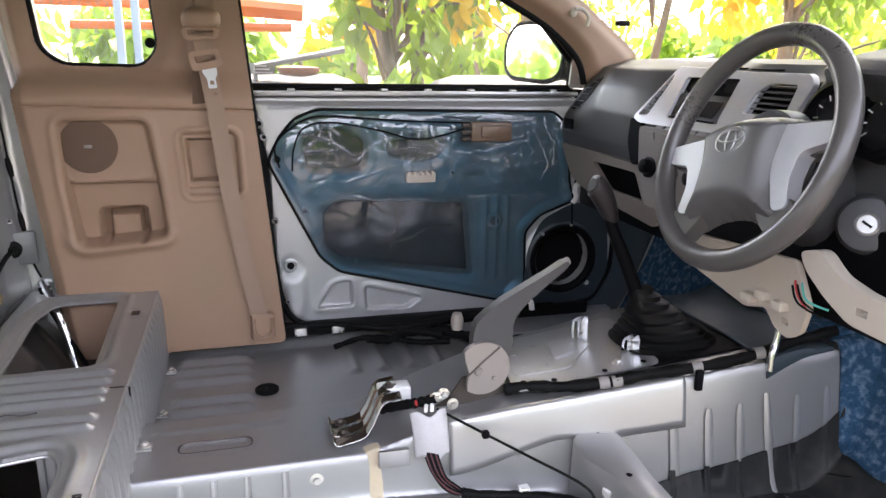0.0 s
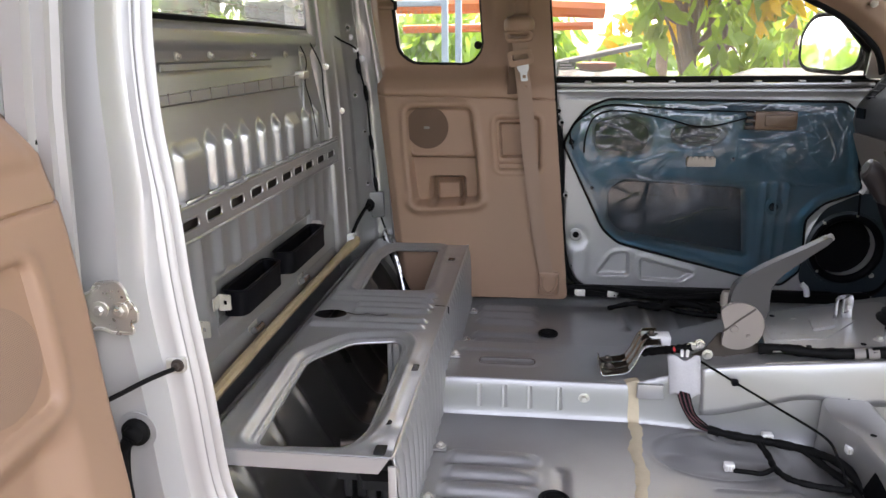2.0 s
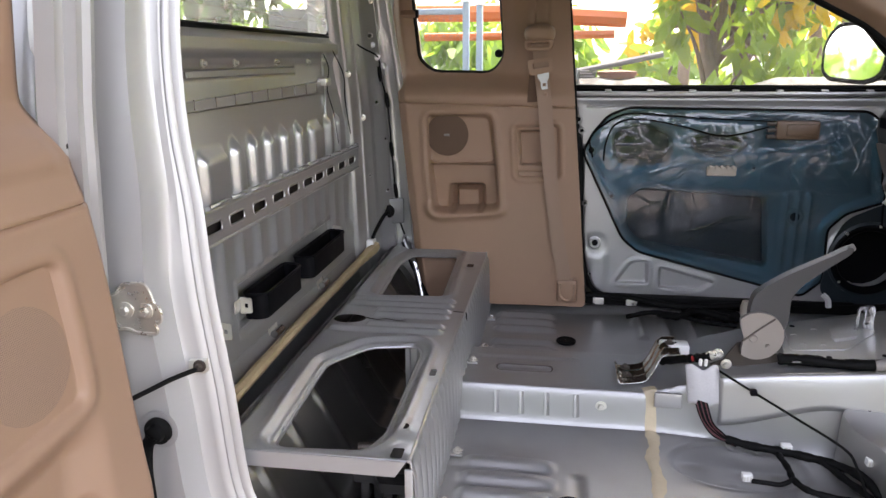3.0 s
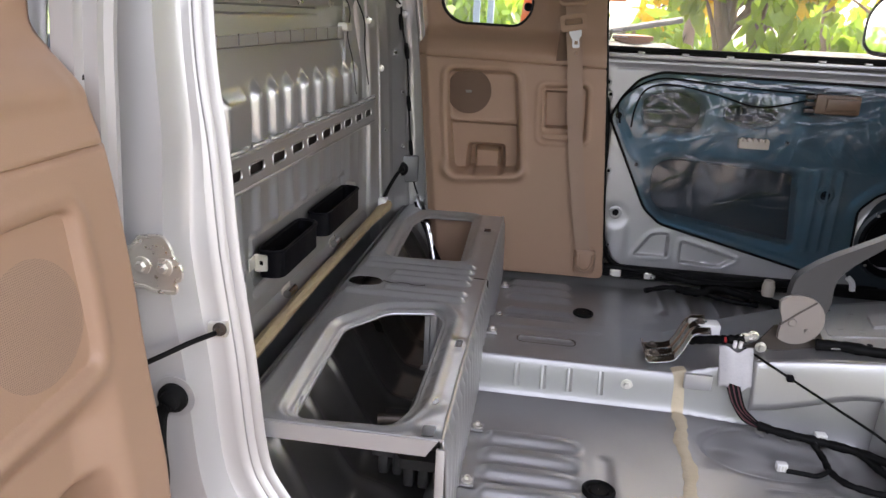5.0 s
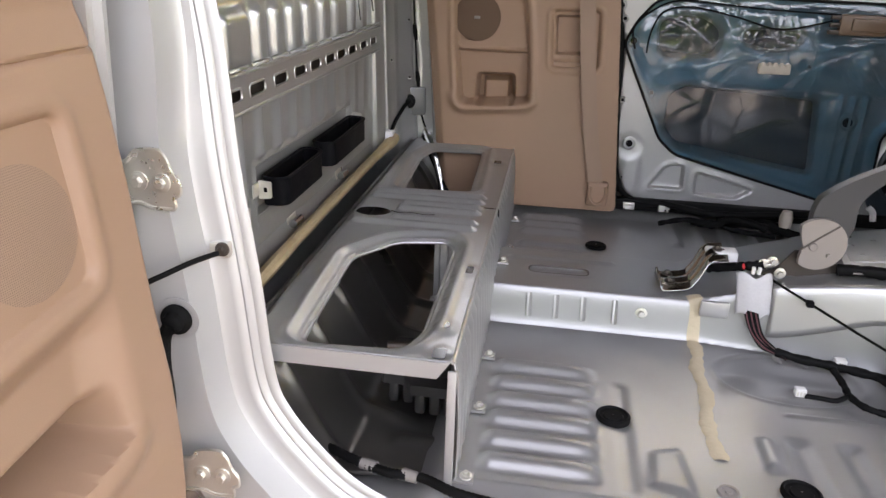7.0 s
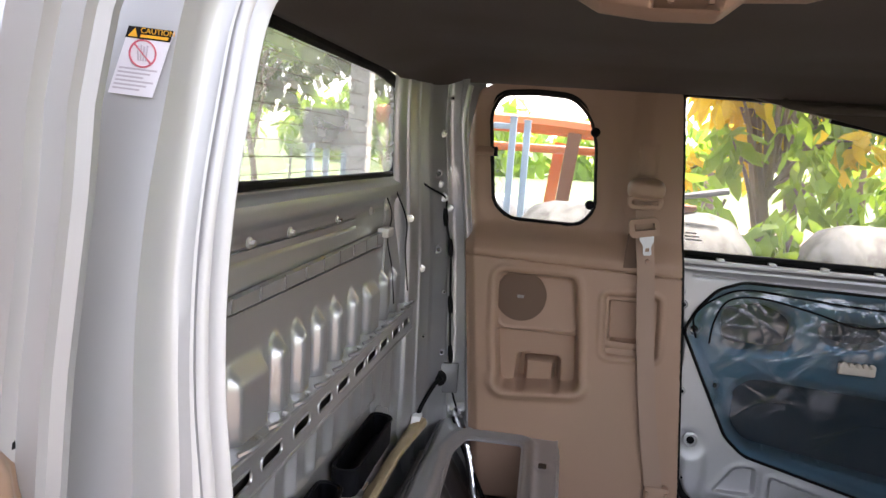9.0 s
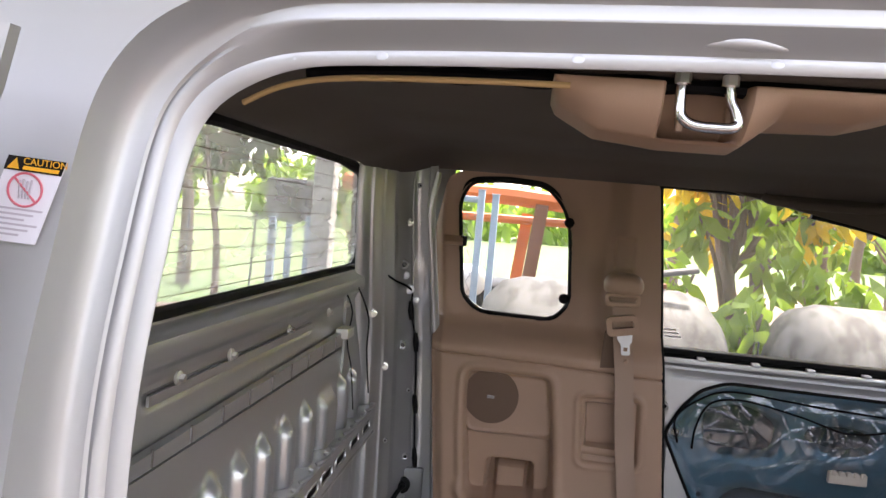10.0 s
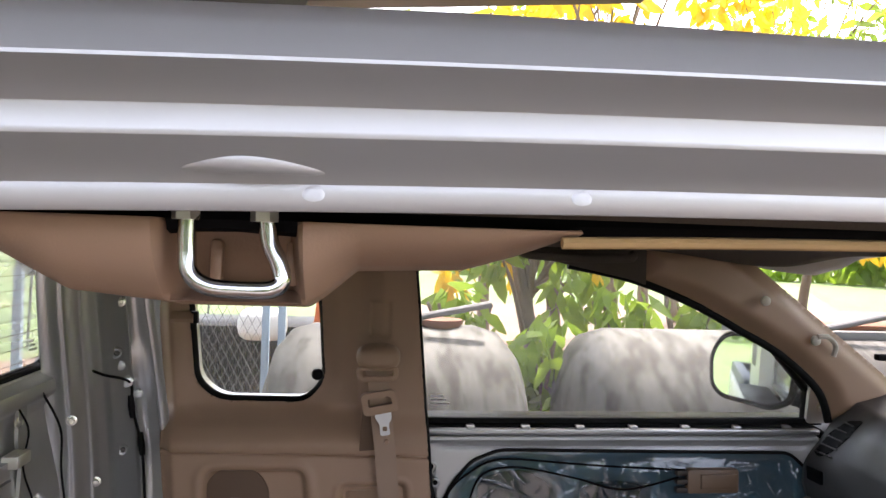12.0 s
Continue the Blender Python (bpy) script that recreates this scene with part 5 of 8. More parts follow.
for y, z, turn in ((-0.348, 0.338, 1), (0.318, 0.343, -1), (-0.452, 0.318, 1)):
    cl = thing("metal_bracket", "bright folded zinc bracket on the back wall", "bracket", (-0.722, y, z), "wall brackets")
    bm = bmesh.new()
    box(bm, -0.728, -0.724, y - 0.024 * (turn > 0), y + 0.004 + 0.020 * (turn < 0), z - 0.012, z + 0.014, 0.001)
    part("foot", bm, ZINC, cl)
    bm = bmesh.new()
    plate(bm, rounded([(-0.726, z - 0.020), (-0.699, z - 0.017), (-0.699, z + 0.016), (-0.726, z + 0.018)], 0.004), [rounded([(-0.716, z - 0.006), (-0.708, z - 0.006), (-0.708, z + 0.004), (-0.716, z + 0.004)], 0.003)], 0.002, lambda u, v, w: (u, y + 0.002 + w, v))
    part("tab", bm, ZINC, cl)
    settle(cl)


def cable(name, pts, r, label, category="cable", material=None, ribs=False, steps=8):
    """A single lead; ribs gives corrugated conduit."""
    bm = bmesh.new()
    line = curve(pts, steps)
    if ribs:
        fine = []
        for a, b in zip(line, line[1:]):
            k = max(2, int((b - a).length / 0.0035))
            fine += [a.lerp(b, i / k) for i in range(k)]
        n = len(fine)
        tube(bm, fine, lambda t: r * (1.0 + 0.14 * (round(t * (n - 1)) % 2)), 10)
    else:
        tube(bm, line, (lambda t: r * (1 + 0.10 * math.sin(t * 47) + 0.07 * math.sin(t * 113))) if r > 0.0065 else r, 10)
    ob = part(name, bm, material or RUBBER)
    return tagged(ob, label, category)


cable("wall_cable", [(-0.735, 0.508, 0.935), (-0.712, 0.525, 0.905), *[tuple(pillar_at(x, z) + TOWARDS * 0.007) for x, z in ((-0.682, 0.878), (-0.651, 0.850), (-0.648, 0.795), (-0.633, 0.71), (-0.628, 0.63), (-0.623, 0.545), (-0.617, 0.47), (-0.612, 0.403), (-0.600, 0.30), (-0.585, 0.25))]], 0.0028, "thin black aerial cable taped along the rear pillar")
for x, z in ((-0.649, 0.797), (-0.633, 0.712), (-0.623, 0.548), (-0.612, 0.405)):
    bm = bmesh.new()
    p = pillar_at(x, z) + TOWARDS * 0.008
    tube(bm, [p + Vector((-0.003, 0, 0.024)), p, p + Vector((0.003, 0, -0.024))], lambda t: 0.0055 + 0.002 * math.sin(math.pi * t), 10)
    tagged(part("tape_wrap", bm, RUBBER), "black tape wrapped round the pillar cable", "tape", "cable tapes")
cable("plug_lead", [(-0.632, 0.650, 0.335), (-0.642, 0.628, 0.325), (-0.662, 0.595, 0.285), (-0.673, 0.570, 0.25)], 0.006, "short black lead from the grommet to a white plug")
cable("tube_handle", [(-0.585, 0.70, 0.235), (-0.545, 0.62, 0.195), (-0.515, 0.585, 0.12), (-0.49, 0.55, 0.03)], 0.012, "bent bright metal brace tube inside the seat base", "tube", CHROME)

cable("seat_base_lead", [(-0.585, 0.67, 0.225), (-0.55, 0.62, 0.17), (-0.50, 0.57, 0.10), (-0.45, 0.52, 0.03), (-0.40, 0.46, -0.01)], 0.006, "black lead hanging inside the seat base")

# seat belt on the far access door
bt = thing("seat_belt", "tan seat belt hanging from its guide with a steel tongue", "seat belt", (-0.09, 0.60, 0.05))
line = curve([(-0.140, 0.604, 0.905), (-0.128, 0.600, 0.86), (-0.120, 0.598, 0.79), (-0.108, 0.598, 0.70), (-0.087, 0.598, 0.497), (-0.055, 0.602, 0.28), (-0.026, 0.606, 0.13), (-0.020, 0.606, 0.075)], 8)
verts, faces = [], []
for i, p in enumerate(line):
    w = 0.0225
    verts += [(p.x - w, p.y - 0.001, p.z), (p.x + w, p.y - 0.001, p.z), (p.x + w, p.y + 0.001, p.z), (p.x - w, p.y + 0.001, p.z)]
    if i:
        a = 4 * (i - 1)
        faces += [(a + j, a + (j + 1) % 4, a + 4 + (j + 1) % 4, a + 4 + j) for j in range(4)]
under(mesh_ob("webbing", verts, faces, BELT), bt)
bm = bmesh.new()
rings = []
for k in range(7):
    q = k / 6
    wx, top = 0.047 * math.cos(q * 1.35), 0.595 - 0.036 * math.sin(q * math.pi / 2) ** 0.7
    rings.append([bm.verts.new((-0.130 + wx * math.copysign(abs(math.cos(a)) ** 0.7, math.cos(a)), top, 0.917 + (0.030 - 0.020 * q) * math.copysign(abs(math.sin(a)) ** 0.8, math.sin(a)))) for a in [2 * math.pi * j / 28 for j in range(28)]])
for a, b in zip(rings, rings[1:]):
    for j in range(28):
        bm.faces.new((a[j], a[(j + 1) % 28], b[(j + 1) % 28], b[j]))
bm.faces.new(rings[-1])
g = part("guide_cover", bm, TAN, bt)
bm = bmesh.new()
plate(bm, rounded([(-0.178, 0.899), (-0.086, 0.900), (-0.089, 0.869), (-0.172, 0.865)], 0.016), [rounded([(-0.164, 0.890), (-0.100, 0.891), (-0.101, 0.880), (-0.163, 0.878)], 0.005)], 0.012, lambda u, v, w: (u, 0.570 + w, v))
mod = part("guide_loop", bm, TAN, g).modifiers.new("soft_edge", "BEVEL")
mod.width, mod.segments, mod.limit_method = 0.004, 3, "ANGLE"
bm = bmesh.new()
plate(bm, rounded([(-0.167, 0.838), (-0.094, 0.850), (-0.082, 0.806), (-0.157, 0.791)], 0.012), [rounded([(-0.152, 0.828), (-0.103, 0.836), (-0.098, 0.820), (-0.148, 0.811)], 0.004)], 0.016, lambda u, v, w: (u, 0.580 + w, v))
mod = part("tongue_cover", bm, TAN, bt).modifiers.new("soft_edge", "BEVEL")
mod.width, mod.segments, mod.limit_method = 0.005, 3, "ANGLE"
bm = bmesh.new()
plate(bm, rounded([(-0.135, 0.800), (-0.100, 0.804), (-0.098, 0.786), (-0.104, 0.776), (-0.100, 0.752), (-0.121, 0.750), (-0.124, 0.776), (-0.133, 0.786)], 0.005), [rounded([(-0.117, 0.770), (-0.117, 0.760), (-0.107, 0.760), (-0.107, 0.770)], 0.002)], 0.003, lambda u, v, w: (u, 0.586 + w, v))
part("tongue", bm, SILVERP, bt)
# trim opening is uncut; a dark plate stands for its shaded inside
bm = bmesh.new()
plate(bm, [(-0.160, 0.800), (-0.140, 0.800), (-0.128, 0.712), (-0.165, 0.709)], [], 0.003, lambda u, v, w: (u, 0.6175 + w, v))
part("belt_slot", bm, TANDARK, bt)
bm = bmesh.new()
box(bm, -0.050, 0.016, 0.600, 0.632, 0.052, 0.132, 0.010)
tube(bm, curve([(-0.042, 0.598, 0.118), (-0.040, 0.596, 0.080), (-0.018, 0.594, 0.062), (0.006, 0.596, 0.080), (0.008, 0.598, 0.118)], 6), 0.005, 8)
part("anchor_cover", bm, TAN, bt)
bm = bmesh.new()
lathe(bm, [(0.006, 0), (0.005, 0.004)], Matrix.Translation((-0.107, 0.596, 0.735)) @ Matrix.Rotation(radians(90), 4, "X"), 16)
part("stop_button", bm, TAN, bt)
settle(bt)

# grip handle and plastic rail covers near the roof rail
rc = thing("rail_cover", "tan plastic roof rail cover broken open round the striker", "cover", (-0.2, -0.61, 1.13))


def cover_shape(U, V):
    low = np.interp(U, (-0.348, -0.343, -0.312, -0.274, -0.262, -0.206, -0.197, -0.182, -0.126, -0.098, -0.080), (1.153, 1.143, 1.126, 1.122, 1.1205, 1.1205, 1.127, 1.140, 1.142, 1.150, 1.1565))
    notch = ss(-0.269, -0.263, U) * (1 - ss(-0.214, -0.205, U))
    v = np.minimum(V, 1.0)
    return U, -0.635 + 0.030 * v ** 2.2 + 0.11 * np.maximum(V - 1.0, 0) + 0.042 * notch * (1 - ss(0.90, 1.0, V)), 1.1585 - v * (1.1585 - low) - 0.01 * np.maximum(V - 1.0, 0)


for k in range(2):
    bm = bmesh.new()
    box(bm, -0.252 + 0.036 * k, -0.246 + 0.036 * k, -0.597, -0.590, 1.128, 1.150, 0.002)
    part("clip_rib", bm, TAN, rc)
sheet("cover", (-0.347, -0.081, 0.0018), (0.0, 1.35, 0.045), cover_shape, TAN, rc, thick=0.002)
settle(rc)
st = thing("striker", "chromed U-shaped door striker bolted under the roof rail", "striker", (-0.23, -0.62, 1.13))
bm = bmesh.new()
tube(bm, curve([(-0.2555, -0.628, 1.168), (-0.2555, -0.628, 1.146), (-0.2535, -0.629, 1.1345), (-0.245, -0.630, 1.129), (-0.230, -0.631, 1.128), (-0.219, -0.631, 1.1285), (-0.2145, -0.630, 1.1325), (-0.2165, -0.629, 1.141), (-0.2205, -0.628, 1.150), (-0.2225, -0.628, 1.168)], 6), 0.0040, 14)
part("loop", bm, CHROME, st)
for x in (-0.2555, -0.2225):
    bm = bmesh.new()
    lathe(bm, [(0.006, 0.0), (0.006, 0.007), (0.0045, 0.008)], Matrix.Translation((x, -0.632, 1.158)), 6)
    part("nut", bm, ZINC, st)
settle(st)
# shaded gap between the flange and the covers, drawn as a black tube
bm = bmesh.new()
tube(bm, curve([(-0.54, -0.612, 1.152), (-0.45, -0.612, 1.157), (-0.2, -0.618, 1.159), (0.3, -0.618, 1.165), (0.6, -0.618, 1.149)], 20), lambda t: 0.0065 + 0.0014 * math.sin(t * 90), 8)
tagged(part("gap_shade", bm, BLACK), "black ragged strip drawn for the shaded gap under the roof rail flange", "trim", kind="structure")
# edge trim of the headliner
EDGEM = mat("raw_liner_edge", (0.40, 0.25, 0.11), 0.85, 0, 0.2, 30, 200, 0.3)
bm = bmesh.new()
tube(bm, curve([(-0.585, -0.628, 1.123), (-0.55, -0.632, 1.138), (-0.50, -0.634, 1.146), (-0.40, -0.634, 1.150), (-0.335, -0.634, 1.151)], 8), 0.0024, 8)
tagged(part("edge_trim", bm, EDGEM), "raw orange-tan edge of the headliner", "trim", kind="structure")
bm = bmesh.new()
tube(bm, curve([(-0.09, -0.634, 1.153), (0.03, -0.634, 1.156), (0.3, -0.634, 1.158), (0.6, -0.634, 1.146)], 8), 0.0028, 8)
tagged(part("edge_trim", bm, EDGEM), "raw orange-tan edge of the headliner", "trim", kind="structure")
# grab handle on the far side of the headliner
gh = thing("grab_handle", "dark folded grab handle above the far door", "handle", (0.30, 0.56, 1.15))
bm = bmesh.new()
tube(bm, curve([(0.17, 0.60, 1.155), (0.19, 0.585, 1.145), (0.30, 0.58, 1.140), (0.41, 0.585, 1.143), (0.43, 0.60, 1.153)], 8), 0.010, 10)
part("grip", bm, LINER, gh)
settle(gh)

# hinges, check strap and grommet on the near pillar
def hinge(z, y, dx):
    bm = bmesh.new()
    lobes = [(-0.752, 0.019), (-0.711, 0.026), (-0.7014, 0.043), (-0.668, 0.0467), (-0.6585, 0.034), (-0.654, 0.015), (-0.6437, 0.002), (-0.6437, -0.016), (-0.654, -0.0205), (-0.651, -0.038), (-0.685, -0.038), (-0.699, -0.0305), (-0.725, -0.035), (-0.752, -0.030)]
    pr = rounded([(u + dx, z + 0.92 * v) for u, v in lobes], 0.008)
    plate(bm, pr, [], -0.005, lambda u, v, w: (u, y + w, v))
    tube(bm, [(u, y - 0.005, v) for u, v in pr], 0.003, 6, True)
    hg = part("hinge", bm, ZINC, AD_NEAR, "bare zinc-plated hinge plate with two bolts")
    hg.matrix_parent_inverse = Matrix.Translation(AD_NEAR.location).inverted()
    for x in (-0.699, -0.668):
        bolt("bolt", (x + dx, y - 0.005, z), (0, -1, 0), 0.0075, hg)
    return hg


hinge(0.489, -0.797, 0.010)
hinge(0.060, -0.822, 0.066)
cs = thing("check_strap", "black door check strap bolted to the pillar", "strap", (-0.616, -0.738, 0.375))
bm = bmesh.new()
tube(bm, curve([(-0.614, -0.743, 0.375), (-0.632, -0.790, 0.378), (-0.660, -0.818, 0.368), (-0.70, -0.842, 0.350), (-0.74, -0.865, 0.326)], 8), 0.006, 10, flat=0.6)
part("strap", bm, RUBBER, cs)
bm = bmesh.new()
box(bm, -0.632, -0.604, -0.745, -0.728, 0.366, 0.388, 0.003)
br = part("clevis", bm, ZINC, cs)
bolt("pin", (-0.612, -0.745, 0.380), (0, -1, 0), 0.006, br, STEEL)
settle(cs)
gr = thing("door_grommet", "black rubber door wiring grommet and corrugated boot", "grommet", (-0.67, -0.80, 0.28))
bm = bmesh.new()
plate(bm, [(-0.660 + 0.031 * math.cos(a), 0.294 + 0.031 * math.sin(a)) for a in [2 * math.pi * k / 28 for k in range(28)]], [], 0.0022, lambda u, v, w: (u, -0.7955 - w, v))
part("pad", bm, PAINT, gr)
bm = bmesh.new()
m = Matrix.Translation((-0.660, -0.799, 0.294)) @ Matrix.Rotation(radians(90), 4, "X")
lathe(bm, [(0.022, 0), (0.022, 0.005), (0.015, 0.009), (0.013, 0.018), (0.010, 0.020)], m, 28)
part("flange", bm, RUBBER, gr)
bm = bmesh.new()
line = curve([(-0.660, -0.82, 0.292), (-0.664, -0.830, 0.280), (-0.667, -0.833, 0.24), (-0.666, -0.833, 0.19), (-0.668, -0.836, 0.15)], 26)
tube(bm, line, lambda t: 0.0088 * (1 + 0.14 * (round(t * (len(line) - 1)) % 2)), 12)
part("boot", bm, RUBBER, gr)
settle(gr)
# warning sticker on the pillar
sk = thing("warning_sticker", "small white caution sticker with a black and yellow head", "sticker", (-0.72, -0.76, 1.02))
o = Vector((-0.697, -0.7345, 1.064))
e1, e2 = Vector((0.0185, 0.003, -0.001)), Vector((-0.016, -0.005, -0.056))


def st_quad(name, a0, a1, b0, b1, lift, material, label=""):
    vs = [o + e1 * 1.0 * a + e2 * b + Vector((0, -lift, 0)) for a, b in ((a0, b0), (a1, b0), (a1, b1), (a0, b1))]
    vs += [v + Vector((0, 0.0004, 0)) for v in vs]
    return under(mesh_ob(name, vs, [(0, 1, 2, 3), (7, 6, 5, 4), (0, 4, 5, 1), (1, 5, 6, 2), (2, 6, 7, 3), (3, 7, 4, 0)], material, False), sk, label)


st_quad("backing", 0, 2, 0, 1, 0.0, PAPER)
st_quad("header", 0, 2, 0, 0.17, 0.0008, FRIT)
bmt = bmesh.new()
tri = [o + e1 * a + e2 * b + Vector((0, -0.0016, 0)) for a, b in ((0.12, 0.15), (0.55, 0.15), (0.34, 0.02))]
bmt.faces.new([bmt.verts.new(v) for v in tri])
part("warning_triangle", bmt, YELLOW, sk)
fc = bpy.data.curves.new("caution_word", "FONT")
fc.body, fc.size, fc.extrude = "CAUTION", 0.0064, 0.0001
fo = new("caution_word", fc)
fo.data.materials.append(YELLOW)
ax = e1.normalized()
az = (-e2).normalized()
ay = ax.cross(az).normalized()
az = ay.cross(ax).normalized() * -1 if ay.cross(ax).dot(-e2) < 0 else ay.cross(ax).normalized()
rot = Matrix((ax, az, ax.cross(az))).transposed().to_4x4()
fo.matrix_world = Matrix.Translation(o + e1 * 0.62 + e2 * 0.085 + Vector((0, -0.0016, 0))) @ rot
dg = bpy.context.evaluated_depsgraph_get()
me = bpy.data.meshes.new_from_object(fo.evaluated_get(dg))
mw = fo.matrix_world.copy()
bpy.data.objects.remove(fo)
me.transform(mw)
under(new("caution_word", me), sk)
st_quad("word_bar", 0.66, 1.9, 0.105, 0.15, 0.0016, YELLOW)
bmt = bmesh.new()
c = o + e1 * 1.0 + e2 * 0.38 + Vector((0, -0.0012, 0))
tube(bmt, [c + ax * 0.011 * math.cos(a) + az * 0.011 * math.sin(a) for a in [2 * math.pi * k / 28 for k in range(28)]], 0.0008, 6, True)
tube(bmt, [c + ax * -0.0078 + az * 0.0078, c + ax * 0.0078 - az * 0.0078], 0.0008, 6)
part("ban_ring", bmt, REDPRINT, sk)
bmt = bmesh.new()
for k in range(4):
    tube(bmt, [c + ax * (0.002 * k - 0.003) - az * 0.006, c + ax * (0.0026 * k - 0.004) + az * (0.006 + 0.001 * (k % 2))], 0.0007, 6)
part("pictogram", bmt, PRINT, sk)
for k in range(6):
    st_quad("text_bar", 0.15, 1.85 - 0.25 * (k % 3), 0.60 + 0.06 * k, 0.625 + 0.06 * k, 0.0008, PRINT)
settle(sk)

# ---- floor hardware ----
for x, y, r in ((-0.019, 0.385, 0.030), (-0.020, -0.474, 0.031), (0.261, -0.628, 0.031)):
    pg = thing("floor_plug", "round black rubber plug pressed into the floor", "plug", (x, y, floor_at(x, y)), "floor plugs")
    bm = bmesh.new()
    lathe(bm, [(r, -0.003), (r, 0.004), (r * 0.86, 0.007), (r * 0.8, 0.003), (r * 0.62, 0.002), (r * 0.55, 0.005), (0.001, 0.005)], Matrix.Translation((x, y, floor_at(x, y) + 0.002)), 32, False)
    part("disc", bm, RUBBER, pg)
    settle(pg)
# sealer smear across the floor
verts, faces = [], []
line = curve([(0.165, -0.095, 0), (0.170, -0.135, 0), (0.172, -0.2, 0), (0.160, -0.27, 0), (0.163, -0.36, 0), (0.150, -0.44, 0), (0.148, -0.50, 0), (0.153, -0.565, 0)], 16)
for i, p in enumerate(line):
    w = 0.0135 + 0.0020 * math.sin(i * 0.31) + 0.0012 * math.sin(i * 0.83)
    for s in (-1, -0.5, 0.5, 1):
        x = p.x + s * w
        verts.append((x, p.y, floor_at(x, p.y) + (0.0035 if abs(s) < 1 else 0.0008)))
    if i:
        a = 4 * (i - 1)
        faces += [(a + j, a + j + 1, a + 5 + j, a + 4 + j) for j in range(3)]
tagged(mesh_ob("sealer_strip", verts, faces, MASTIC), "smeared tan seam sealer strip across the floor", "sealer")
# drain bolt near the sill
fbo = thing("floor_bolt", "recessed round floor bolt in grey sealer", "bolt", (0.148, -0.645, 0))
bm = bmesh.new()
z0 = floor_at(0.148, -0.645)
lathe(bm, [(0.018, 0), (0.016, 0.004), (0.012, 0.004), (0.012, 0.001), (0.006, 0.001), (0.005, 0.004)], Matrix.Translation((0.148, -0.645, z0)), 24)
part("ring", bm, GREYP, fbo)
settle(fbo)
fb = thing("tunnel_bolt", "welded nut on the tunnel side", "bolt", (0.056, -0.125, 0.047))
bolt("nut", (0.056, -0.128, 0.047), (0, -1, 0.1), 0.008, fb)
settle(fb)
# white painted step strip along the tunnel foot
for x in (-0.19, -0.13, -0.07, 0.0):
    bm = bmesh.new()
    tube(bm, [(x, -0.137, 0.02), (x, -0.130, 0.045), (x, -0.121, 0.070)], 0.010, 8, flat=0.5)
    tagged(part("tunnel_bead", bm, INNER), "pressed bead on the side of the floor tunnel", "bead", "tunnel beads", "structure")

# seat cross member on the near side
cm = thing("cross_member", "silver steel seat mounting cross member on the floor", "cross member", (0.58, -0.45, 0))
sec = [(-0.165, 0.592, 0.640, 0.114), (-0.185, 0.568, 0.652, 0.111), (-0.215, 0.554, 0.657, 0.108), (-0.265, 0.553, 0.657, 0.104), (-0.300, 0.566, 0.654, 0.102), (-0.335, 0.582, 0.651, 0.100), (-0.45, 0.588, 0.650, 0.097), (-0.70, 0.588, 0.650, 0.085)]
verts, faces = [], []
for y, xl, xr, top in sec:
    verts += [(xl - 0.006, y, -0.06), (xl - 0.001, y, top - 0.010), (xl + 0.002, y, top - 0.003), (xl + 0.008, y, top), (xr - 0.010, y, top), (xr - 0.003, y, top - 0.004), (xr, y, top - 0.012), (xr + 0.006, y, -0.06)]
n = 8
for i in range(len(sec) - 1):
    faces += [(i * n + j, i * n + j + 1, (i + 1) * n + j + 1, (i + 1) * n + j) for j in range(n - 1)]
faces += [tuple(range(n))[::-1]]
o2 = under(mesh_ob("pressing", verts, faces, INNER), cm)
mod = o2.modifiers.new("thickness", "SOLIDIFY")
mod.thickness = 0.002
for x, y, z, r in ((0.612, -0.195, 0.1115, 0.004), (0.606, -0.335, 0.1012, 0.006), (0.610, -0.47, 0.0968, 0.005), (0.632, -0.45, 0.0972, 0.003)):
    bm = bmesh.new()
    lathe(bm, [(r, -0.001), (r, 0.0012), (r * 0.5, 0.0012)], Matrix.Translation((x, y, z)), 16)
    part("hole", bm, BLACK, cm)
# shade in the channel's hollow, drawn as a black plate on its face
bm = bmesh.new()
plate(bm, rounded([(-0.345, 0.070), (-0.37, 0.005), (-0.52, -0.02), (-0.50, 0.040), (-0.42, 0.066)], 0.012), [], 0.003, lambda u, v, w: (0.5855 - w - 0.0006 * (0.07 - v) / 0.01, u, v))
part("side_opening", bm, BLACK, cm)
settle(cm)
# dark sound-deadening pad on the tunnel side and front well
def pad_shape(U, V):
    y = np.interp(U, TUN_X, TUN_R) - 0.018 - V
    return U, y - 0.004, floor_z(U, y) + 0.004 + 0.003 * np.sin(U * 40) * np.sin(V * 31)


BEADS = (0.775, 0.852, 0.925, 1.06, 1.13)


def pad_top(U):
    return np.interp(U, (0.62, 0.655, 0.68, 0.80, 1.24), (0.08, 0.030, 0.021, 0.018, 0.009))


pad = sheet("deadening_pad", (0.64, 1.24, 0.008), (0.0, 0.40, 0.005), pad_shape, DARKPAD, keep=lambda U, V: np.maximum(pad_top(U) - V, V - 0.38), thick=0.002)
tagged(pad, "dark worn bitumen pad on the front floor", "floor mat")


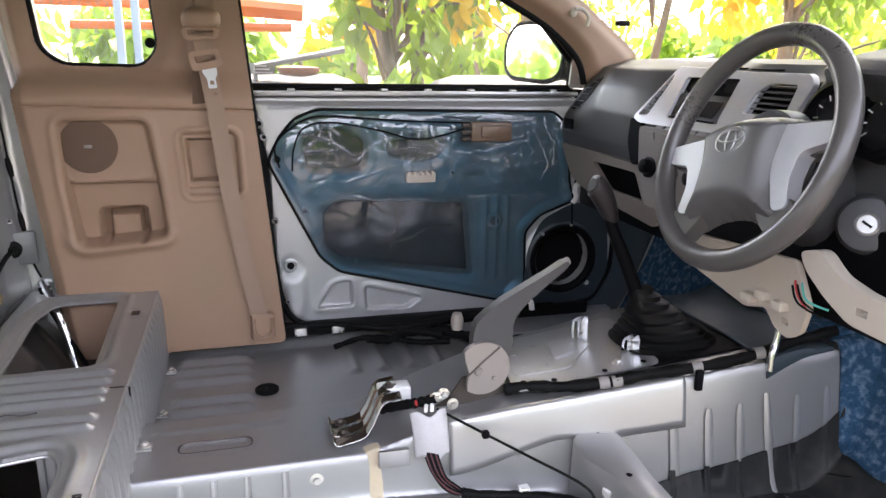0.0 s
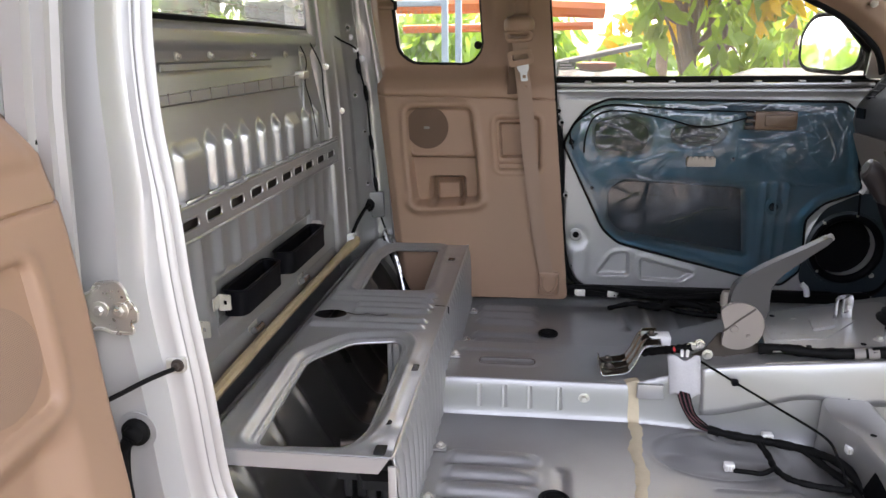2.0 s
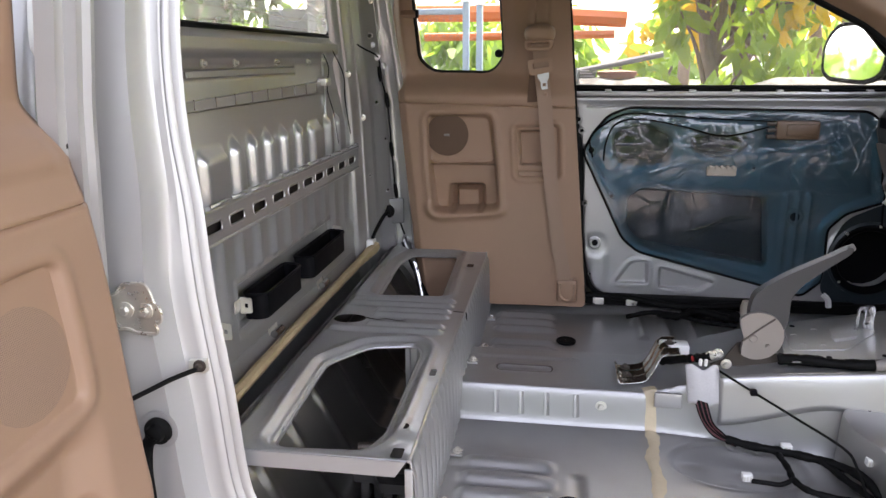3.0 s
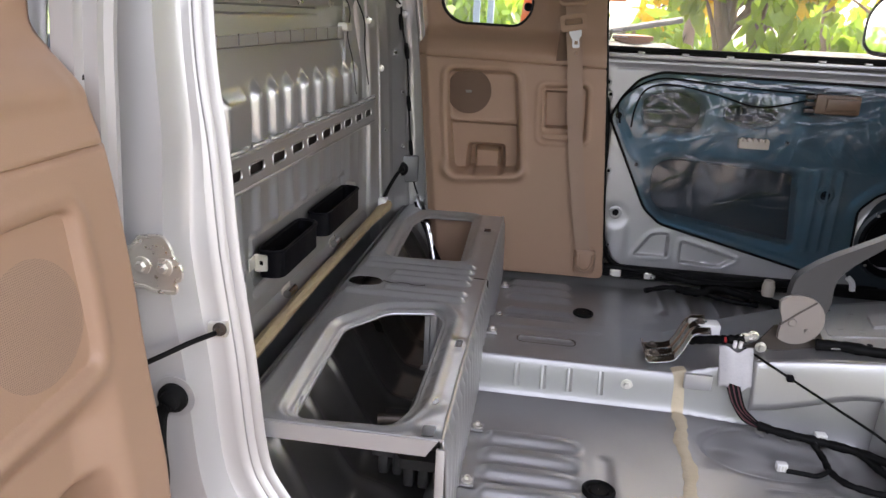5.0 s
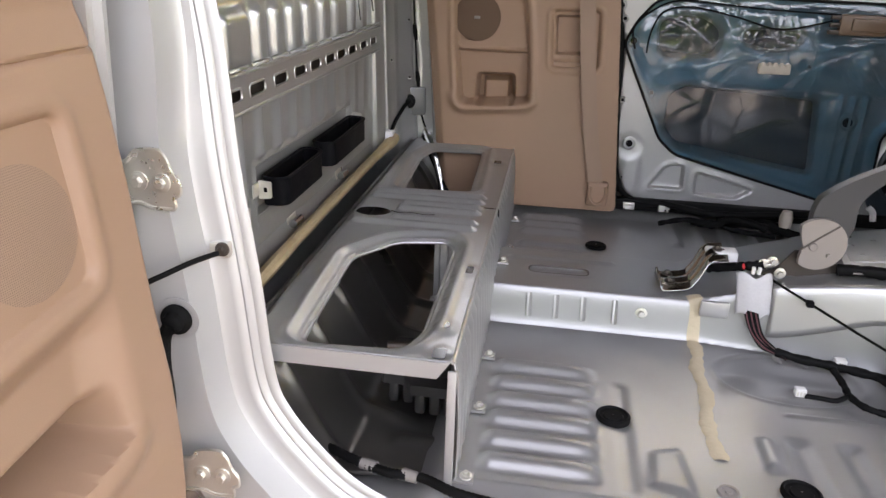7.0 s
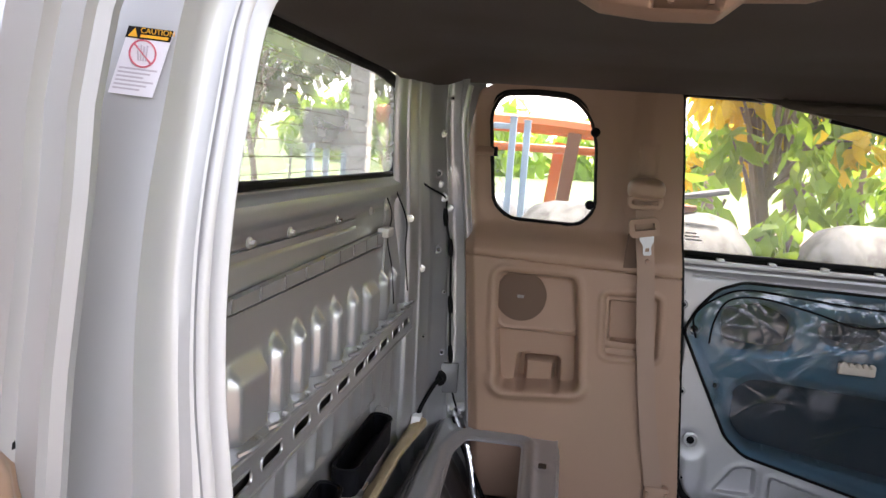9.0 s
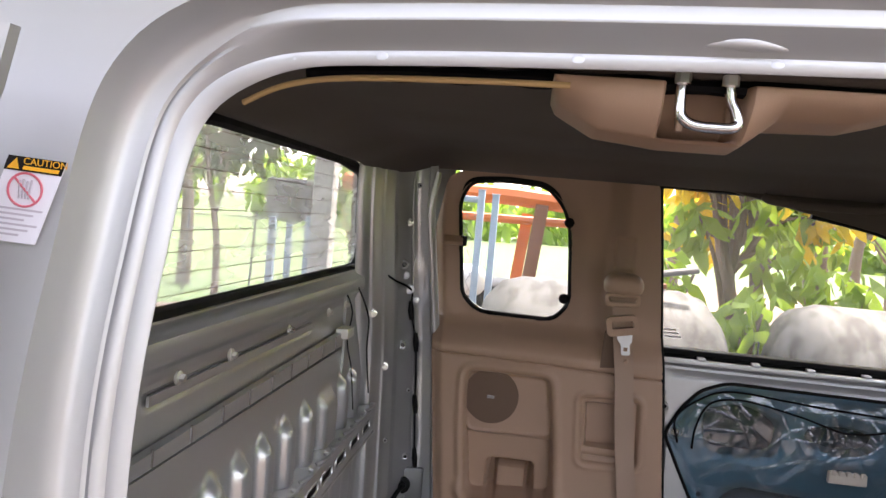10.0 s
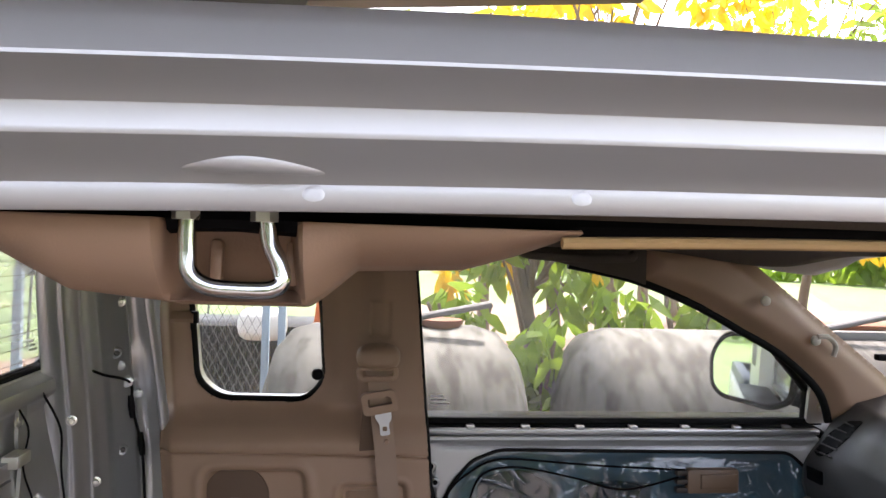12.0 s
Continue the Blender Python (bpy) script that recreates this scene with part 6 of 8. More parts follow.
def side_strip(x, q0, q1, half, lift, lean, n=12):
    """A soft pressed rib that follows the tunnel side downwards."""
    verts, faces = [], []
    prof = [(-1.0, 0.0), (-0.7, 0.35), (-0.3, 0.9), (0.3, 0.9), (0.7, 0.35), (1.0, 0.0)]
    for i in range(n + 1):
        q = q0 + (q1 - q0) * i / n
        w = half * min(1.0, 0.35 + 1.2 * math.sin(math.pi * (0.06 + 0.88 * i / n)))
        xx = x + lean * (q - q0)
        r0 = float(np.interp(xx, TUN_X, TUN_R))
        z = floor_at(xx, r0 - 0.018 - q)
        verts += [(xx + a * w, r0 - 0.018 - q - 0.003 - lift * b, z + 0.003 + 0.5 * lift * b) for a, b in prof]
    for i in range(n):
        faces += [(6 * i + j, 6 * i + j + 1, 6 * i + 7 + j, 6 * i + 6 + j) for j in range(5)]
    return verts, faces


for x in BEADS:
    tagged(mesh_ob("tunnel_bead", *side_strip(x, 0.000, 0.020, 0.010, 0.0014, 0.3), INNER), "pressed bead on the side of the floor tunnel", "bead", "tunnel beads", "structure")
    tagged(mesh_ob("pad_bead", *side_strip(x, 0.016, 0.085, 0.012, 0.004, 0.3), DARKPAD), "pressed bead under the bitumen pad", "bead", "pad beads", "structure")
tagged(mesh_ob("bare_tongue", *side_strip(0.985, -0.002, 0.050, 0.011, 0.004, 0.8), INNER), "bare silver tongue of the tunnel showing through the pad", "bead", "tunnel beads", "structure")
# blue carpet left at the toe boards
for y0, y1, n in ((0.22, 0.68, 0), (-0.62, -0.185, 1)):
    c = sheet("carpet_piece", (1.16 if n else 1.0, 1.39, 0.008), (y0, y1, 0.012), lambda U, V: (U, V, floor_z(U, V) + 0.014 + 0.006 * np.sin(U * 57 + V * 13) * np.sin(V * 49)), CARPET, thick=0.006)
    tagged(c, "worn blue carpet underlay on the toe board", "carpet", "carpet pieces")

# dark pad over the front of the tunnel and carpet beyond it
fp = sheet("tunnel_pad", (0.985, 1.15, 0.008), (-0.215, 0.215, 0.010), lambda U, V: (U, V, floor_z(U, V) + 0.008 + 0.004 * np.sin(U * 31) * np.sin(V * 23)), SLATE, thick=0.004)
tagged(fp, "blue-grey painted sheet over the front of the tunnel", "floor mat")
fc = sheet("carpet_piece", (1.14, 1.39, 0.008), (-0.195, 0.23, 0.010), lambda U, V: (U, V, floor_z(U, V) + 0.022 + 0.006 * np.sin(U * 57 + V * 13) * np.sin(V * 49)), CARPET, thick=0.006)
tagged(fc, "worn blue carpet underlay on the tunnel front", "carpet", "carpet pieces")

# bare seat-rail bracket on the tunnel
rb = thing("seat_bracket", "shiny stepped steel seat rail bracket on the tunnel", "bracket", (0.16, 0.0, 0.085))
prof = [(0.096, 0.104), (0.100, 0.094), (0.106, 0.092), (0.150, 0.092), (0.164, 0.096), (0.178, 0.115), (0.194, 0.150), (0.206, 0.160), (0.240, 0.158), (0.244, 0.150)]
verts, faces = [], []
ys = np.linspace(-0.095, 0.012, 28)
for yy in ys:
    lift = 0.009 * (0.5 + 0.5 * math.cos((yy + 0.0415) / 0.0365 * 2 * math.pi)) ** 2
    verts += [(u, yy + 0.35 * (u - 0.1), v + lift) for u, v in prof]
n = len(prof)
for i in range(len(ys) - 1):
    faces += [(i * n + j, i * n + j + 1, (i + 1) * n + j + 1, (i + 1) * n + j) for j in range(n - 1)]
o2 = under(mesh_ob("rail", verts, faces, CHROME), rb)
mod = o2.modifiers.new("thickness", "SOLIDIFY")
mod.thickness = 0.0025
for x, y, z in ((0.118, -0.060, 0.101), (0.118, -0.015, 0.101), (0.222, 0.0, 0.166)):
    bolt("bolt", (x, y, z), (0, 0, 1), 0.007, rb, STEEL)
settle(rb)

# pressed skirt that laps over the side of the tunnel
def skirt_shape(U, V):
    y = np.interp(U, TUN_X, TUN_R) + 0.008 - 0.030 * V
    return U, y - 0.004, floor_z(U, y) + 0.003


skirt = sheet("tunnel_skirt", (0.315, 0.80, 0.010), (0.0, 1.0, 0.08), skirt_shape, INNER, thick=0.0025)
tagged(skirt, "pressed silver skirt lapping over the tunnel side", "panel", kind="structure")
# pressed seams on the tunnel side
for x in (0.335, 0.385, 0.455):
    tagged(mesh_ob("tunnel_seam", *side_strip(x, 0.018, 0.045, 0.007, 0.004, 0.15), INNER), "pressed seam on the side of the floor tunnel", "bead", "tunnel seams", "structure")
# punched bracket plate on the tunnel top
tp = thing("tunnel_bracket", "pale punched steel bracket plate on the tunnel top", "bracket", (0.59, 0.01, 0.18))
bm = bmesh.new()
plate(bm, rounded([(0.485, -0.06), (0.60, -0.075), (0.70, 0.02), (0.675, 0.10), (0.505, 0.065)], 0.012), [rounded([(x - 0.006, y - 0.006), (x + 0.006, y - 0.006), (x + 0.006, y + 0.006), (x - 0.006, y + 0.006)], 0.004) for x, y in ((0.515, 0.03), (0.52, -0.03), (0.57, 0.055), (0.56, -0.045))], 0.004, lambda u, v, w: (u, v, float(np.interp(u, TUN_X, TUN_Z)) + 0.014 + w))
part("plate", bm, INNER, tp)
bm = bmesh.new()
plate(bm, rounded([(0.585, -0.03), (0.64, -0.02), (0.66, 0.05), (0.60, 0.045)], 0.012), [], 0.007, lambda u, v, w: (u, v, float(np.interp(u, TUN_X, TUN_Z)) + 0.018 + w))
part("raised_pad", bm, PAINT, tp)
for x, y in ((0.50, -0.045), (0.52, 0.055), (0.66, 0.08), (0.61, -0.055)):
    bm = bmesh.new()
    lathe(bm, [(0.010, -0.012), (0.010, 0.016)], Matrix.Translation((x, y, float(np.interp(x, TUN_X, TUN_Z)))), 12)
    part("spacer", bm, STEEL, tp)
settle(tp)

# hand brake
hb = thing("hand_brake", "grey hand brake lever raised on a bare steel quadrant", "hand brake", (0.38, -0.09, 0.16))
bm = bmesh.new()
Q = [(0.395 + 0.056 * math.cos(radians(a)), 0.235 + 0.056 * math.sin(radians(a))) for a in range(-125, 140, 9)] + [(0.357, 0.255), (0.366, 0.228), (0.362, 0.205)]
QUADM = mat("brown_grey_plate", (0.30, 0.27, 0.25), 0.42, 0.55, 0.08, 8, 300, 0.05)
plate(bm, Q, [], 0.012, lambda u, v, w: (u, -0.108 + w, v))
cv = part("side_cover", bm, QUADM, hb, "round brown-grey side plate with a pressed groove")
bm = bmesh.new()
tube(bm, [(0.362, -0.1085, 0.222), (0.395, -0.1085, 0.252), (0.428, -0.1085, 0.279)], 0.0022, 6)
part("groove", bm, STEEL, cv)
for x, z, r in ((0.385, 0.230, 0.009), (0.418, 0.213, 0.005)):
    bm = bmesh.new()
    lathe(bm, [(r, 0), (r, 0.003), (r * 0.8, 0.005)], Matrix.Translation((x, -0.108, z)) @ Matrix.Rotation(radians(90), 4, "X"), 20)
    part("rivet", bm, QUADM, cv)
bm = bmesh.new()
LV = curve([(0.376, 0.275, 0), (0.381, 0.322, 0), (0.402, 0.346, 0), (0.440, 0.373, 0), (0.485, 0.398, 0), (0.530, 0.422, 0), (0.569, 0.444, 0), (0.573, 0.432, 0), (0.538, 0.403, 0), (0.503, 0.374, 0), (0.474, 0.345, 0), (0.461, 0.315, 0), (0.459, 0.26, 0), (0.43, 0.22, 0), (0.39, 0.22, 0)], 4, True)
plate(bm, [(p.x, p.y) for p in LV], [], 0.026, lambda u, v, w: (u, -0.095 + w, v))
lev = part("lever", bm, DASH, hb, "grey plastic lever grip")
mod = lev.modifiers.new("soft_edge", "BEVEL")
mod.width, mod.segments, mod.limit_method = 0.009, 4, "ANGLE"
bm = bmesh.new()
lathe(bm, [(0.0085, 0), (0.0085, 0.012), (0.006, 0.014)], Matrix.Translation((0.568, -0.082, 0.438)) @ Vector((0.9, 0, 0.42)).to_track_quat("Z", "Y").to_matrix().to_4x4(), 16)
part("button", bm, GREYP, hb)
bm = bmesh.new()
plate(bm, rounded([(0.30, 0.150), (0.33, 0.165), (0.36, 0.21), (0.40, 0.21), (0.45, 0.185), (0.47, 0.165), (0.47, 0.150)], 0.006), [], 0.004, lambda u, v, w: (u, -0.084 + w, v))
part("bracket", bm, STEEL, hb)
for x, z in ((0.298, 0.178), (0.315, 0.185), (0.335, 0.160)):
    bolt("bolt", (x, -0.098, z), (0, -1, 0), 0.007, hb)
settle(hb)
cable("brake_cable", [(0.300, -0.10, 0.178), (0.27, -0.085, 0.165), (0.24, -0.06, 0.150), (0.20, -0.03, 0.13)], 0.010, "black hand brake cable end in a rubber sleeve")
rs = bmesh.new()
tube(rs, [(0.262, -0.084, 0.163), (0.285, -0.094, 0.172)], 0.007, 10)
tagged(part("cable_sleeve", rs, RED), "red sleeve on the hand brake cable", "sleeve")
tagged(part("cable_fitting", tube(bmesh.new(), [(0.283, -0.094, 0.172), (0.312, -0.104, 0.180)], 0.006, 10), ZINC), "bright threaded cable fitting", "fitting")
bm = bmesh.new()
box(bm, 0.20, 0.27, -0.01, 0.03, 0.125, 0.165, 0.006, None)
tagged(part("white_clip", bm, WHITEP), "white plastic cable guide on the tunnel", "clip")
cable("pull_cable", [(x, y, max(z, floor_at(x, y) + 0.009)) for x, y, z in ((0.300, -0.107, 0.157), (0.320, -0.127, 0.151), (0.377, -0.184, 0.133), (0.445, -0.251, 0.112), (0.518, -0.324, 0.088), (0.538, -0.350, 0.060), (0.545, -0.40, 0.02))], 0.0028, "thin black release cable running down the tunnel")
bm = bmesh.new()
box(bm, 0.370, 0.384, -0.192, -0.177, 0.126, 0.140, 0.003)
tagged(part("cable_tie", bm, BLACK), "black plastic tie on the release cable", "clip")

# white tape pads over the harness where it crosses the tunnel
tp = thing("tape_pad", "white foam tape wrapped round the wiring on the tunnel", "tape", (0.27, -0.14, 0.08))
ob = sheet("pad", (0.0, 1.0, 0.05), (0.0, 1.0, 0.05), lambda U, V: (0.240 + 0.070 * U + 0.008 * V, -0.125 - 0.022 * V - 0.010 * np.sin(math.pi * U), 0.163 - 0.085 * V ** 1.3 + 0.006 * np.sin(U * 9)), mat("clear_foam_tape", (0.42, 0.41, 0.41), 0.35, 0, 0.15, 25, 200, 0.3), tp, thick=0.006)
bm = bmesh.new()
box(bm, 0.175, 0.235, -0.145, -0.135, 0.062, 0.098, 0.003)
part("tab", bm, INNER, tp)
bm = bmesh.new()
tube(bm, [(0.272, -0.126, 0.165), (0.272, -0.128, 0.180)], 0.004, 8)
tube(bm, [(0.284, -0.126, 0.165), (0.284, -0.128, 0.180)], 0.004, 8)
part("prong", bm, WHITEP, tp)
settle(tp)
# wiring harness over the near floor
for k in range(9):
    a = 0.0028 * k
    cable("wire", [(0.262 + 0.003 * k, -0.150 - 0.002 * k, 0.092), (0.275 + a, -0.172 - 0.002 * k, 0.055), (0.300 + a, -0.195, 0.026 + 0.003 * (k % 3)), (0.34, -0.212 - 0.002 * k, 0.022)], 0.0019, "loose thin harness wire in dark red insulation" if k % 3 == 1 else "loose thin harness wire in black insulation", "wire", mat("wire_red", (0.09, 0.02, 0.025), 0.4) if k == 1 else (RUBBER if k % 3 != 1 else bpy.data.materials["wire_red"]))
cable("harness", [(0.325, -0.205, 0.026), (0.37, -0.222, 0.024), (0.42, -0.235, 0.024), (0.47, -0.255, 0.026), (0.515, -0.285, 0.03), (0.56, -0.335, 0.03), (0.60, -0.41, -0.01), (0.64, -0.5, -0.03)], 0.0095, "thick taped black wiring harness on the floor", "wiring harness")
cable("harness", [(0.50, -0.275, 0.03), (0.53, -0.32, 0.018), (0.555, -0.38, 0.015), (0.56, -0.46, 0.012), (0.545, -0.53, 0.014), (0.53, -0.60, 0.013)], 0.0075, "thick taped black wiring harness on the floor", "wiring harness")
cable("harness_branch", [(0.415, -0.270, 0.035), (0.428, -0.30, 0.020), (0.430, -0.335, 0.015), (0.45, -0.37, 0.014), (0.50, -0.39, 0.014), (0.55, -0.40, 0.016)], 0.0066, "black taped harness branch curled on the floor", "wiring harness")
cable("harness_branch", [(0.428, -0.335, 0.016), (0.40, -0.352, 0.013), (0.375, -0.350, 0.013), (0.345, -0.345, 0.012)], 0.005, "thin black harness branch ending in a white plug", "wiring harness")
for x, y, z, s in ((0.338, -0.338, 0.016, 0.010), (0.442, -0.232, 0.030, 0.011), (0.575, -0.32, 0.06, 0.010)):
    pl = thing("connector", "small white plastic wiring connector", "connector", (x, y, z - s), "connectors")
    bm = bmesh.new()
    box(bm, x - s, x + s, y - s * 0.8, y + s * 0.8, z - s * 0.8, z + s * 0.8, 0.002)
    body = part("shell", bm, WHITEP, pl)
    bm = bmesh.new()
    for k in range(3):
        box(bm, x - s * 0.8 + k * s * 0.6, x - s * 0.5 + k * s * 0.6, y - s, y - s * 0.7, z - s * 0.5, z + s * 0.5)
    part("pins", bm, ZINC, body)
    settle(pl)
# leads along the sill
cable("sill_conduit", [(-0.10, -0.742, -0.006), (0.0, -0.744, -0.008), (0.15, -0.745, -0.010), (0.4, -0.742, -0.010), (0.7, -0.74, -0.012)], 0.0062, "black corrugated wiring conduit along the sill", "conduit", None, True)
cable("sill_conduit", [(-0.62, -0.60, 0.01), (-0.556, -0.632, 0.0), (-0.512, -0.651, 0.0), (-0.446, -0.681, 0.0), (-0.385, -0.701, 0.0), (-0.331, -0.703, 0.0), (-0.272, -0.728, 0.0), (-0.20, -0.738, -0.003)], 0.0075, "black corrugated wiring conduit under the seat base", "conduit", None, True)
for x, y in ((-0.420, -0.690), (-0.350, -0.702)):
    bm = bmesh.new()
    tube(bm, [(x - 0.013, y + 0.004, 0.0), (x + 0.013, y - 0.003, 0.0)], 0.0095, 12)
    tagged(part("tape_band", bm, GREYP), "grey tape band round the conduit", "tape", "conduit tapes")
sc = thing("sill_clip", "clear plastic cable clip on the sill", "clip", (-0.15, -0.725, -0.01))
bm = bmesh.new()
box(bm, -0.172, -0.140, -0.752, -0.728, -0.016, 0.006, 0.003)
part("saddle", bm, SILVERP, sc)
bm = bmesh.new()
tube(bm, [(-0.205, -0.739, -0.004), (-0.10, -0.742, -0.006)], 0.0058, 10)
part("sleeve", bm, GREYP, sc)
settle(sc)
sbk = thing("sill_switch", "black door switch block hooked on the sill flange", "switch", (-0.14, -0.77, -0.06))
bm = bmesh.new()
box(bm, -0.158, -0.112, -0.790, -0.752, -0.085, -0.030, 0.005)
b2 = part("block", bm, BLACK, sbk)
bm = bmesh.new()
box(bm, -0.148, -0.128, -0.796, -0.789, -0.060, -0.040, 0.003)
part("plunger", bm, GREYP, b2)
settle(sbk)
bm = bmesh.new()
box(bm, -0.268, -0.248, -0.796, -0.7935, -0.098, -0.092)
tagged(part("sill_slot", bm, BLACK), "small dark drain slot in the sill", "slot")
# black strip added over the far sill to darken it
bm = bmesh.new()
box(bm, -0.27, 1.02, 0.662, 0.700, 0.030, 0.066, 0.006)
tagged(part("sill_dark_strip", bm, RUBBER), "black strip added along the far sill to darken it", "seal")
# clips and plugs along the far sill
for x in (-0.18, -0.04, 0.09, 0.20):
    bm = bmesh.new()
    box(bm, x - 0.018, x + 0.018, 0.650, 0.672, 0.035, 0.058, 0.003)
    tagged(part("sill_clip", bm, ZINC), "bright spring clip along the far sill", "clip", "sill clips")
cable("far_harness", [(-0.26, 0.668, 0.055), (0.0, 0.672, 0.06), (0.2, 0.66, 0.06), (0.32, 0.63, 0.05), (0.45, 0.62, 0.055), (0.62, 0.66, 0.06), (0.9, 0.68, 0.06)], 0.011, "black taped harness along the far sill", "wiring harness")
cable("far_harness", [(0.28, 0.60, 0.03), (0.34, 0.57, 0.035), (0.40, 0.60, 0.045), (0.50, 0.585, 0.03)], 0.012, "loose black harness bundle on the far floor", "wiring harness")
cable("far_harness", [(0.36, 0.615, 0.03), (0.50, 0.628, 0.03), (0.66, 0.622, -0.02), (0.80, 0.63, -0.03), (0.98, 0.62, -0.03)], 0.016, "thick black taped loom on the far floor", "wiring harness")
cable("far_harness", [(0.18, 0.585, 0.02), (0.26, 0.61, 0.03), (0.34, 0.595, 0.03), (0.42, 0.57, 0.02), (0.52, 0.56, 0.015)], 0.008, "loose black harness bundle on the far floor", "wiring harness")
bm = bmesh.new()
lathe(bm, [(0.018, 0), (0.02, 0.03), (0.014, 0.05)], Matrix.Translation((0.56, 0.62, 0.03)), 16)
tagged(part("foam_plug", bm, BEIGE), "crumpled yellowish foam plug on the far floor", "plug")
bm = bmesh.new()
tube(bm, curve([(0.80, 0.66, 0.10), (0.815, 0.655, 0.085), (0.82, 0.655, 0.06)], 5), 0.009, 8)
tagged(part("sill_hook", bm, WHITEP), "small white plastic hook by the far sill", "hook")

# ---- tunnel top and gear lever ----
tpn = thing("tunnel_plate", "bolted silver steel cover plate on the tunnel", "plate", (0.62, 0.0, 0.2))
bm = bmesh.new()
pr = rounded([(0.46, -0.12), (0.78, -0.14), (0.80, 0.13), (0.50, 0.12)], 0.02)
plate(bm, pr, [], 0.003, lambda u, v, w: (u, v, 0.168 + (u - 0.45) * 0.13 + w + 0.010))
part("plate", bm, INNER, tpn)
for x, y in ((0.49, -0.09), (0.55, -0.11), (0.66, -0.12), (0.75, -0.12), (0.53, 0.09)):
    bm = bmesh.new()
    lathe(bm, [(0.006, 0), (0.006, 0.002)], Matrix.Translation((x, y, 0.168 + (x - 0.45) * 0.13 + 0.013)), 14)
    part("hole", bm, BLACK, tpn)
bolt("bolt", (0.70, -0.10, 0.212), (0, 0, 1), 0.007, tpn)
settle(tpn)
for x, y, z, h, w, yaw in ((0.665, 0.03, 0.205, 0.062, 0.022, 0.3), (0.735, -0.075, 0.212, 0.045, 0.024, 0.2)):
    cb = thing("console_bracket", "bright zinc console bracket on the tunnel", "bracket", (x, y, z), "console brackets")
    m = Matrix.Translation((x, y, z)) @ Matrix.Rotation(yaw, 4, "Z")
    bm = bmesh.new()
    tube(bm, [m @ Vector(p) for p in curve([(-0.012, 0, -0.004), (-0.012, 0, h - 0.008), (-0.006, 0, h), (0.012, 0, h), (0.017, 0, h - 0.006), (0.018, 0, 0.01), (0.035, 0, -0.002)], 4)], w * 0.55, 4, flat=0.18)
    part("strap", bm, CHROME, cb)
    settle(cb)
cable("tunnel_harness", [(0.445, -0.10, 0.180), (0.50, -0.115, 0.188), (0.56, -0.135, 0.190), (0.64, -0.165, 0.205), (0.72, -0.178, 0.219), (0.83, -0.190, 0.229), (0.95, -0.195, 0.243), (1.05, -0.19, 0.262), (1.16, -0.20, 0.285)], 0.012, "black wiring harness with grey tape along the tunnel edge", "wiring harness")
for x, y, z in ((0.635, -0.163, 0.204), (0.66, -0.170, 0.208), (0.83, -0.190, 0.229), (0.975, -0.194, 0.248)):
    bm = bmesh.new()
    tube(bm, [(x - 0.010, y + 0.002, z - 0.0015), (x + 0.010, y - 0.002, z + 0.0015)], 0.0132, 12)
    tagged(part("tape_band", bm, GREYP), "grey tape band round the tunnel harness", "tape", "harness tapes")
bm = bmesh.new()
box(bm, 0.820, 0.836, -0.212, -0.200, 0.185, 0.230, 0.003)
tagged(part("harness_clip", bm, BLACK), "black plastic harness clip on the tunnel side", "clip")

gl = thing("gear_lever", "black gear lever with ribbed rubber boot and grey knob", "gear lever", (0.87, -0.02, 0.22))
bm = bmesh.new()
rings = []
for k in range(9):
    t = k / 8
    z = 0.205 + 0.135 * t
    w = 0.118 * (1 - t) ** 1.35 + 0.027
    cx = 0.875 - 0.085 * t
    for s, rr in ((0, 1.0), (0.25, 1.0), (0.5, 0.86), (0.75, 0.86)):
        rings.append((cx, z + s * 0.015, w * (rr if t < 0.55 else 0.97 + 0.03 * rr)))
loops = []
for cx, z, w in rings:
    loops.append([bm.verts.new((cx + w * (abs(math.cos(a)) ** 0.7) * math.copysign(1, math.cos(a)), -0.02 + 0.78 * w * (abs(math.sin(a)) ** 0.7) * math.copysign(1, math.sin(a)), z)) for a in [2 * math.pi * j / 28 for j in range(28)]])
for a, b in zip(loops, loops[1:]):
    for j in range(28):
        bm.faces.new((a[j], a[(j + 1) % 28], b[(j + 1) % 28], b[j]))
bm.faces.new(loops[-1])
part("boot", bm, mat("boot_rubber", (0.006, 0.006, 0.006), 0.45, 0, 0.2, 10, 200, 0.05, spec=0.16), gl, "ribbed black rubber boot")
bm = bmesh.new()
tube(bm, curve([(0.785, -0.02, 0.325), (0.768, -0.02, 0.365), (0.736, -0.02, 0.432), (0.708, -0.02, 0.490), (0.690, -0.02, 0.535)], 8), lambda t: 0.017 - 0.005 * t, 12)
part("stick", bm, BLACK, gl)
bm = bmesh.new()
tube(bm, curve([(0.706, -0.02, 0.505), (0.694, -0.02, 0.532), (0.678, -0.02, 0.562), (0.664, -0.02, 0.580), (0.652, -0.02, 0.586)], 6), lambda t: 0.013 + 0.012 * math.sin(math.pi * min(1, t * 0.78)) - 0.006 * (t > 0.95), 14)
part("knob", bm, mat("knob_leather", (0.022, 0.018, 0.017), 0.36, 0, 0.1, 8, 300, 0.1, spec=0.35), gl)
bm = bmesh.new()
plate(bm, rounded([(0.755, -0.13), (1.02, -0.13), (1.02, 0.10), (0.755, 0.10)], 0.03), [], 0.006, lambda u, v, w: (u, v, 0.214 + (u - 0.83) * 0.09 + w))
part("boot_flange", bm, RUBBER, gl)
settle(gl)
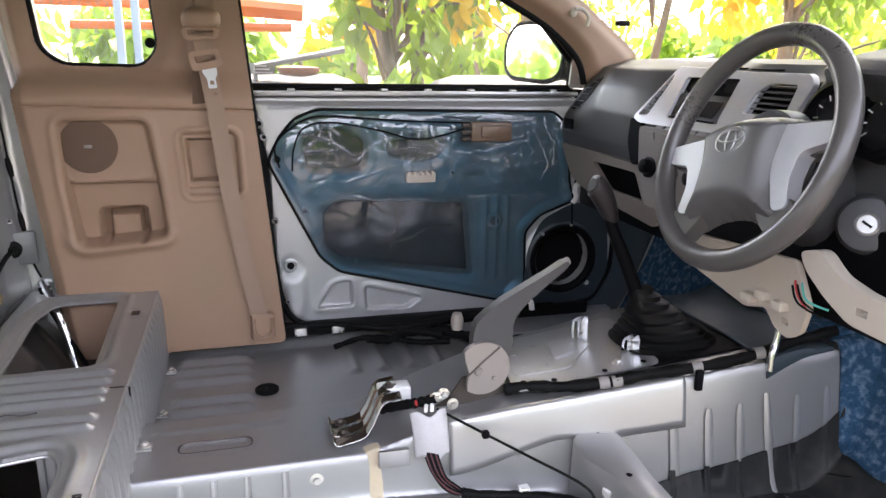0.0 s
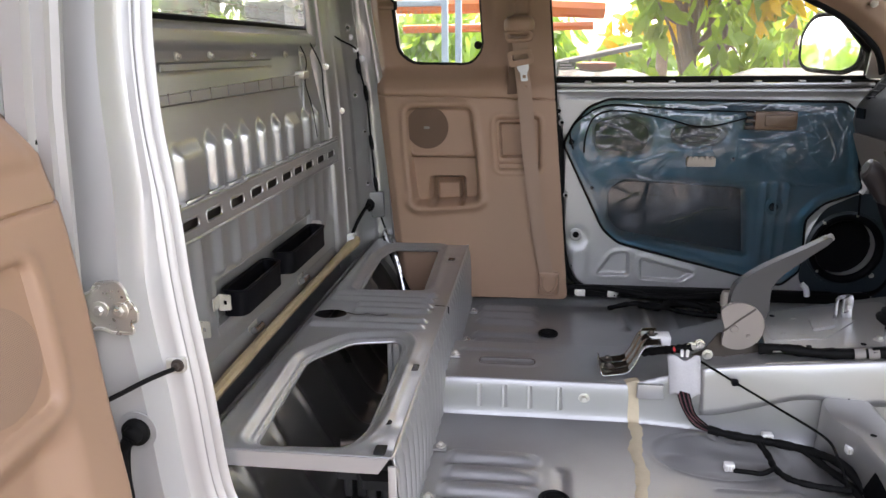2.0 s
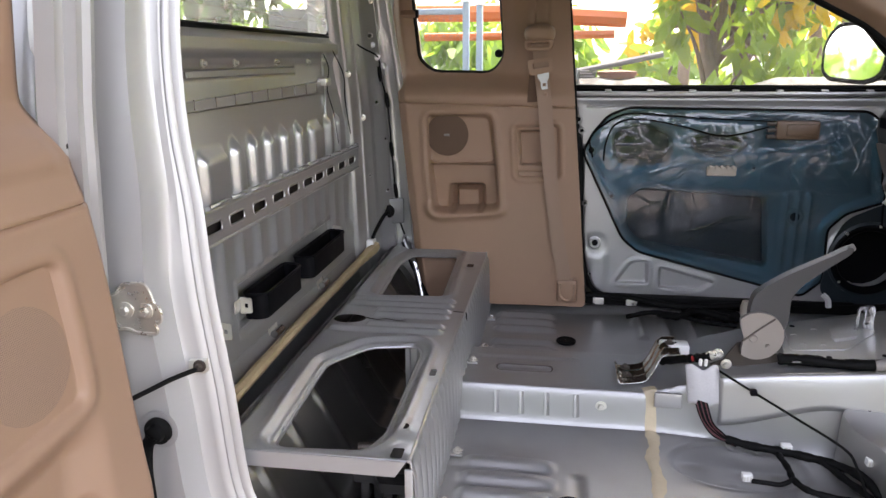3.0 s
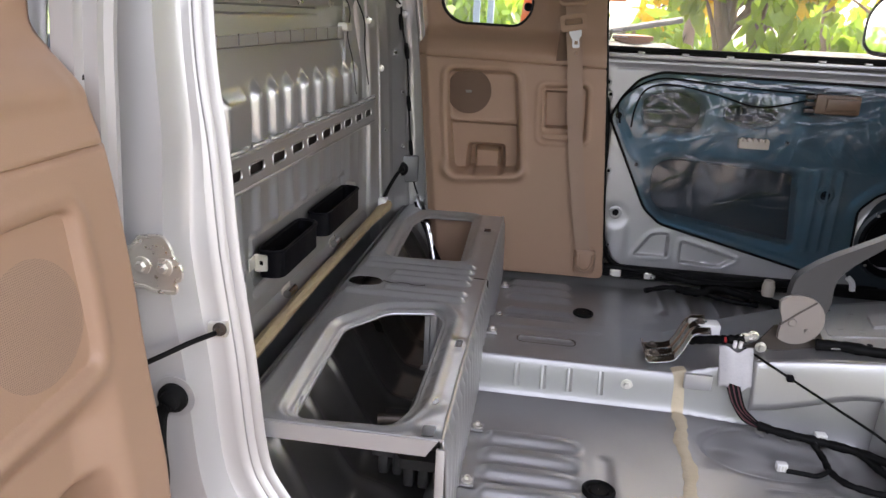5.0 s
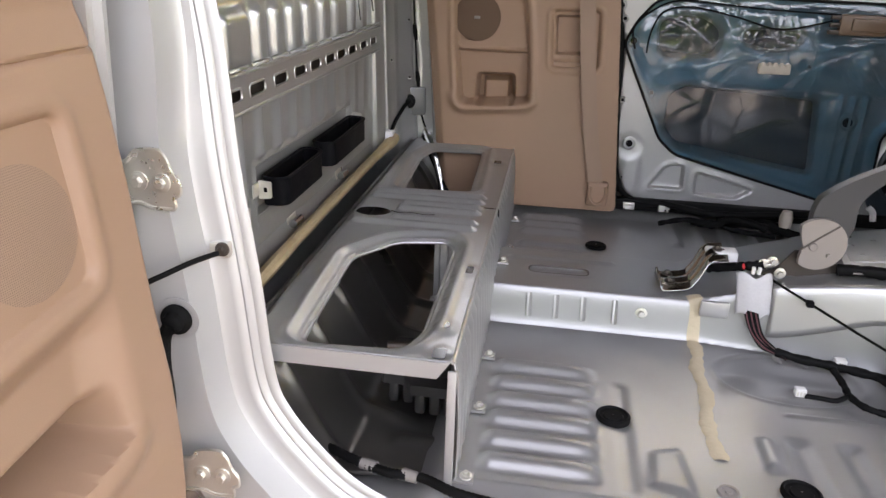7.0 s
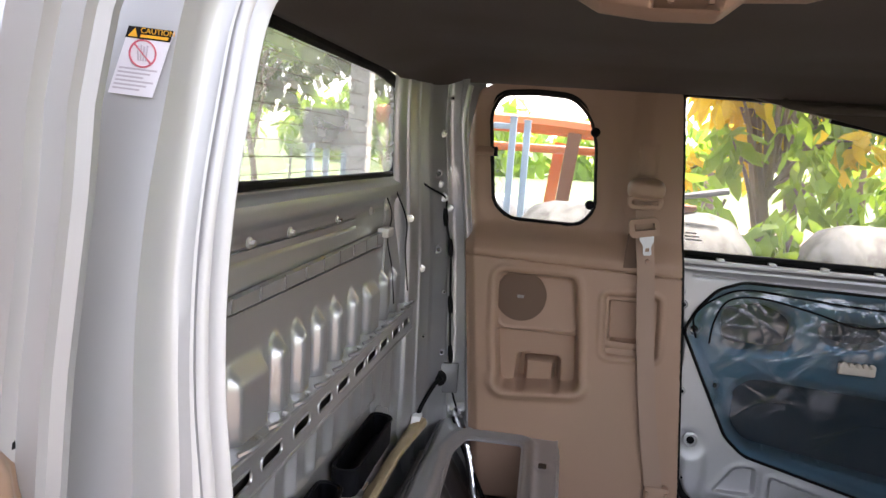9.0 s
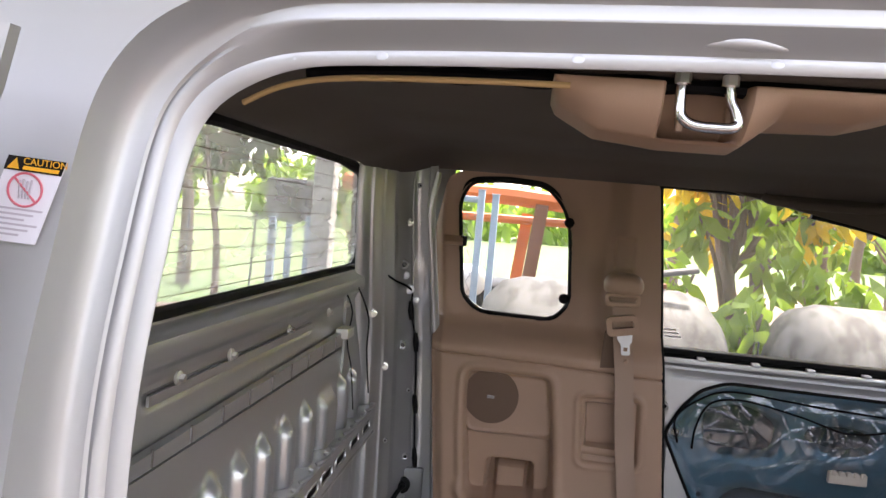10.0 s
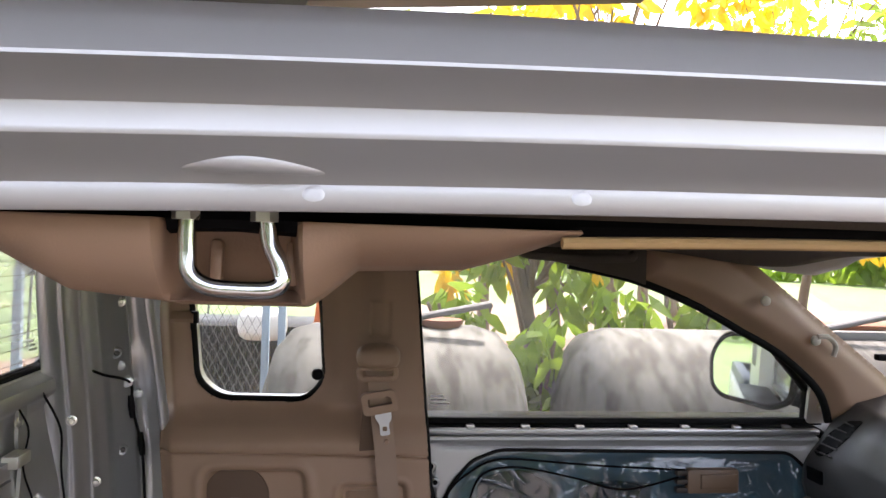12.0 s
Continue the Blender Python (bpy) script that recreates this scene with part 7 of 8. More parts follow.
hk = thing("tunnel_hook", "bright bent steel hook under the dashboard brace", "hook", (1.03, -0.19, 0.25))
bm = bmesh.new()
tube(bm, curve([(0.99, -0.215, 0.215), (0.995, -0.21, 0.25), (1.005, -0.205, 0.275), (1.015, -0.20, 0.33), (1.02, -0.2, 0.37)], 6), 0.009, 10)
part("strap", bm, CHROME, hk)
settle(hk)

# ---- dashboard ----
ds = thing("dashboard", "dark grey moulded dashboard with silver centre stack", "dashboard", (1.0, 0.0, 0.6))


def dash_shape(U, V):
    """U across the cab, V along the section from the lower lip over the top to the glass."""
    vx = np.interp(V, [0, 0.12, 0.22, 0.45, 0.56, 0.66, 0.8, 1.0], [0.835, 0.800, 0.785, 0.795, 0.815, 0.86, 0.98, 1.36])
    vz = np.interp(V, [0, 0.12, 0.22, 0.45, 0.56, 0.66, 0.8, 1.0], [0.575, 0.600, 0.640, 0.735, 0.785, 0.815, 0.835, 0.845])
    mid = np.exp(-((U + 0.08) / 0.28) ** 4)
    vx = vx + mid * np.interp(V, [0, 0.22, 0.45, 0.56, 0.66, 0.8, 1.0], [0.07, 0.11, 0.150, 0.180, 0.165, 0.05, 0.0])
    hood = np.exp(-(((U + 0.46) / 0.165) ** 2) ** 2)
    vx = vx + 0.09 * hood * (1 - ss(0.50, 0.62, V)) - 0.02 * hood * ss(0.5, 0.62, V) * (1 - ss(0.72, 0.85, V))
    vz = vz + 0.03 * hood * ss(0.45, 0.62, V) * (1 - ss(0.8, 1.0, V)) - 0.02 * ss(0.45, 0.68, U) * ss(0.4, 0.7, V)
    # the passenger half stands further forward, with a flat face under a rounded brow
    px = np.interp(V, [0, 0.12, 0.22, 0.45, 0.56, 0.66, 0.8, 1.0], [0.930, 0.903, 0.893, 0.898, 0.917, 0.950, 1.04, 1.36])
    pz = np.interp(V, [0, 0.12, 0.22, 0.45, 0.56, 0.66, 0.8, 1.0], [0.578, 0.592, 0.625, 0.705, 0.765, 0.815, 0.838, 0.845])
    px = px + mid * np.interp(V, [0, 0.22, 0.45, 0.56, 0.66, 0.8, 1.0], [0.0, 0.012, 0.025, 0.05, 0.05, 0.02, 0.0]) + 0.05 * ss(0.45, 0.62, U) * ss(0.30, 0.6, V) * (1 - ss(0.75, 1.0, V))
    half = ss(-0.04, 0.05, U)
    return vx * (1 - half) + px * half, U, vz * (1 - half) + pz * half


sheet("pad", (-0.70, 0.665, 0.010), (0.0, 1.0, 0.012), dash_shape, DASH, ds, thick=0.004)


def dash_pt(u, v, lift=0.0):
    x, y, z = dash_shape(np.array([[u]], float), np.array([[v]], float))
    return Vector((float(x[0, 0]) - lift, u, float(np.array(z)[0, 0])))


# centre stack
def stack_x(z):
    return 0.868 + max(0, z - 0.69) * 0.75 + max(0, 0.69 - z) * 0.12


SF = rounded([(-0.150, 0.818), (-0.165, 0.735), (-0.135, 0.700), (0.170, 0.696), (0.212, 0.706), (0.170, 0.826)], 0.012)
SFL = rounded([(-0.150, 0.692), (-0.140, 0.50), (0.150, 0.50), (0.172, 0.60), (0.162, 0.690)], 0.016)
STACK = [rounded([(0.112, 0.803), (0.080, 0.715), (-0.108, 0.715), (-0.075, 0.805)], 0.008), rounded([(0.162, 0.800), (0.158, 0.714), (0.198, 0.712), (0.171, 0.808)], 0.006)]
bm = bmesh.new()
plate(bm, SF, STACK, 0.012, lambda u, v, w: (stack_x(v) - w, u, v))
part("silver_bezel", bm, SILVERP, ds, "silver painted centre bezel")
bm = bmesh.new()
plate(bm, SFL, [], 0.010, lambda u, v, w: (stack_x(v) - w, u, v))
part("heater_panel", bm, GREYP, ds, "dull grey heater control panel")
bm = bmesh.new()
plate(bm, [(-0.150, 0.81), (-0.14, 0.505), (0.148, 0.505), (0.188, 0.81)], [], 0.004, lambda u, v, w: (stack_x(v) + 0.010 - w, u, v))
part("centre_backing", bm, BLACK, ds)
bm = bmesh.new()
plate(bm, rounded([(-0.098, 0.768), (-0.098, 0.684), (0.098, 0.684), (0.098, 0.768)], 0.005), [], 0.010, lambda u, v, w: (stack_x(v) + 0.004 - w, u, v))
rd = part("radio", bm, DASH, ds)
for k in range(5):
    bm = bmesh.new()
    y = -0.08 + 0.040 * k
    plate(bm, rounded([(y - 0.015, 0.690), (y + 0.015, 0.690), (y + 0.015, 0.702), (y - 0.015, 0.702)], 0.002), [], 0.004, lambda u, v, w: (stack_x(v) - 0.006 - w, u, v))
    part("button", bm, GREYP, rd)
bm = bmesh.new()
plate(bm, rounded([(-0.07, 0.725), (-0.07, 0.757), (0.07, 0.757), (0.07, 0.725)], 0.003), [], 0.002, lambda u, v, w: (stack_x(v) - 0.0065 - w, u, v))
part("display", bm, FRIT, rd)
bm = bmesh.new()
plate(bm, rounded([(-0.085, 0.713), (-0.085, 0.719), (0.085, 0.719), (0.085, 0.713)], 0.001), [], 0.002, lambda u, v, w: (stack_x(v) - 0.0065 - w, u, v))
part("disc_slot", bm, FRIT, rd)
for k in range(3):
    bm = bmesh.new()
    y = -0.06 + 0.06 * k
    plate(bm, rounded([(y - 0.022, 0.777), (y + 0.022, 0.777), (y + 0.022, 0.794), (y - 0.022, 0.794)], 0.004), [], 0.006, lambda u, v, w: (stack_x(v) + 0.002 - w, u, v))
    part("switch", bm, BLACK, ds)
for y in (0.118, 0.03, -0.06):
    bm = bmesh.new()
    lathe(bm, [(0.026, 0), (0.026, 0.006), (0.018, 0.008), (0.016, 0.022), (0.013, 0.024)], Matrix.Translation((0.870, y, 0.598)) @ Matrix.Rotation(radians(-82), 4, "Y"), 24)
    part("heater_knob", bm, BLACK, ds)
for y in (0.114, 0.062, 0.010):
    bm = bmesh.new()
    plate(bm, rounded([(y - 0.019, 0.664), (y + 0.019, 0.664), (y + 0.019, 0.680), (y - 0.019, 0.680)], 0.003), [], 0.004, lambda u, v, w: (stack_x(v) - 0.010 - w, u, v))
    part("heater_button", bm, GREYP, ds)
# vent slats beside the radio, then the driver's vent in its silver arch
for k in range(6):
    z = 0.722 + 0.0148 * k
    bm = bmesh.new()
    box(bm, stack_x(z) - 0.006, stack_x(z) + 0.012, 0.158, 0.198 - 0.0045 * k, z - 0.0018, z + 0.0018, 0.001)
    part("slat", bm, DASH, ds)
bm = bmesh.new()
plate(bm, rounded([(-0.108, 0.714), (-0.080, 0.806), (-0.112, 0.820), (-0.262, 0.820), (-0.288, 0.800), (-0.292, 0.730)], 0.014), [rounded([(-0.156, 0.742), (-0.154, 0.782), (-0.176, 0.800), (-0.250, 0.800), (-0.270, 0.746)], 0.008)], 0.014, lambda u, v, w: (stack_x(v) - 0.004 - w, u, v))
vb = part("vent_bezel", bm, SILVERP, ds, "silver arch round the driver's vent")
mod = vb.modifiers.new("soft_edge", "BEVEL")
mod.width, mod.segments, mod.limit_method = 0.004, 3, "ANGLE"
bm = bmesh.new()
plate(bm, [(-0.150, 0.738), (-0.150, 0.806), (-0.256, 0.806), (-0.276, 0.738)], [], 0.003, lambda u, v, w: (stack_x(v) + 0.024 - w, u, v))
part("vent_back", bm, BLACK, vb)
for k in range(5):
    z = 0.752 + 0.0105 * k
    bm = bmesh.new()
    box(bm, stack_x(z) - 0.010, stack_x(z) + 0.014, -0.268, -0.155, z - 0.0016, z + 0.0016, 0.001)
    part("slat", bm, DASH, vb)
# far end vent: a dark crescent on the corner of the brow
EV = rounded([(0.560, 0.612), (0.615, 0.588), (0.648, 0.520), (0.655, 0.425), (0.632, 0.410), (0.600, 0.470), (0.575, 0.545)], 0.012)
sheet("end_vent", (0.55, 0.66, 0.004), (0.40, 0.62, 0.006), lambda U, V: (dash_shape(U, V)[0] - 0.003, U - 0.002, dash_shape(U, V)[2]), BLACK, ds, keep=lambda U, V: sd(U, V, EV), thick=0.003)
for v in (0.44, 0.475, 0.51, 0.545, 0.58):
    a, b = dash_pt(0.585 if v < 0.56 else 0.575, v, 0.008), dash_pt(0.645 - 0.3 * max(0, v - 0.5), v, 0.008)
    bm = bmesh.new()
    tube(bm, [a, b], 0.0022, 6)
    part("vent_slat", bm, DASH, ds)
# edge of the airbag lid and a blank switch
bm = bmesh.new()
tube(bm, [dash_pt(0.532, 0.60, 0.0), dash_pt(0.540, 0.545, 0.0), dash_pt(0.520, 0.535, 0.0), dash_pt(0.38, 0.548, 0.0), dash_pt(0.245, 0.556, 0.0)], 0.0017, 6)
part("lid_seam", bm, BLACK, ds)
bm = bmesh.new()
plate(bm, rounded([(0.585, 0.638), (0.638, 0.638), (0.642, 0.668), (0.590, 0.668)], 0.004), [], 0.006, lambda u, v, w: (0.893 - w, u, v))
part("switch", bm, BLACK, ds)
# black wedge put in for the shaded gap beside the centre stack; slots on top
bm = bmesh.new()
plate(bm, rounded([(0.245, 0.700), (0.252, 0.640), (0.225, 0.590), (0.195, 0.590), (0.190, 0.700)], 0.010), [], 0.012, lambda u, v, w: (0.892 - w - 0.05 * (0.22 - u), u, v))
part("stack_gap_shade", bm, BLACK, ds)
for u in (-0.055, 0.055):
    p = dash_pt(u, 0.70, 0.0)
    bm = bmesh.new()
    box(bm, p.x - 0.014, p.x + 0.014, u - 0.045, u + 0.045, p.z + 0.001, p.z + 0.005, 0.002)
    part("defrost_slot", bm, BLACK, ds)
# lower beige shell with the glove box gone; its beige is darkened for shade
bm = bmesh.new()
GL = rounded([(0.665, 0.592), (0.20, 0.588), (0.15, 0.47), (0.19, 0.43), (0.55, 0.46), (0.645, 0.49)], 0.02)
plate(bm, GL, [rounded([(0.470, 0.562), (0.235, 0.565), (0.225, 0.492), (0.40, 0.492)], 0.012)], 0.012, lambda u, v, w: (0.905 - w + (0.59 - v) * 0.3, u, v))
part("lower_panel", bm, mat("shaded_beige_plastic", (0.22, 0.19, 0.165), 0.5, 0, 0.06, 5, 500, 0.1), ds, "bare beige lower dash panel with its lid missing")
bm = bmesh.new()
box(bm, 0.96, 1.0, 0.16, 0.66, 0.40, 0.60, 0.01)
part("heater_box", bm, BLACK, ds)
bm = bmesh.new()
DL = rounded([(-0.09, 0.505), (-0.46, 0.535), (-0.47, 0.455), (-0.44, 0.40), (-0.405, 0.375), (-0.375, 0.385), (-0.36, 0.42), (-0.30, 0.40), (-0.15, 0.435), (-0.10, 0.46)], 0.012)
plate(bm, DL, [rounded([(-0.28, 0.50), (-0.30, 0.50), (-0.30, 0.475), (-0.28, 0.475)], 0.003), rounded([(-0.40, 0.415), (-0.415, 0.415), (-0.415, 0.402), (-0.40, 0.402)], 0.002)], 0.012, lambda u, v, w: (0.815 - w + (0.5 - v) * 0.35, u, v))
dl = part("column_cover", bm, BEIGE, ds, "beige knee panel with open slots")
for y, z in ((-0.365, 0.445), (-0.33, 0.43), (-0.41, 0.44)):
    bm = bmesh.new()
    box(bm, 0.808, 0.830, y - 0.012, y + 0.012, z - 0.008, z + 0.008, 0.002)
    part("slot_frame", bm, BEIGE, dl)
bm = bmesh.new()
BOW = rounded([(-0.462, 0.552), (-0.478, 0.526), (-0.524, 0.494), (-0.574, 0.470), (-0.72, 0.464), (-0.72, 0.520), (-0.60, 0.522), (-0.545, 0.535), (-0.505, 0.565)], 0.015)
plate(bm, BOW, [rounded([(-0.585, 0.500), (-0.605, 0.500), (-0.605, 0.488), (-0.585, 0.488)], 0.002), rounded([(-0.64, 0.498), (-0.66, 0.498), (-0.66, 0.486), (-0.64, 0.486)], 0.002)], 0.022, lambda u, v, w: (0.815 - w, u, v))
bow = part("trim_bow", bm, BEIGE, ds, "beige knee bolster rail with clip slots")
mod = bow.modifiers.new("soft_edge", "BEVEL")
mod.width, mod.segments, mod.limit_method = 0.005, 3, "ANGLE"
bm = bmesh.new()
box(bm, 0.86, 1.0, -0.68, -0.10, 0.43, 0.60, 0.01)
part("dash_inner", bm, BLACK, ds)
settle(ds)
for k, (col, pts) in enumerate(((0, [(0.80, -0.455, 0.50), (0.795, -0.47, 0.46), (0.80, -0.49, 0.42)]), (1, [(0.80, -0.46, 0.49), (0.79, -0.485, 0.455), (0.80, -0.50, 0.43)]), (2, [(0.80, -0.47, 0.50), (0.785, -0.50, 0.465), (0.80, -0.53, 0.45)]), (3, [(0.80, -0.45, 0.48), (0.79, -0.478, 0.44), (0.81, -0.51, 0.41)]))):
    cable("dash_wire", [(x, y, 0.50 + (z - 0.50) * 0.5) for x, y, z in pts], 0.0018, "loose coloured wire hanging under the dashboard", "wire", (RED, RUBBER, mat("wire_green", (0.05, 0.4, 0.32), 0.4), RUBBER)[k])

# instrument cluster
ic = thing("instrument_cluster", "instrument binnacle with dark round gauges", "gauge", (0.87, -0.40, 0.75))
for y in (-0.40, -0.50, -0.60):
    bm = bmesh.new()
    m = Matrix.Translation((0.880, y, 0.755)) @ Vector((-0.93, 0, 0.3)).to_track_quat("Z", "Y").to_matrix().to_4x4()
    lathe(bm, [(0.060, -0.03), (0.060, 0.012), (0.050, 0.016), (0.046, 0.0), (0.001, 0.0)], m, 32, False)
    gg = part("gauge_hood", bm, BLACK, ic)
    bm = bmesh.new()
    lathe(bm, [(0.046, 0.001), (0.046, 0.004)], m, 32)
    part("dial", bm, FRIT, gg)
    bm = bmesh.new()
    for k in range(9):
        a = radians(220 - 32 * k)
        box(bm, 0.030, 0.040, -0.001, 0.001, 0.0045, 0.0055, 0, m @ Matrix.Rotation(a, 4, "Z"))
    part("dial_marks", bm, WHITEP, gg)
settle(ic)

# steering wheel
C, TILT = Vector((0.735, -0.375, 0.705)), radians(20)
sw = thing("steering_wheel", "grey four-spoke steering wheel with silver inserts", "steering wheel", tuple(C))
# local x across (to the driver's right is -y), local y up the wheel, local z towards the driver
ax_z = Vector((-math.cos(TILT), 0, math.sin(TILT)))
ax_y = Vector((math.sin(TILT), 0, math.cos(TILT)))
ax_x = ax_y.cross(ax_z)
turned = radians(14)
ax_x, ax_y = ax_x * math.cos(turned) + ax_y * math.sin(turned), ax_y * math.cos(turned) - ax_x * math.sin(turned)
WM = Matrix(((ax_x.x, ax_y.x, ax_z.x, C.x), (ax_x.y, ax_y.y, ax_z.y, C.y), (ax_x.z, ax_y.z, ax_z.z, C.z), (0, 0, 0, 1)))
bm = bmesh.new()
R = 0.190
tube(bm, [WM @ Vector((R * math.cos(a), R * math.sin(a), 0.0)) for a in [2 * math.pi * k / 72 for k in range(72)]], 0.0185, 16, True)
part("rim", bm, WHEELM, sw)


def wheel_plate(name, pr, z0, th, material, r=0.012, label=""):
    bm = bmesh.new()
    plate(bm, rounded(pr, r), [], th, lambda u, v, w: WM @ Vector((u, v, z0 + w)))
    o = part(name, bm, material, sw, label)
    mod = o.modifiers.new("soft_edge", "BEVEL")
    mod.width, mod.segments, mod.limit_method = min(0.006, th * 0.4), 3, "ANGLE"
    return o


PADLINE = rounded([(-0.102, 0.030), (-0.086, 0.045), (-0.045, 0.055), (0.0, 0.058), (0.045, 0.055), (0.086, 0.045), (0.102, 0.030), (0.088, -0.03), (0.092, -0.078), (0.116, -0.116), (0.092, -0.136), (0.048, -0.119), (0.0, -0.112), (-0.048, -0.119), (-0.092, -0.136), (-0.116, -0.116), (-0.092, -0.078), (-0.088, -0.03)], 0.014)


def pad_dome(U, V):
    d = np.clip(-sd(U, V, PADLINE) / 0.042, 0, 1)
    w = -0.030 + 0.062 * (1 - (1 - d) ** 2.4) - 0.10 * (U / 0.1) ** 2 * 0.08 - 0.004 * np.exp(-(((U) / 0.03) ** 2 + ((V - 0.006) / 0.022) ** 2) ** 2)
    return tuple(C[i] + ax_x[i] * U + ax_y[i] * V + ax_z[i] * w for i in range(3))


sheet("airbag_pad", (-0.118, 0.118, 0.003), (-0.138, 0.060, 0.003), pad_dome, PADM, sw, keep=lambda U, V: sd(U, V, PADLINE), thick=0.002, label="grey moulded centre pad")
for s in (-1, 1):
    wheel_plate("silver_spoke", [(s * 0.074, 0.026), (s * 0.180, 0.018), (s * 0.180, -0.012), (s * 0.124, -0.022), (s * 0.114, -0.060), (s * 0.122, -0.108), (s * 0.094, -0.112), (s * 0.074, -0.05)], -0.022, 0.028, SILVERP, 0.012, "silver plastic spoke insert")
    wheel_plate("side_spoke", [(s * 0.070, 0.036), (s * 0.182, 0.026), (s * 0.182, -0.018), (s * 0.070, -0.03)], -0.034, 0.024, WHEELM, 0.010)
    wheel_plate("lower_spoke", [(s * 0.050, -0.095), (s * 0.112, -0.085), (s * 0.150, -0.120), (s * 0.104, -0.162), (s * 0.070, -0.128)], -0.028, 0.030, WHEELM, 0.010)
bm = bmesh.new()
tube(bm, [WM @ Vector((0.032 * math.cos(a), 0.002 + 0.0215 * math.sin(a), 0.0300)) for a in [2 * math.pi * k / 36 for k in range(36)]], 0.0022, 8, True)
bdg = part("emblem_ring", bm, WALLMET, sw, "plain chromed oval emblem")
bm = bmesh.new()
tube(bm, [WM @ Vector((0.030 * math.cos(a), 0.0095 + 0.010 * math.sin(a), 0.0300)) for a in [2 * math.pi * k / 30 for k in range(30)]], 0.0016, 8, True)
tube(bm, [WM @ Vector((0.0105 * math.cos(a), 0.002 + 0.0205 * math.sin(a), 0.0300)) for a in [2 * math.pi * k / 30 for k in range(30)]], 0.0016, 8, True)
part("emblem_inner", bm, WALLMET, bdg)
bm = bmesh.new()
lathe(bm, [(0.075, -0.03), (0.085, -0.06), (0.075, -0.10), (0.075, -0.16)], WM, 32)
part("hub", bm, DASH, sw)
settle(sw)
# column shroud and ignition lock
co = thing("steering_column", "dark plastic steering column shroud with ignition lock", "steering column", (0.85, -0.40, 0.62))
bm = bmesh.new()
tube(bm, [WM @ Vector((0, -0.02, -0.07)), WM @ Vector((0, -0.025, -0.16)), WM @ Vector((0, -0.03, -0.26))], lambda t: 0.085 + 0.01 * t, 20)
part("shroud", bm, DASH, co)
bm = bmesh.new()
box(bm, 0.885, 1.0, -0.70, -0.34, 0.52, 0.715, 0.045, None, 6)
part("side_shroud", bm, DASH, co)
bm = bmesh.new()
KM = Matrix.Translation((0.880, -0.503, 0.598)) @ Vector((-0.75, -0.55, 0.22)).to_track_quat("Z", "Y").to_matrix().to_4x4()
lathe(bm, [(0.050, -0.08), (0.046, 0.02), (0.040, 0.032), (0.030, 0.034)], KM, 32)
part("lock_boss", bm, DASH, co)
bm = bmesh.new()
lathe(bm, [(0.018, 0.030), (0.018, 0.037), (0.0145, 0.039), (0.0135, 0.036), (0.001, 0.036)], KM, 32, False)
lk = part("lock_ring", bm, WALLMET, co)
bm = bmesh.new()
box(bm, -0.002, 0.002, -0.008, 0.008, 0.036, 0.039, 0, KM @ Matrix.Rotation(radians(60), 4, "Z"))
part("key_slot", bm, BLACK, lk)
bm = bmesh.new()
tube(bm, [WM @ Vector((-0.06, -0.05, -0.07)), WM @ Vector((-0.11, -0.075, -0.05)), WM @ Vector((-0.145, -0.085, -0.045))], lambda t: 0.007 + 0.004 * t, 10)
part("stalk", bm, BLACK, co)
settle(co)

# far windscreen pillar trim
ap = thing("pillar_trim", "tan plastic windscreen pillar trim", "trim", (0.95, 0.62, 0.85), kind="structure")
APOLY = rounded([(0.47, 1.086), (0.593, 1.045), (0.725, 0.979), (0.83, 0.922), (0.925, 0.84), (0.96, 0.76), (1.10, 0.78), (1.13, 0.85), (1.09, 0.885), (0.913, 1.019), (0.724, 1.162), (0.66, 1.19), (0.47, 1.19)], 0.02)
LPOLY = [(-0.07, 1.172), (0.10, 1.166), (0.31, 1.122), (0.449, 1.094), (0.48, 1.084), (0.48, 1.19), (-0.07, 1.19)]
bm = bmesh.new()
plate(bm, LPOLY, [], 0.02, lambda u, v, w: (u, 0.645 + w, v))
part("liner_edge", bm, LINER, ap)
sheet("trim", (0.46, 1.14, 0.006), (0.75, 1.20, 0.006), lambda U, V: (U, 0.668 - 0.035 * ss(0.0, 0.05, -sd(U, V, APOLY)), V), TAN, ap, keep=lambda U, V: sd(U, V, APOLY), thick=0.003)
for p in ((0.755, 0.615, 1.055), (0.885, 0.62, 0.965)):
    bm = bmesh.new()
    lathe(bm, [(0.012, 0), (0.011, 0.006), (0.005, 0.010)], Matrix.Translation(p) @ Matrix.Rotation(radians(90), 4, "X"), 16)
    part("clip", bm, BEIGE, ap)
bm = bmesh.new()
tube(bm, curve([(0.885, 0.61, 0.975), (0.91, 0.61, 0.975), (0.93, 0.61, 0.955), (0.925, 0.61, 0.93)], 6), 0.006, 8)
part("cord", bm, BEIGE, ap)
settle(ap)
bm = bmesh.new()
tube(bm, curve([(0.30, 0.664, 1.124), (0.449, 0.664, 1.096), (0.593, 0.664, 1.045), (0.725, 0.664, 0.979), (0.83, 0.664, 0.922), (0.925, 0.664, 0.84), (0.955, 0.664, 0.765)], 8), 0.0095, 10)
tagged(part("pillar_seal", bm, RUBBER), "black rubber seal along the windscreen pillar", "seal")
rv = thing("wiper_mount", "black clip at the foot of the windscreen", "clip", (1.01, 0.55, 0.93))
bm = bmesh.new()
box(bm, 0.99, 1.03, 0.545, 0.565, 0.930, 0.945, 0.004)
part("clip", bm, BLACK, rv)
settle(rv)
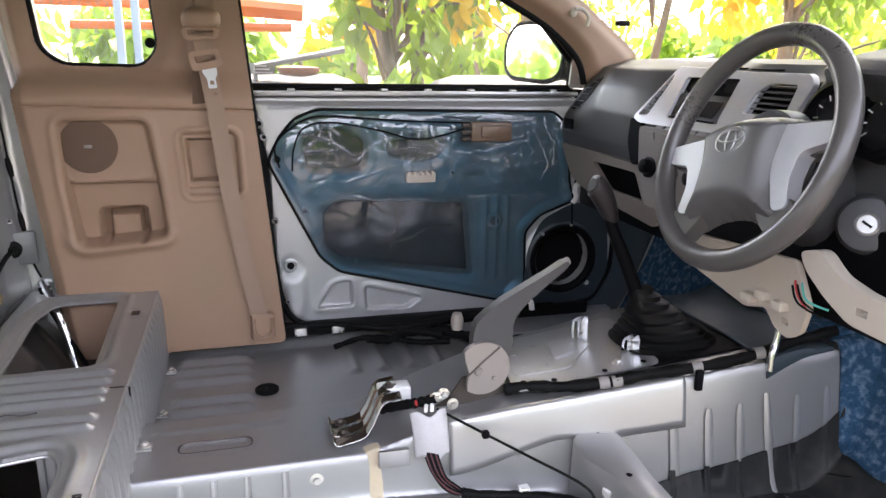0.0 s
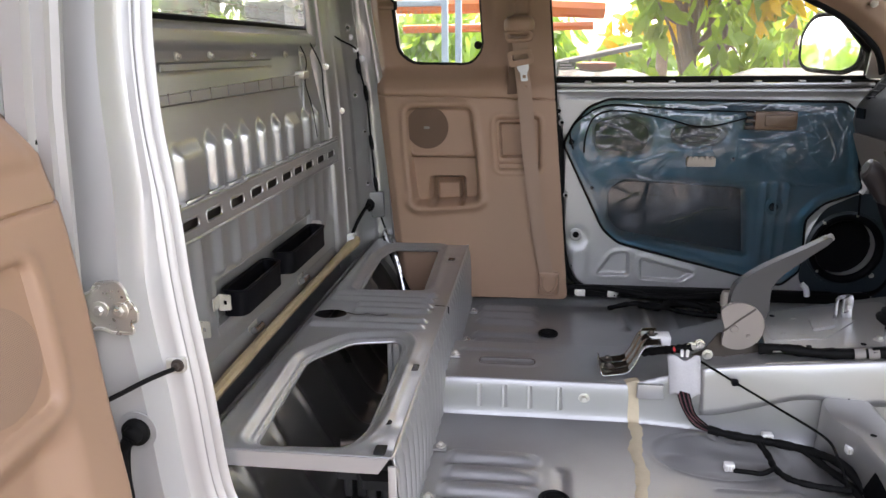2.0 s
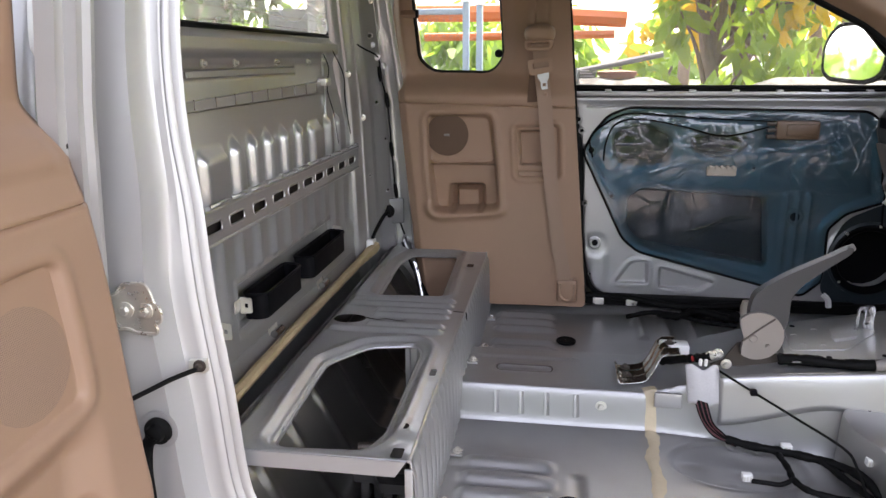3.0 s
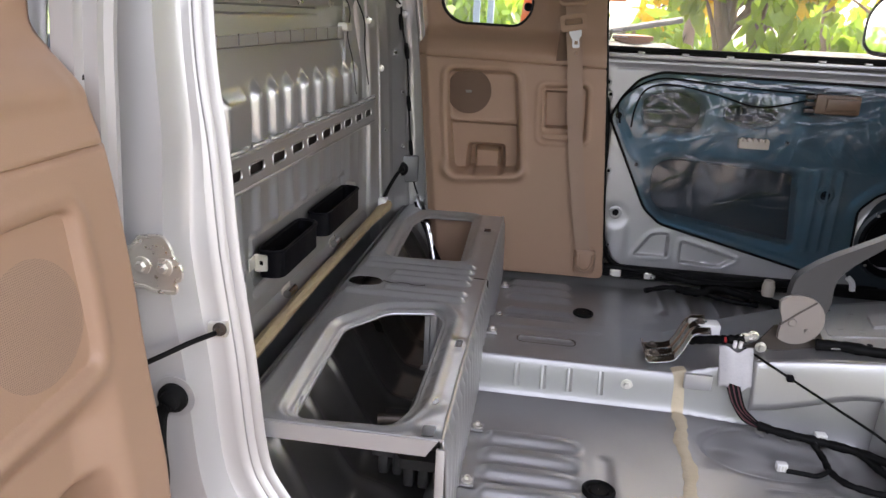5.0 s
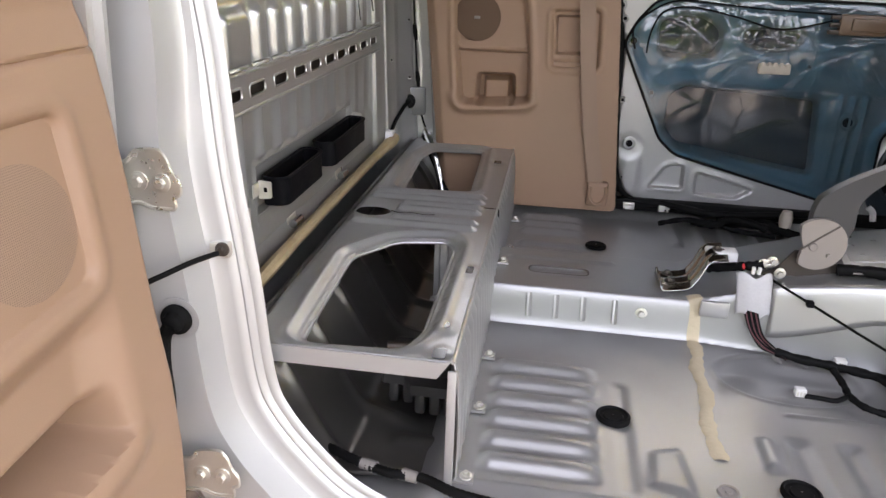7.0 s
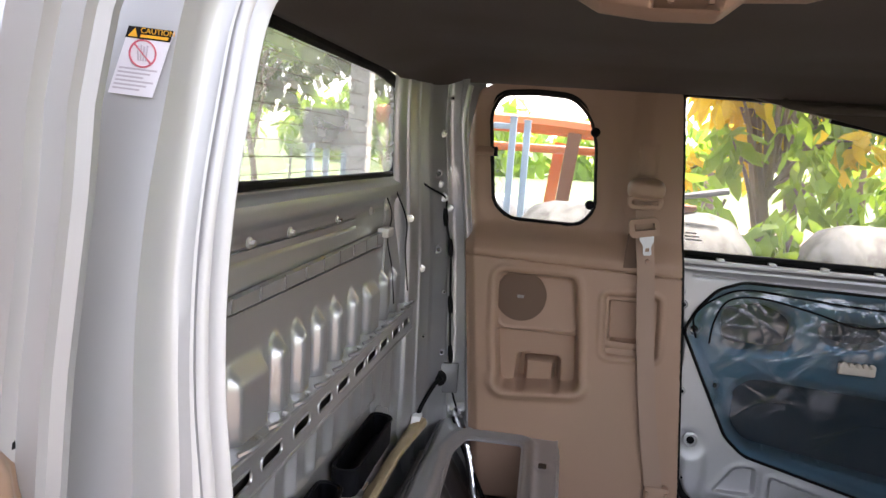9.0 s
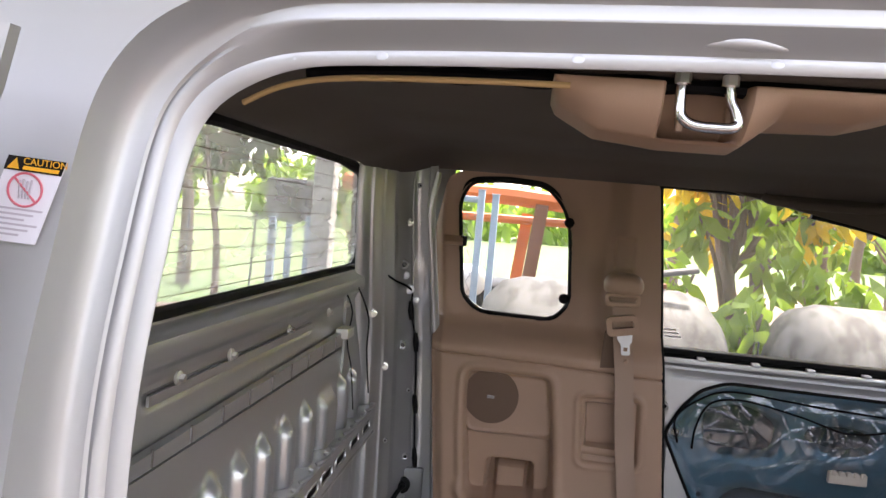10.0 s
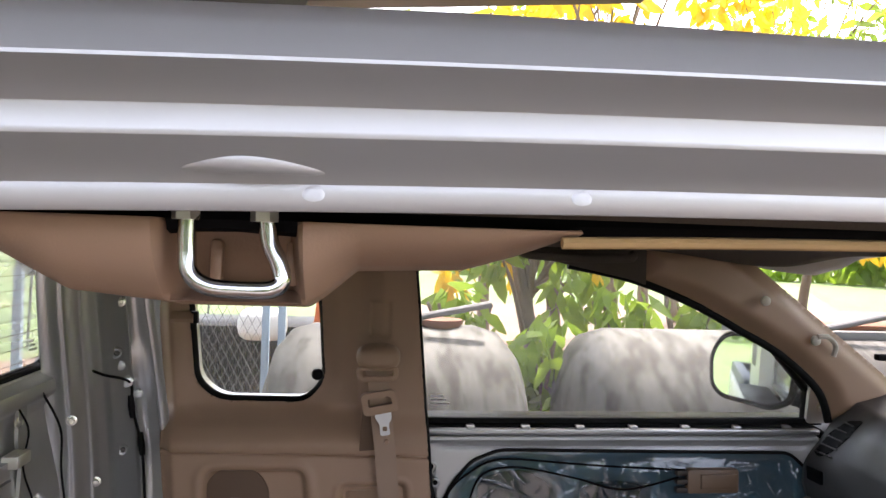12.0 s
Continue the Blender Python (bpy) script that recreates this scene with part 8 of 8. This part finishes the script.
# inside mirror
im = thing("inside_mirror", "black-backed inside rear-view mirror", "mirror", (0.80, -0.03, 1.06))
bm = bmesh.new()
box(bm, 0.77, 0.79, -0.12, 0.10, 1.02, 1.085, 0.012, None, 3)
part("case", bm, BLACK, im)
bm = bmesh.new()
box(bm, 0.766, 0.769, -0.11, 0.09, 1.028, 1.077)
part("glass", bm, MIRROR, im)
bm = bmesh.new()
tube(bm, [(0.79, -0.01, 1.07), (0.82, -0.01, 1.10), (0.85, -0.01, 1.125)], 0.008, 8)
part("stem", bm, BLACK, im)
settle(im)

# ---- outside ----
G = -0.72
GRASS = mat("grass_ground", (0.065, 0.115, 0.024), 0.9, 0, 0.35, 0.8, 30, 0.4, dirt=(0.15, 0.105, 0.065), dirt_amount=0.5)
DIRT = mat("sandy_dirt", (0.125, 0.079, 0.053), 0.95, 0, 0.2, 1.2, 40, 0.4)
BARK = mat("tree_bark", (0.16, 0.12, 0.085), 0.9, 0, 0.4, 8, 60, 0.8)


def leaf_mat(name, color):
    """Thin leaf: half of the light comes through."""
    m = mat(name, color, 0.5, 0, 0.45, 2.5, 20, 0.0)
    n, l = m.node_tree.nodes, m.node_tree.links
    p, out = n["Principled BSDF"], n["Material Output"]
    tr, mx = n.new("ShaderNodeBsdfTranslucent"), n.new("ShaderNodeMixShader")
    tr.inputs[0].default_value = (min(1, color[0] * 1.5), min(1, color[1] * 1.4), color[2] * 0.9, 1)
    mx.inputs[0].default_value = 0.6
    l.new(p.outputs[0], mx.inputs[1])
    l.new(tr.outputs[0], mx.inputs[2])
    l.new(mx.outputs[0], out.inputs["Surface"])
    return m


LEAFY = leaf_mat("yellow_leaf", (0.50, 0.38, 0.035))
LEAFG = leaf_mat("green_leaf", (0.16, 0.26, 0.04))
LEAFD = leaf_mat("dark_leaf", (0.06, 0.095, 0.035))
TANKM = mat("weathered_tank", (0.072, 0.073, 0.069), 0.75, 0, 0.35, 5.0, 30, 0.2, dirt=(0.018, 0.017, 0.015), dirt_amount=0.9, stretch=(2.2, 1, 0.45), dirt_at=(0.43, 0.60))
ORANGE = mat("orange_machine_paint", (0.55, 0.14, 0.03), 0.5, 0, 0.2, 3, 60, 0.1)
RUST = mat("rusty_iron", (0.17, 0.07, 0.04), 0.85, 0.2, 0.4, 6, 60, 0.4)
BLUEP = mat("pale_blue_post", (0.32, 0.42, 0.52), 0.5, 0, 0.1, 4, 60, 0.1)
CONC = mat("white_concrete_post", (0.62, 0.62, 0.60), 0.8, 0, 0.12, 3, 60, 0.2)
BEDM = mat("dark_bed_liner", (0.05, 0.065, 0.085), 0.5, 0, 0.2, 4, 120, 0.2)
SHED = mat("grey_shed_steel", (0.16, 0.16, 0.16), 0.6, 0.3, 0.2, 3, 60, 0.2)

ground = sheet("ground", (-400, 400, 40), (-400, 400, 40), lambda U, V: (U, V, G + 0 * U), GRASS)
tagged(ground, "green grass field round the yard", "ground", kind="structure")
yard = sheet("pavement", (-12, 60, 0.8), (-26, 26, 0.8), lambda U, V: (U, V, G + 0.012 + 0.010 * np.sin(U * 1.7) * np.sin(V * 2.3)), DIRT, keep=lambda U, V: sd(U, V, [(-12, -3.2), (60, -3.2), (60, 25), (2, 25), (-0.5, 17.5), (-4.7, 11.6), (-6.3, 9.0), (-8.2, 6.4), (-12, 2.5)]))
tagged(yard, "bare sandy earth of the yard", "ground", kind="structure")

# unseen near-side ground, added in grey so that reflections stay neutral
NEARGROUND = mat("near_ground_grey", (0.13, 0.125, 0.12), 0.85, 0, 0.18, 1.5, 40, 0.3, dirt=(0.09, 0.085, 0.08), dirt_amount=0.5)
near_ground = sheet("road", (-24, 26, 1.0), (-36, -3.25, 1.0), lambda U, V: (U, V, G + 0.014 + 0 * U), NEARGROUND)
tagged(near_ground, "unseen grey ground added on the near side of the yard", "road", kind="structure")


def leaf_cloud(name, clumps, count, size, material, parent, seed):
    """Many pointed leaves hung in uneven clumps."""
    rng = random.Random(seed)
    verts, faces = [], []
    for c, rad in clumps:
        for _ in range(count):
            d = Vector((rng.gauss(0, 1), rng.gauss(0, 1), rng.gauss(0, 1)))
            p = Vector(c) + d.normalized() * rad * rng.random() ** 0.45
            s = size * rng.uniform(0.6, 1.3)
            a = Vector((rng.uniform(-1, 1), rng.uniform(-1, 1), rng.uniform(-1.9, 0.0))).normalized()
            b = a.cross(Vector((rng.uniform(-1, 1), rng.uniform(-1, 1), rng.uniform(-1, 1)))).normalized()
            nn = a.cross(b)
            k = len(verts)
            verts += [p, p + a * s * 0.35 + b * s * 0.20 + nn * s * 0.06, p + a * s, p + a * s * 0.35 - b * s * 0.20 + nn * s * 0.06, p + a * s * 0.75 + b * s * 0.13, p + a * s * 0.75 - b * s * 0.13]
            faces += [(k, k + 1, k + 4, k + 2, k + 5, k + 3)]
    return under(mesh_ob(name, verts, faces, material, False), parent)


def tree(x, y, h, spread, seed, mats, label, group="yard trees", low=0.35, leaf=0.16, n=60, clumps=14, trunk=0.13):
    rng = random.Random(seed)
    t = thing("tree", label, "tree", (x, y, G), group)
    bm = bmesh.new()
    top = Vector((x + rng.uniform(-.3, .3), y + rng.uniform(-.3, .3), G + h * 0.75))
    tube(bm, curve([(x, y, G - 0.05), (x + rng.uniform(-.1, .1), y, G + h * 0.25), (x + rng.uniform(-.2, .2), y + rng.uniform(-.2, .2), G + h * 0.5), top], 6), lambda q: trunk * (1.15 - 0.85 * q), 10)
    ends = []
    for k in range(clumps):
        a = rng.uniform(0, 2 * math.pi)
        r = spread * rng.uniform(0.25, 1)
        z0 = G + h * rng.uniform(low * 0.6, 0.7)
        e = Vector((x + r * math.cos(a), y + r * math.sin(a), G + h * rng.uniform(low, 1.0)))
        s = Vector((x, y, min(z0, e.z)))
        tube(bm, curve([s, s.lerp(e, 0.5) + Vector((0, 0, 0.15)), e], 4), lambda q: trunk * 0.28 * (1.1 - 0.9 * q), 6)
        ends.append((e, spread * rng.uniform(0.22, 0.42)))
    part("trunk", bm, BARK, t)
    for k, m in enumerate(mats):
        leaf_cloud("crown", ends[k::len(mats)], n, leaf, m, t, seed * 10 + k)
    return settle(t)


tree(1.28, 5.0, 3.3, 0.85, 1, (LEAFY, LEAFG), "yellow and green leaved tree with forked rough trunk", low=0.46, leaf=0.24, n=34, clumps=22, trunk=0.10)
tree(1.50, 5.15, 4.6, 0.85, 12, (LEAFY, LEAFY, LEAFG), "yellow and green leaved tree with forked rough trunk", low=0.40, leaf=0.26, n=34, clumps=22, trunk=0.07)
tree(2.7, 5.0, 3.4, 0.7, 2, (LEAFG, LEAFG, LEAFY), "slim tree with large drooping green leaves", low=0.62, leaf=0.24, n=34, clumps=12, trunk=0.035)
tree(4.6, 6.4, 5.4, 1.2, 13, (LEAFG, LEAFY), "slim tree with large drooping green leaves", low=0.52, leaf=0.22, n=50, clumps=18, trunk=0.06)
tree(7.5, 7.6, 6.0, 1.7, 3, (LEAFG, LEAFG, LEAFY), "broad green tree by the yard", low=0.22, leaf=0.26, n=110, clumps=26)
tree(10.5, 5.5, 5.4, 2.0, 4, (LEAFG, LEAFY, LEAFG), "tall shady green tree in front of the pickup", low=0.30, leaf=0.28, n=50, clumps=20)
tree(13.5, 1.5, 5.5, 2.3, 5, (LEAFG, LEAFY), "tall shady green tree in front of the pickup", low=0.22, leaf=0.30, n=50, clumps=20)
tree(6.6, 2.9, 5.0, 1.5, 21, (LEAFG, LEAFG, LEAFY), "tall shady green tree in front of the pickup", low=0.20, leaf=0.24, n=130, clumps=26, trunk=0.10)
tree(7.2, -0.6, 5.0, 1.7, 22, (LEAFG, LEAFG), "tall shady green tree in front of the pickup", low=0.18, leaf=0.26, n=130, clumps=26, trunk=0.10)
tree(2.7, 7.2, 6.2, 1.4, 23, (LEAFY, LEAFG, LEAFY), "tall yellow-green tree behind the yard", low=0.62, leaf=0.24, n=60, clumps=16, trunk=0.08)
tree(-7.0, 12.0, 6.5, 2.6, 6, (LEAFD, LEAFD, LEAFG), "dark drooping mango tree at the field's edge", low=0.5, leaf=0.34, n=60, clumps=24)
tree(-4.2, 7.2, 4.4, 1.5, 7, (LEAFD, LEAFG), "dark drooping mango tree at the field's edge", low=0.55, leaf=0.24, n=80, clumps=20, trunk=0.05)
tree(-1.62, 3.75, 3.4, 0.7, 14, (LEAFD,), "dark drooping mango tree at the field's edge", low=0.66, leaf=0.2, n=60, clumps=11, trunk=0.03)
tree(2.4, 13.5, 6.5, 2.4, 31, (LEAFG, LEAFY, LEAFG), "tall yellow-green tree behind the yard", low=0.40, leaf=0.30, n=60, clumps=20)
tree(6.4, 15.0, 6.5, 2.6, 32, (LEAFG, LEAFG, LEAFY), "tall yellow-green tree behind the yard", low=0.40, leaf=0.30, n=60, clumps=20)
tree(9.0, 19.0, 6.0, 2.6, 9, (LEAFY, LEAFG), "tall yellow-green tree behind the yard", low=0.25, leaf=0.34, n=50, clumps=18)
tree(17.0, 18.0, 6.0, 2.6, 15, (LEAFG, LEAFY), "tall yellow-green tree behind the yard", low=0.2, leaf=0.34, n=50, clumps=18)
# unseen trees added behind the camera to cut the low sky light
for x, y, h, k in ((-8.5, -6.5, 3.6, 41), (-5.0, -9.0, 3.9, 42), (-1.2, -10.0, 3.8, 43), (2.6, -10.5, 4.2, 44)):
    tree(x, y, h, 2.2, k, (LEAFD,), "unseen dark tree added on the near side to block sky light", low=0.10, leaf=0.40, n=70, clumps=30)
# low leafy plants between the tanks
for k, (x, y, z) in enumerate(((0.92, 3.7, 0.45), (1.02, 3.45, 0.62), (0.55, 4.1, 0.78), (1.75, 4.1, 0.80), (2.4, 4.2, 0.78))):
    pl = thing("shrub", "low shrub with large green leaves beside the tanks", "shrub", (x, y, G), "shrubs")
    bm = bmesh.new()
    rng = random.Random(50 + k)
    for j in range(5):
        tube(bm, curve([(x, y, G - 0.02), (x + rng.uniform(-.1, .1), y, (G + z) / 2), (x + rng.uniform(-.25, .25), y + rng.uniform(-.2, .2), z)], 4), 0.012, 6)
    part("stem", bm, BARK, pl)
    leaf_cloud("leaves", [((x, y, z - 0.05), 0.24), ((x + 0.08, y, z - 0.25), 0.22)], 60, 0.20, LEAFG, pl, 70 + k)
    settle(pl)
# far woods; the unseen row behind the camera is added to block low sky
rng = random.Random(5)
wood = leaf_cloud("far_trees", [((-70 + 6 * k + rng.uniform(-2, 2), 58 + rng.uniform(-4, 4), rng.uniform(0.5, 4.5)), rng.uniform(2.5, 4.5)) for k in range(26)] + [((-60 + rng.uniform(-3, 3), -30 + 5 * k, rng.uniform(0.5, 4)), rng.uniform(2.5, 4.0)) for k in range(18)] + [((45 + rng.uniform(-3, 3), -20 + 5 * k, rng.uniform(0.5, 5)), rng.uniform(2.5, 4.5)) for k in range(16)] + [((-40 + 5 * k + rng.uniform(-2, 2), -42 + rng.uniform(-3, 3), rng.uniform(0.5, 4.0)), rng.uniform(2.5, 4.0)) for k in range(18)], 240, 1.7, LEAFG, None, 99)
tagged(wood, "line of far green trees beyond the field", "woods", kind="stuff")


def tank(x0, x1, y, r, label):
    tk = thing("water_tank", label, "tank", ((x0 + x1) / 2, y, G), "tanks")
    bm = bmesh.new()
    rings = [(0.001, 0), (r * 0.45, 0.02), (r * 0.8, 0.09), (r * 0.95, 0.18), (r, 0.30), (r, x1 - x0 - 0.30), (r * 0.95, x1 - x0 - 0.18), (r * 0.8, x1 - x0 - 0.09), (r * 0.45, x1 - x0 - 0.02), (0.001, x1 - x0)]
    lathe(bm, rings, Matrix.Translation((x0, y, G + r + 0.02)) @ Matrix.Rotation(radians(90), 4, "Y"), 48)
    part("shell", bm, TANKM, tk)
    for x in (x0 + 0.45, x1 - 0.45):
        bm = bmesh.new()
        box(bm, x - 0.08, x + 0.08, y - r * 0.7, y + r * 0.7, G, G + 0.22, 0.01)
        part("cradle", bm, CONC, tk)
    bm = bmesh.new()
    xc = (x0 + x1) / 2
    lathe(bm, [(0.11, 0), (0.11, 0.05), (0.125, 0.05), (0.125, 0.075), (0.03, 0.085)], Matrix.Translation((xc + 0.25, y, G + 2 * r - 0.02)), 24)
    part("hatch", bm, RUST, tk)
    bm = bmesh.new()
    tube(bm, [(xc, y - 0.2, G + 2 * r - 0.05), (xc, y - 0.2, G + 2 * r + 0.06), (xc + 0.5, y - 0.2, G + 2 * r + 0.16)], 0.02, 8)
    part("pipe", bm, SHED, tk)
    return settle(tk)


tank(-0.70, 0.80, 3.12, 0.712, "weathered white steel tank with rusty hatch, lying on cradles")
tank(0.98, 4.0, 3.12, 0.712, "weathered grey-white steel tank with rusty hatch, lying on cradles")

# orange machine with long booms beyond the fence
mc = thing("excavator", "orange construction machine with long rusty boom", "machine", (-0.8, 5.8, G))
for pts, r in (([(-2.2, 5.6, 1.28), (-0.6, 5.6, 1.27), (0.55, 5.6, 1.20)], 0.085), ([(-1.4, 5.7, 1.05), (0.45, 5.6, 1.06)], 0.04)):
    bm = bmesh.new()
    tube(bm, pts, r, 8)
    part("boom", bm, ORANGE, mc)
for xa, za, xb, zb, yy, r, m in ((-0.50, G, -0.31, 1.21, 5.55, 0.085, RUST), (-0.62, G, -0.44, 1.12, 5.85, 0.075, ORANGE)):
    bm = bmesh.new()
    tube(bm, [(xa, yy, za), (xb, yy, zb)], r, 4)
    part("mast", bm, m, mc)
bm = bmesh.new()
box(bm, -1.9, -0.5, 5.8, 6.8, G + 0.35, 0.42, 0.08)
part("body", bm, BLACK, mc)
bm = bmesh.new()
box(bm, -1.15, -0.75, 5.1, 5.4, 0.35, 0.62, 0.10, None, 4)
part("cowl", bm, CONC, mc)
for x in (-1.7, -0.7):
    bm = bmesh.new()
    lathe(bm, [(0.1, -0.02), (0.33, 0.0), (0.40, 0.05), (0.40, 0.25), (0.33, 0.30), (0.1, 0.32)], Matrix.Translation((x, 5.45, G + 0.40)) @ Matrix.Rotation(radians(-90), 4, "X"), 28)
    w = part("wheel", bm, RUBBER, mc)
    bm = bmesh.new()
    lathe(bm, [(0.20, -0.03), (0.18, 0.0), (0.05, 0.02)], Matrix.Translation((x, 5.44, G + 0.40)) @ Matrix.Rotation(radians(90), 4, "X"), 20)
    part("rim", bm, CONC, w)
settle(mc)
# pots standing on the tanks
for x, r, h, m in ((0.33, 0.05, 0.05, RUST), (0.08, 0.10, 0.10, SHED)):
    bm = bmesh.new()
    lathe(bm, [(r * 0.8, 0), (r, h), (r * 0.9, h), (r * 0.7, 0.02)], Matrix.Translation((x, 3.15, G + 1.40)), 20)
    tagged(part("pot", bm, m), "old pot standing on the tank", "pot", "pots")
bm = bmesh.new()
box(bm, 2.1, 3.0, 2.95, 3.35, G + 1.415, G + 1.47, 0.01)
tagged(part("metal_sheet", bm, SHED), "grey metal sheet lying on the tank", "sheet")
bm = bmesh.new()
box(bm, 2.3, 3.2, 3.0, 3.3, G + 1.472, G + 1.50, 0.006)
tagged(part("roof_tile", bm, RUST), "rusty sheet lying on the tank", "sheet")

# pale blue gate posts with chain link
for x, y, top in ((-0.715, 3.5, 1.22), (-0.625, 3.55, 1.20), (-1.95, 3.1, 0.98), (-1.80, 3.35, 0.95)):
    fp = thing("gate_post", "pale blue painted square steel gate post", "post", (x, y, G), "gate posts")
    bm = bmesh.new()
    box(bm, x - 0.022, x + 0.022, y - 0.022, y + 0.022, G, top, 0.004)
    part("post", bm, BLUEP, fp)
    bm = bmesh.new()
    box(bm, x - 0.026, x + 0.026, y - 0.026, y + 0.026, top, top + 0.008, 0.002)
    part("cap", bm, BLUEP, fp)
    settle(fp)
bm = bmesh.new()
for k in range(-12, 24):
    x = -1.55 + 0.05 * k
    for s2 in (-1, 1):
        a, b = Vector((x, 3.52, G + 0.05)), Vector((x + s2 * 0.95, 3.52, 1.15))
        if s2 < 0:
            a.x += 0.95
            b.x += 0.95
        t0 = max(0.0, min(1.0, ((-1.55 if s2 > 0 else -0.74) - a.x) / (b.x - a.x)))
        t1 = max(0.0, min(1.0, ((-0.74 if s2 > 0 else -1.55) - a.x) / (b.x - a.x)))
        if t1 > t0 + 0.01:
            tube(bm, [a.lerp(b, t0), a.lerp(b, t1)], 0.0018, 4)
tagged(part("chain_link_fence", bm, SHED), "grey chain link mesh by the gate", "fence", kind="stuff")
bm = bmesh.new()
box(bm, -1.55, -0.70, 3.49, 3.53, 1.14, 1.18, 0.006)
tagged(part("gate_bar", bm, BLUEP), "pale blue steel bar across the gate top", "gate")
wf = thing("wire_fence", "thin wire field fence on dark stakes", "fence", (-9, 9, G))
for k in range(9):
    x, y = -9.4 + 0.75 * k, 6.2 + 1.15 * k
    bm = bmesh.new()
    tube(bm, [(x, y, G), (x + 0.05, y, G + 1.5)], 0.025, 8)
    part("stake", bm, SHED, wf)
for z in (0.25, 0.55, 0.85, 1.15, 1.4):
    bm = bmesh.new()
    tube(bm, [(-9.4, 6.2, G + z), (-3.4, 15.4, G + z)], 0.005, 5)
    part("wire", bm, SHED, wf)
settle(wf)
bm = bmesh.new()
box(bm, -1.54, -1.43, 2.55, 2.66, G, 2.62, 0.008)
tagged(part("concrete_post", bm, CONC), "white-painted concrete shed post", "post")
bx = thing("meter_box", "grey metal box mounted on blue posts", "box", (-2.05, 3.65, 1.0))
bm = bmesh.new()
box(bm, -2.20, -1.88, 3.6, 3.68, 0.92, 1.20, 0.02)
part("case", bm, SHED, bx)
bm = bmesh.new()
box(bm, -2.05, -2.01, 3.62, 3.66, G, 0.92, 0.004)
part("stand", bm, BLUEP, bx)
settle(bx)
# tail of the pickup behind the rear window
bed = thing("truck_bed", "dark pickup load bed behind the cab", "truck bed", (-1.7, 0, 0.2))
for name, dims in (("floor_panel", (-2.5, -0.86, -0.72, 0.74, 0.18, 0.21)), ("side_wall", (-2.5, -0.86, 0.74, 0.80, 0.18, 0.70)), ("side_wall", (-2.5, -0.86, -0.78, -0.72, 0.18, 0.70)), ("tail_gate", (-2.55, -2.5, -0.78, 0.80, 0.18, 0.70)), ("head_board", (-0.90, -0.86, -0.72, 0.74, 0.18, 0.66))):
    bm = bmesh.new()
    box(bm, *dims, 0.012)
    part(name, bm, BEDM, bed)
settle(bed)
# eave of a shed roof beyond the pickup
cr = thing("carport_roof", "grey shed roof eave on dark steel beams", "roof", (-3, 3, 2.6), kind="structure")
# sheet is extended, out of view, over the cab to block sun and sky
bm = bmesh.new()
box(bm, -5, 3.2, -2.1, 2.7, 2.66, 2.70)
part("sheet", bm, SHED, cr)
for x in (-3.0, -0.9, 0.9):
    bm = bmesh.new()
    box(bm, x - 0.06, x + 0.06, -2.1, 2.56, 2.52, 2.66, 0.01)
    part("beam", bm, SHED, cr)
bm = bmesh.new()
plate(bm, [(-5, 2.22), (-1.9, 2.252), (-0.47, 2.285), (-0.455, 2.325), (0.26, 2.385), (1.25, 2.475), (1.25, 2.655), (-5, 2.655)], [], 0.12, lambda u, v, w: (u, 2.57 + w, v))
part("fascia", bm, SHED, cr)
settle(cr)
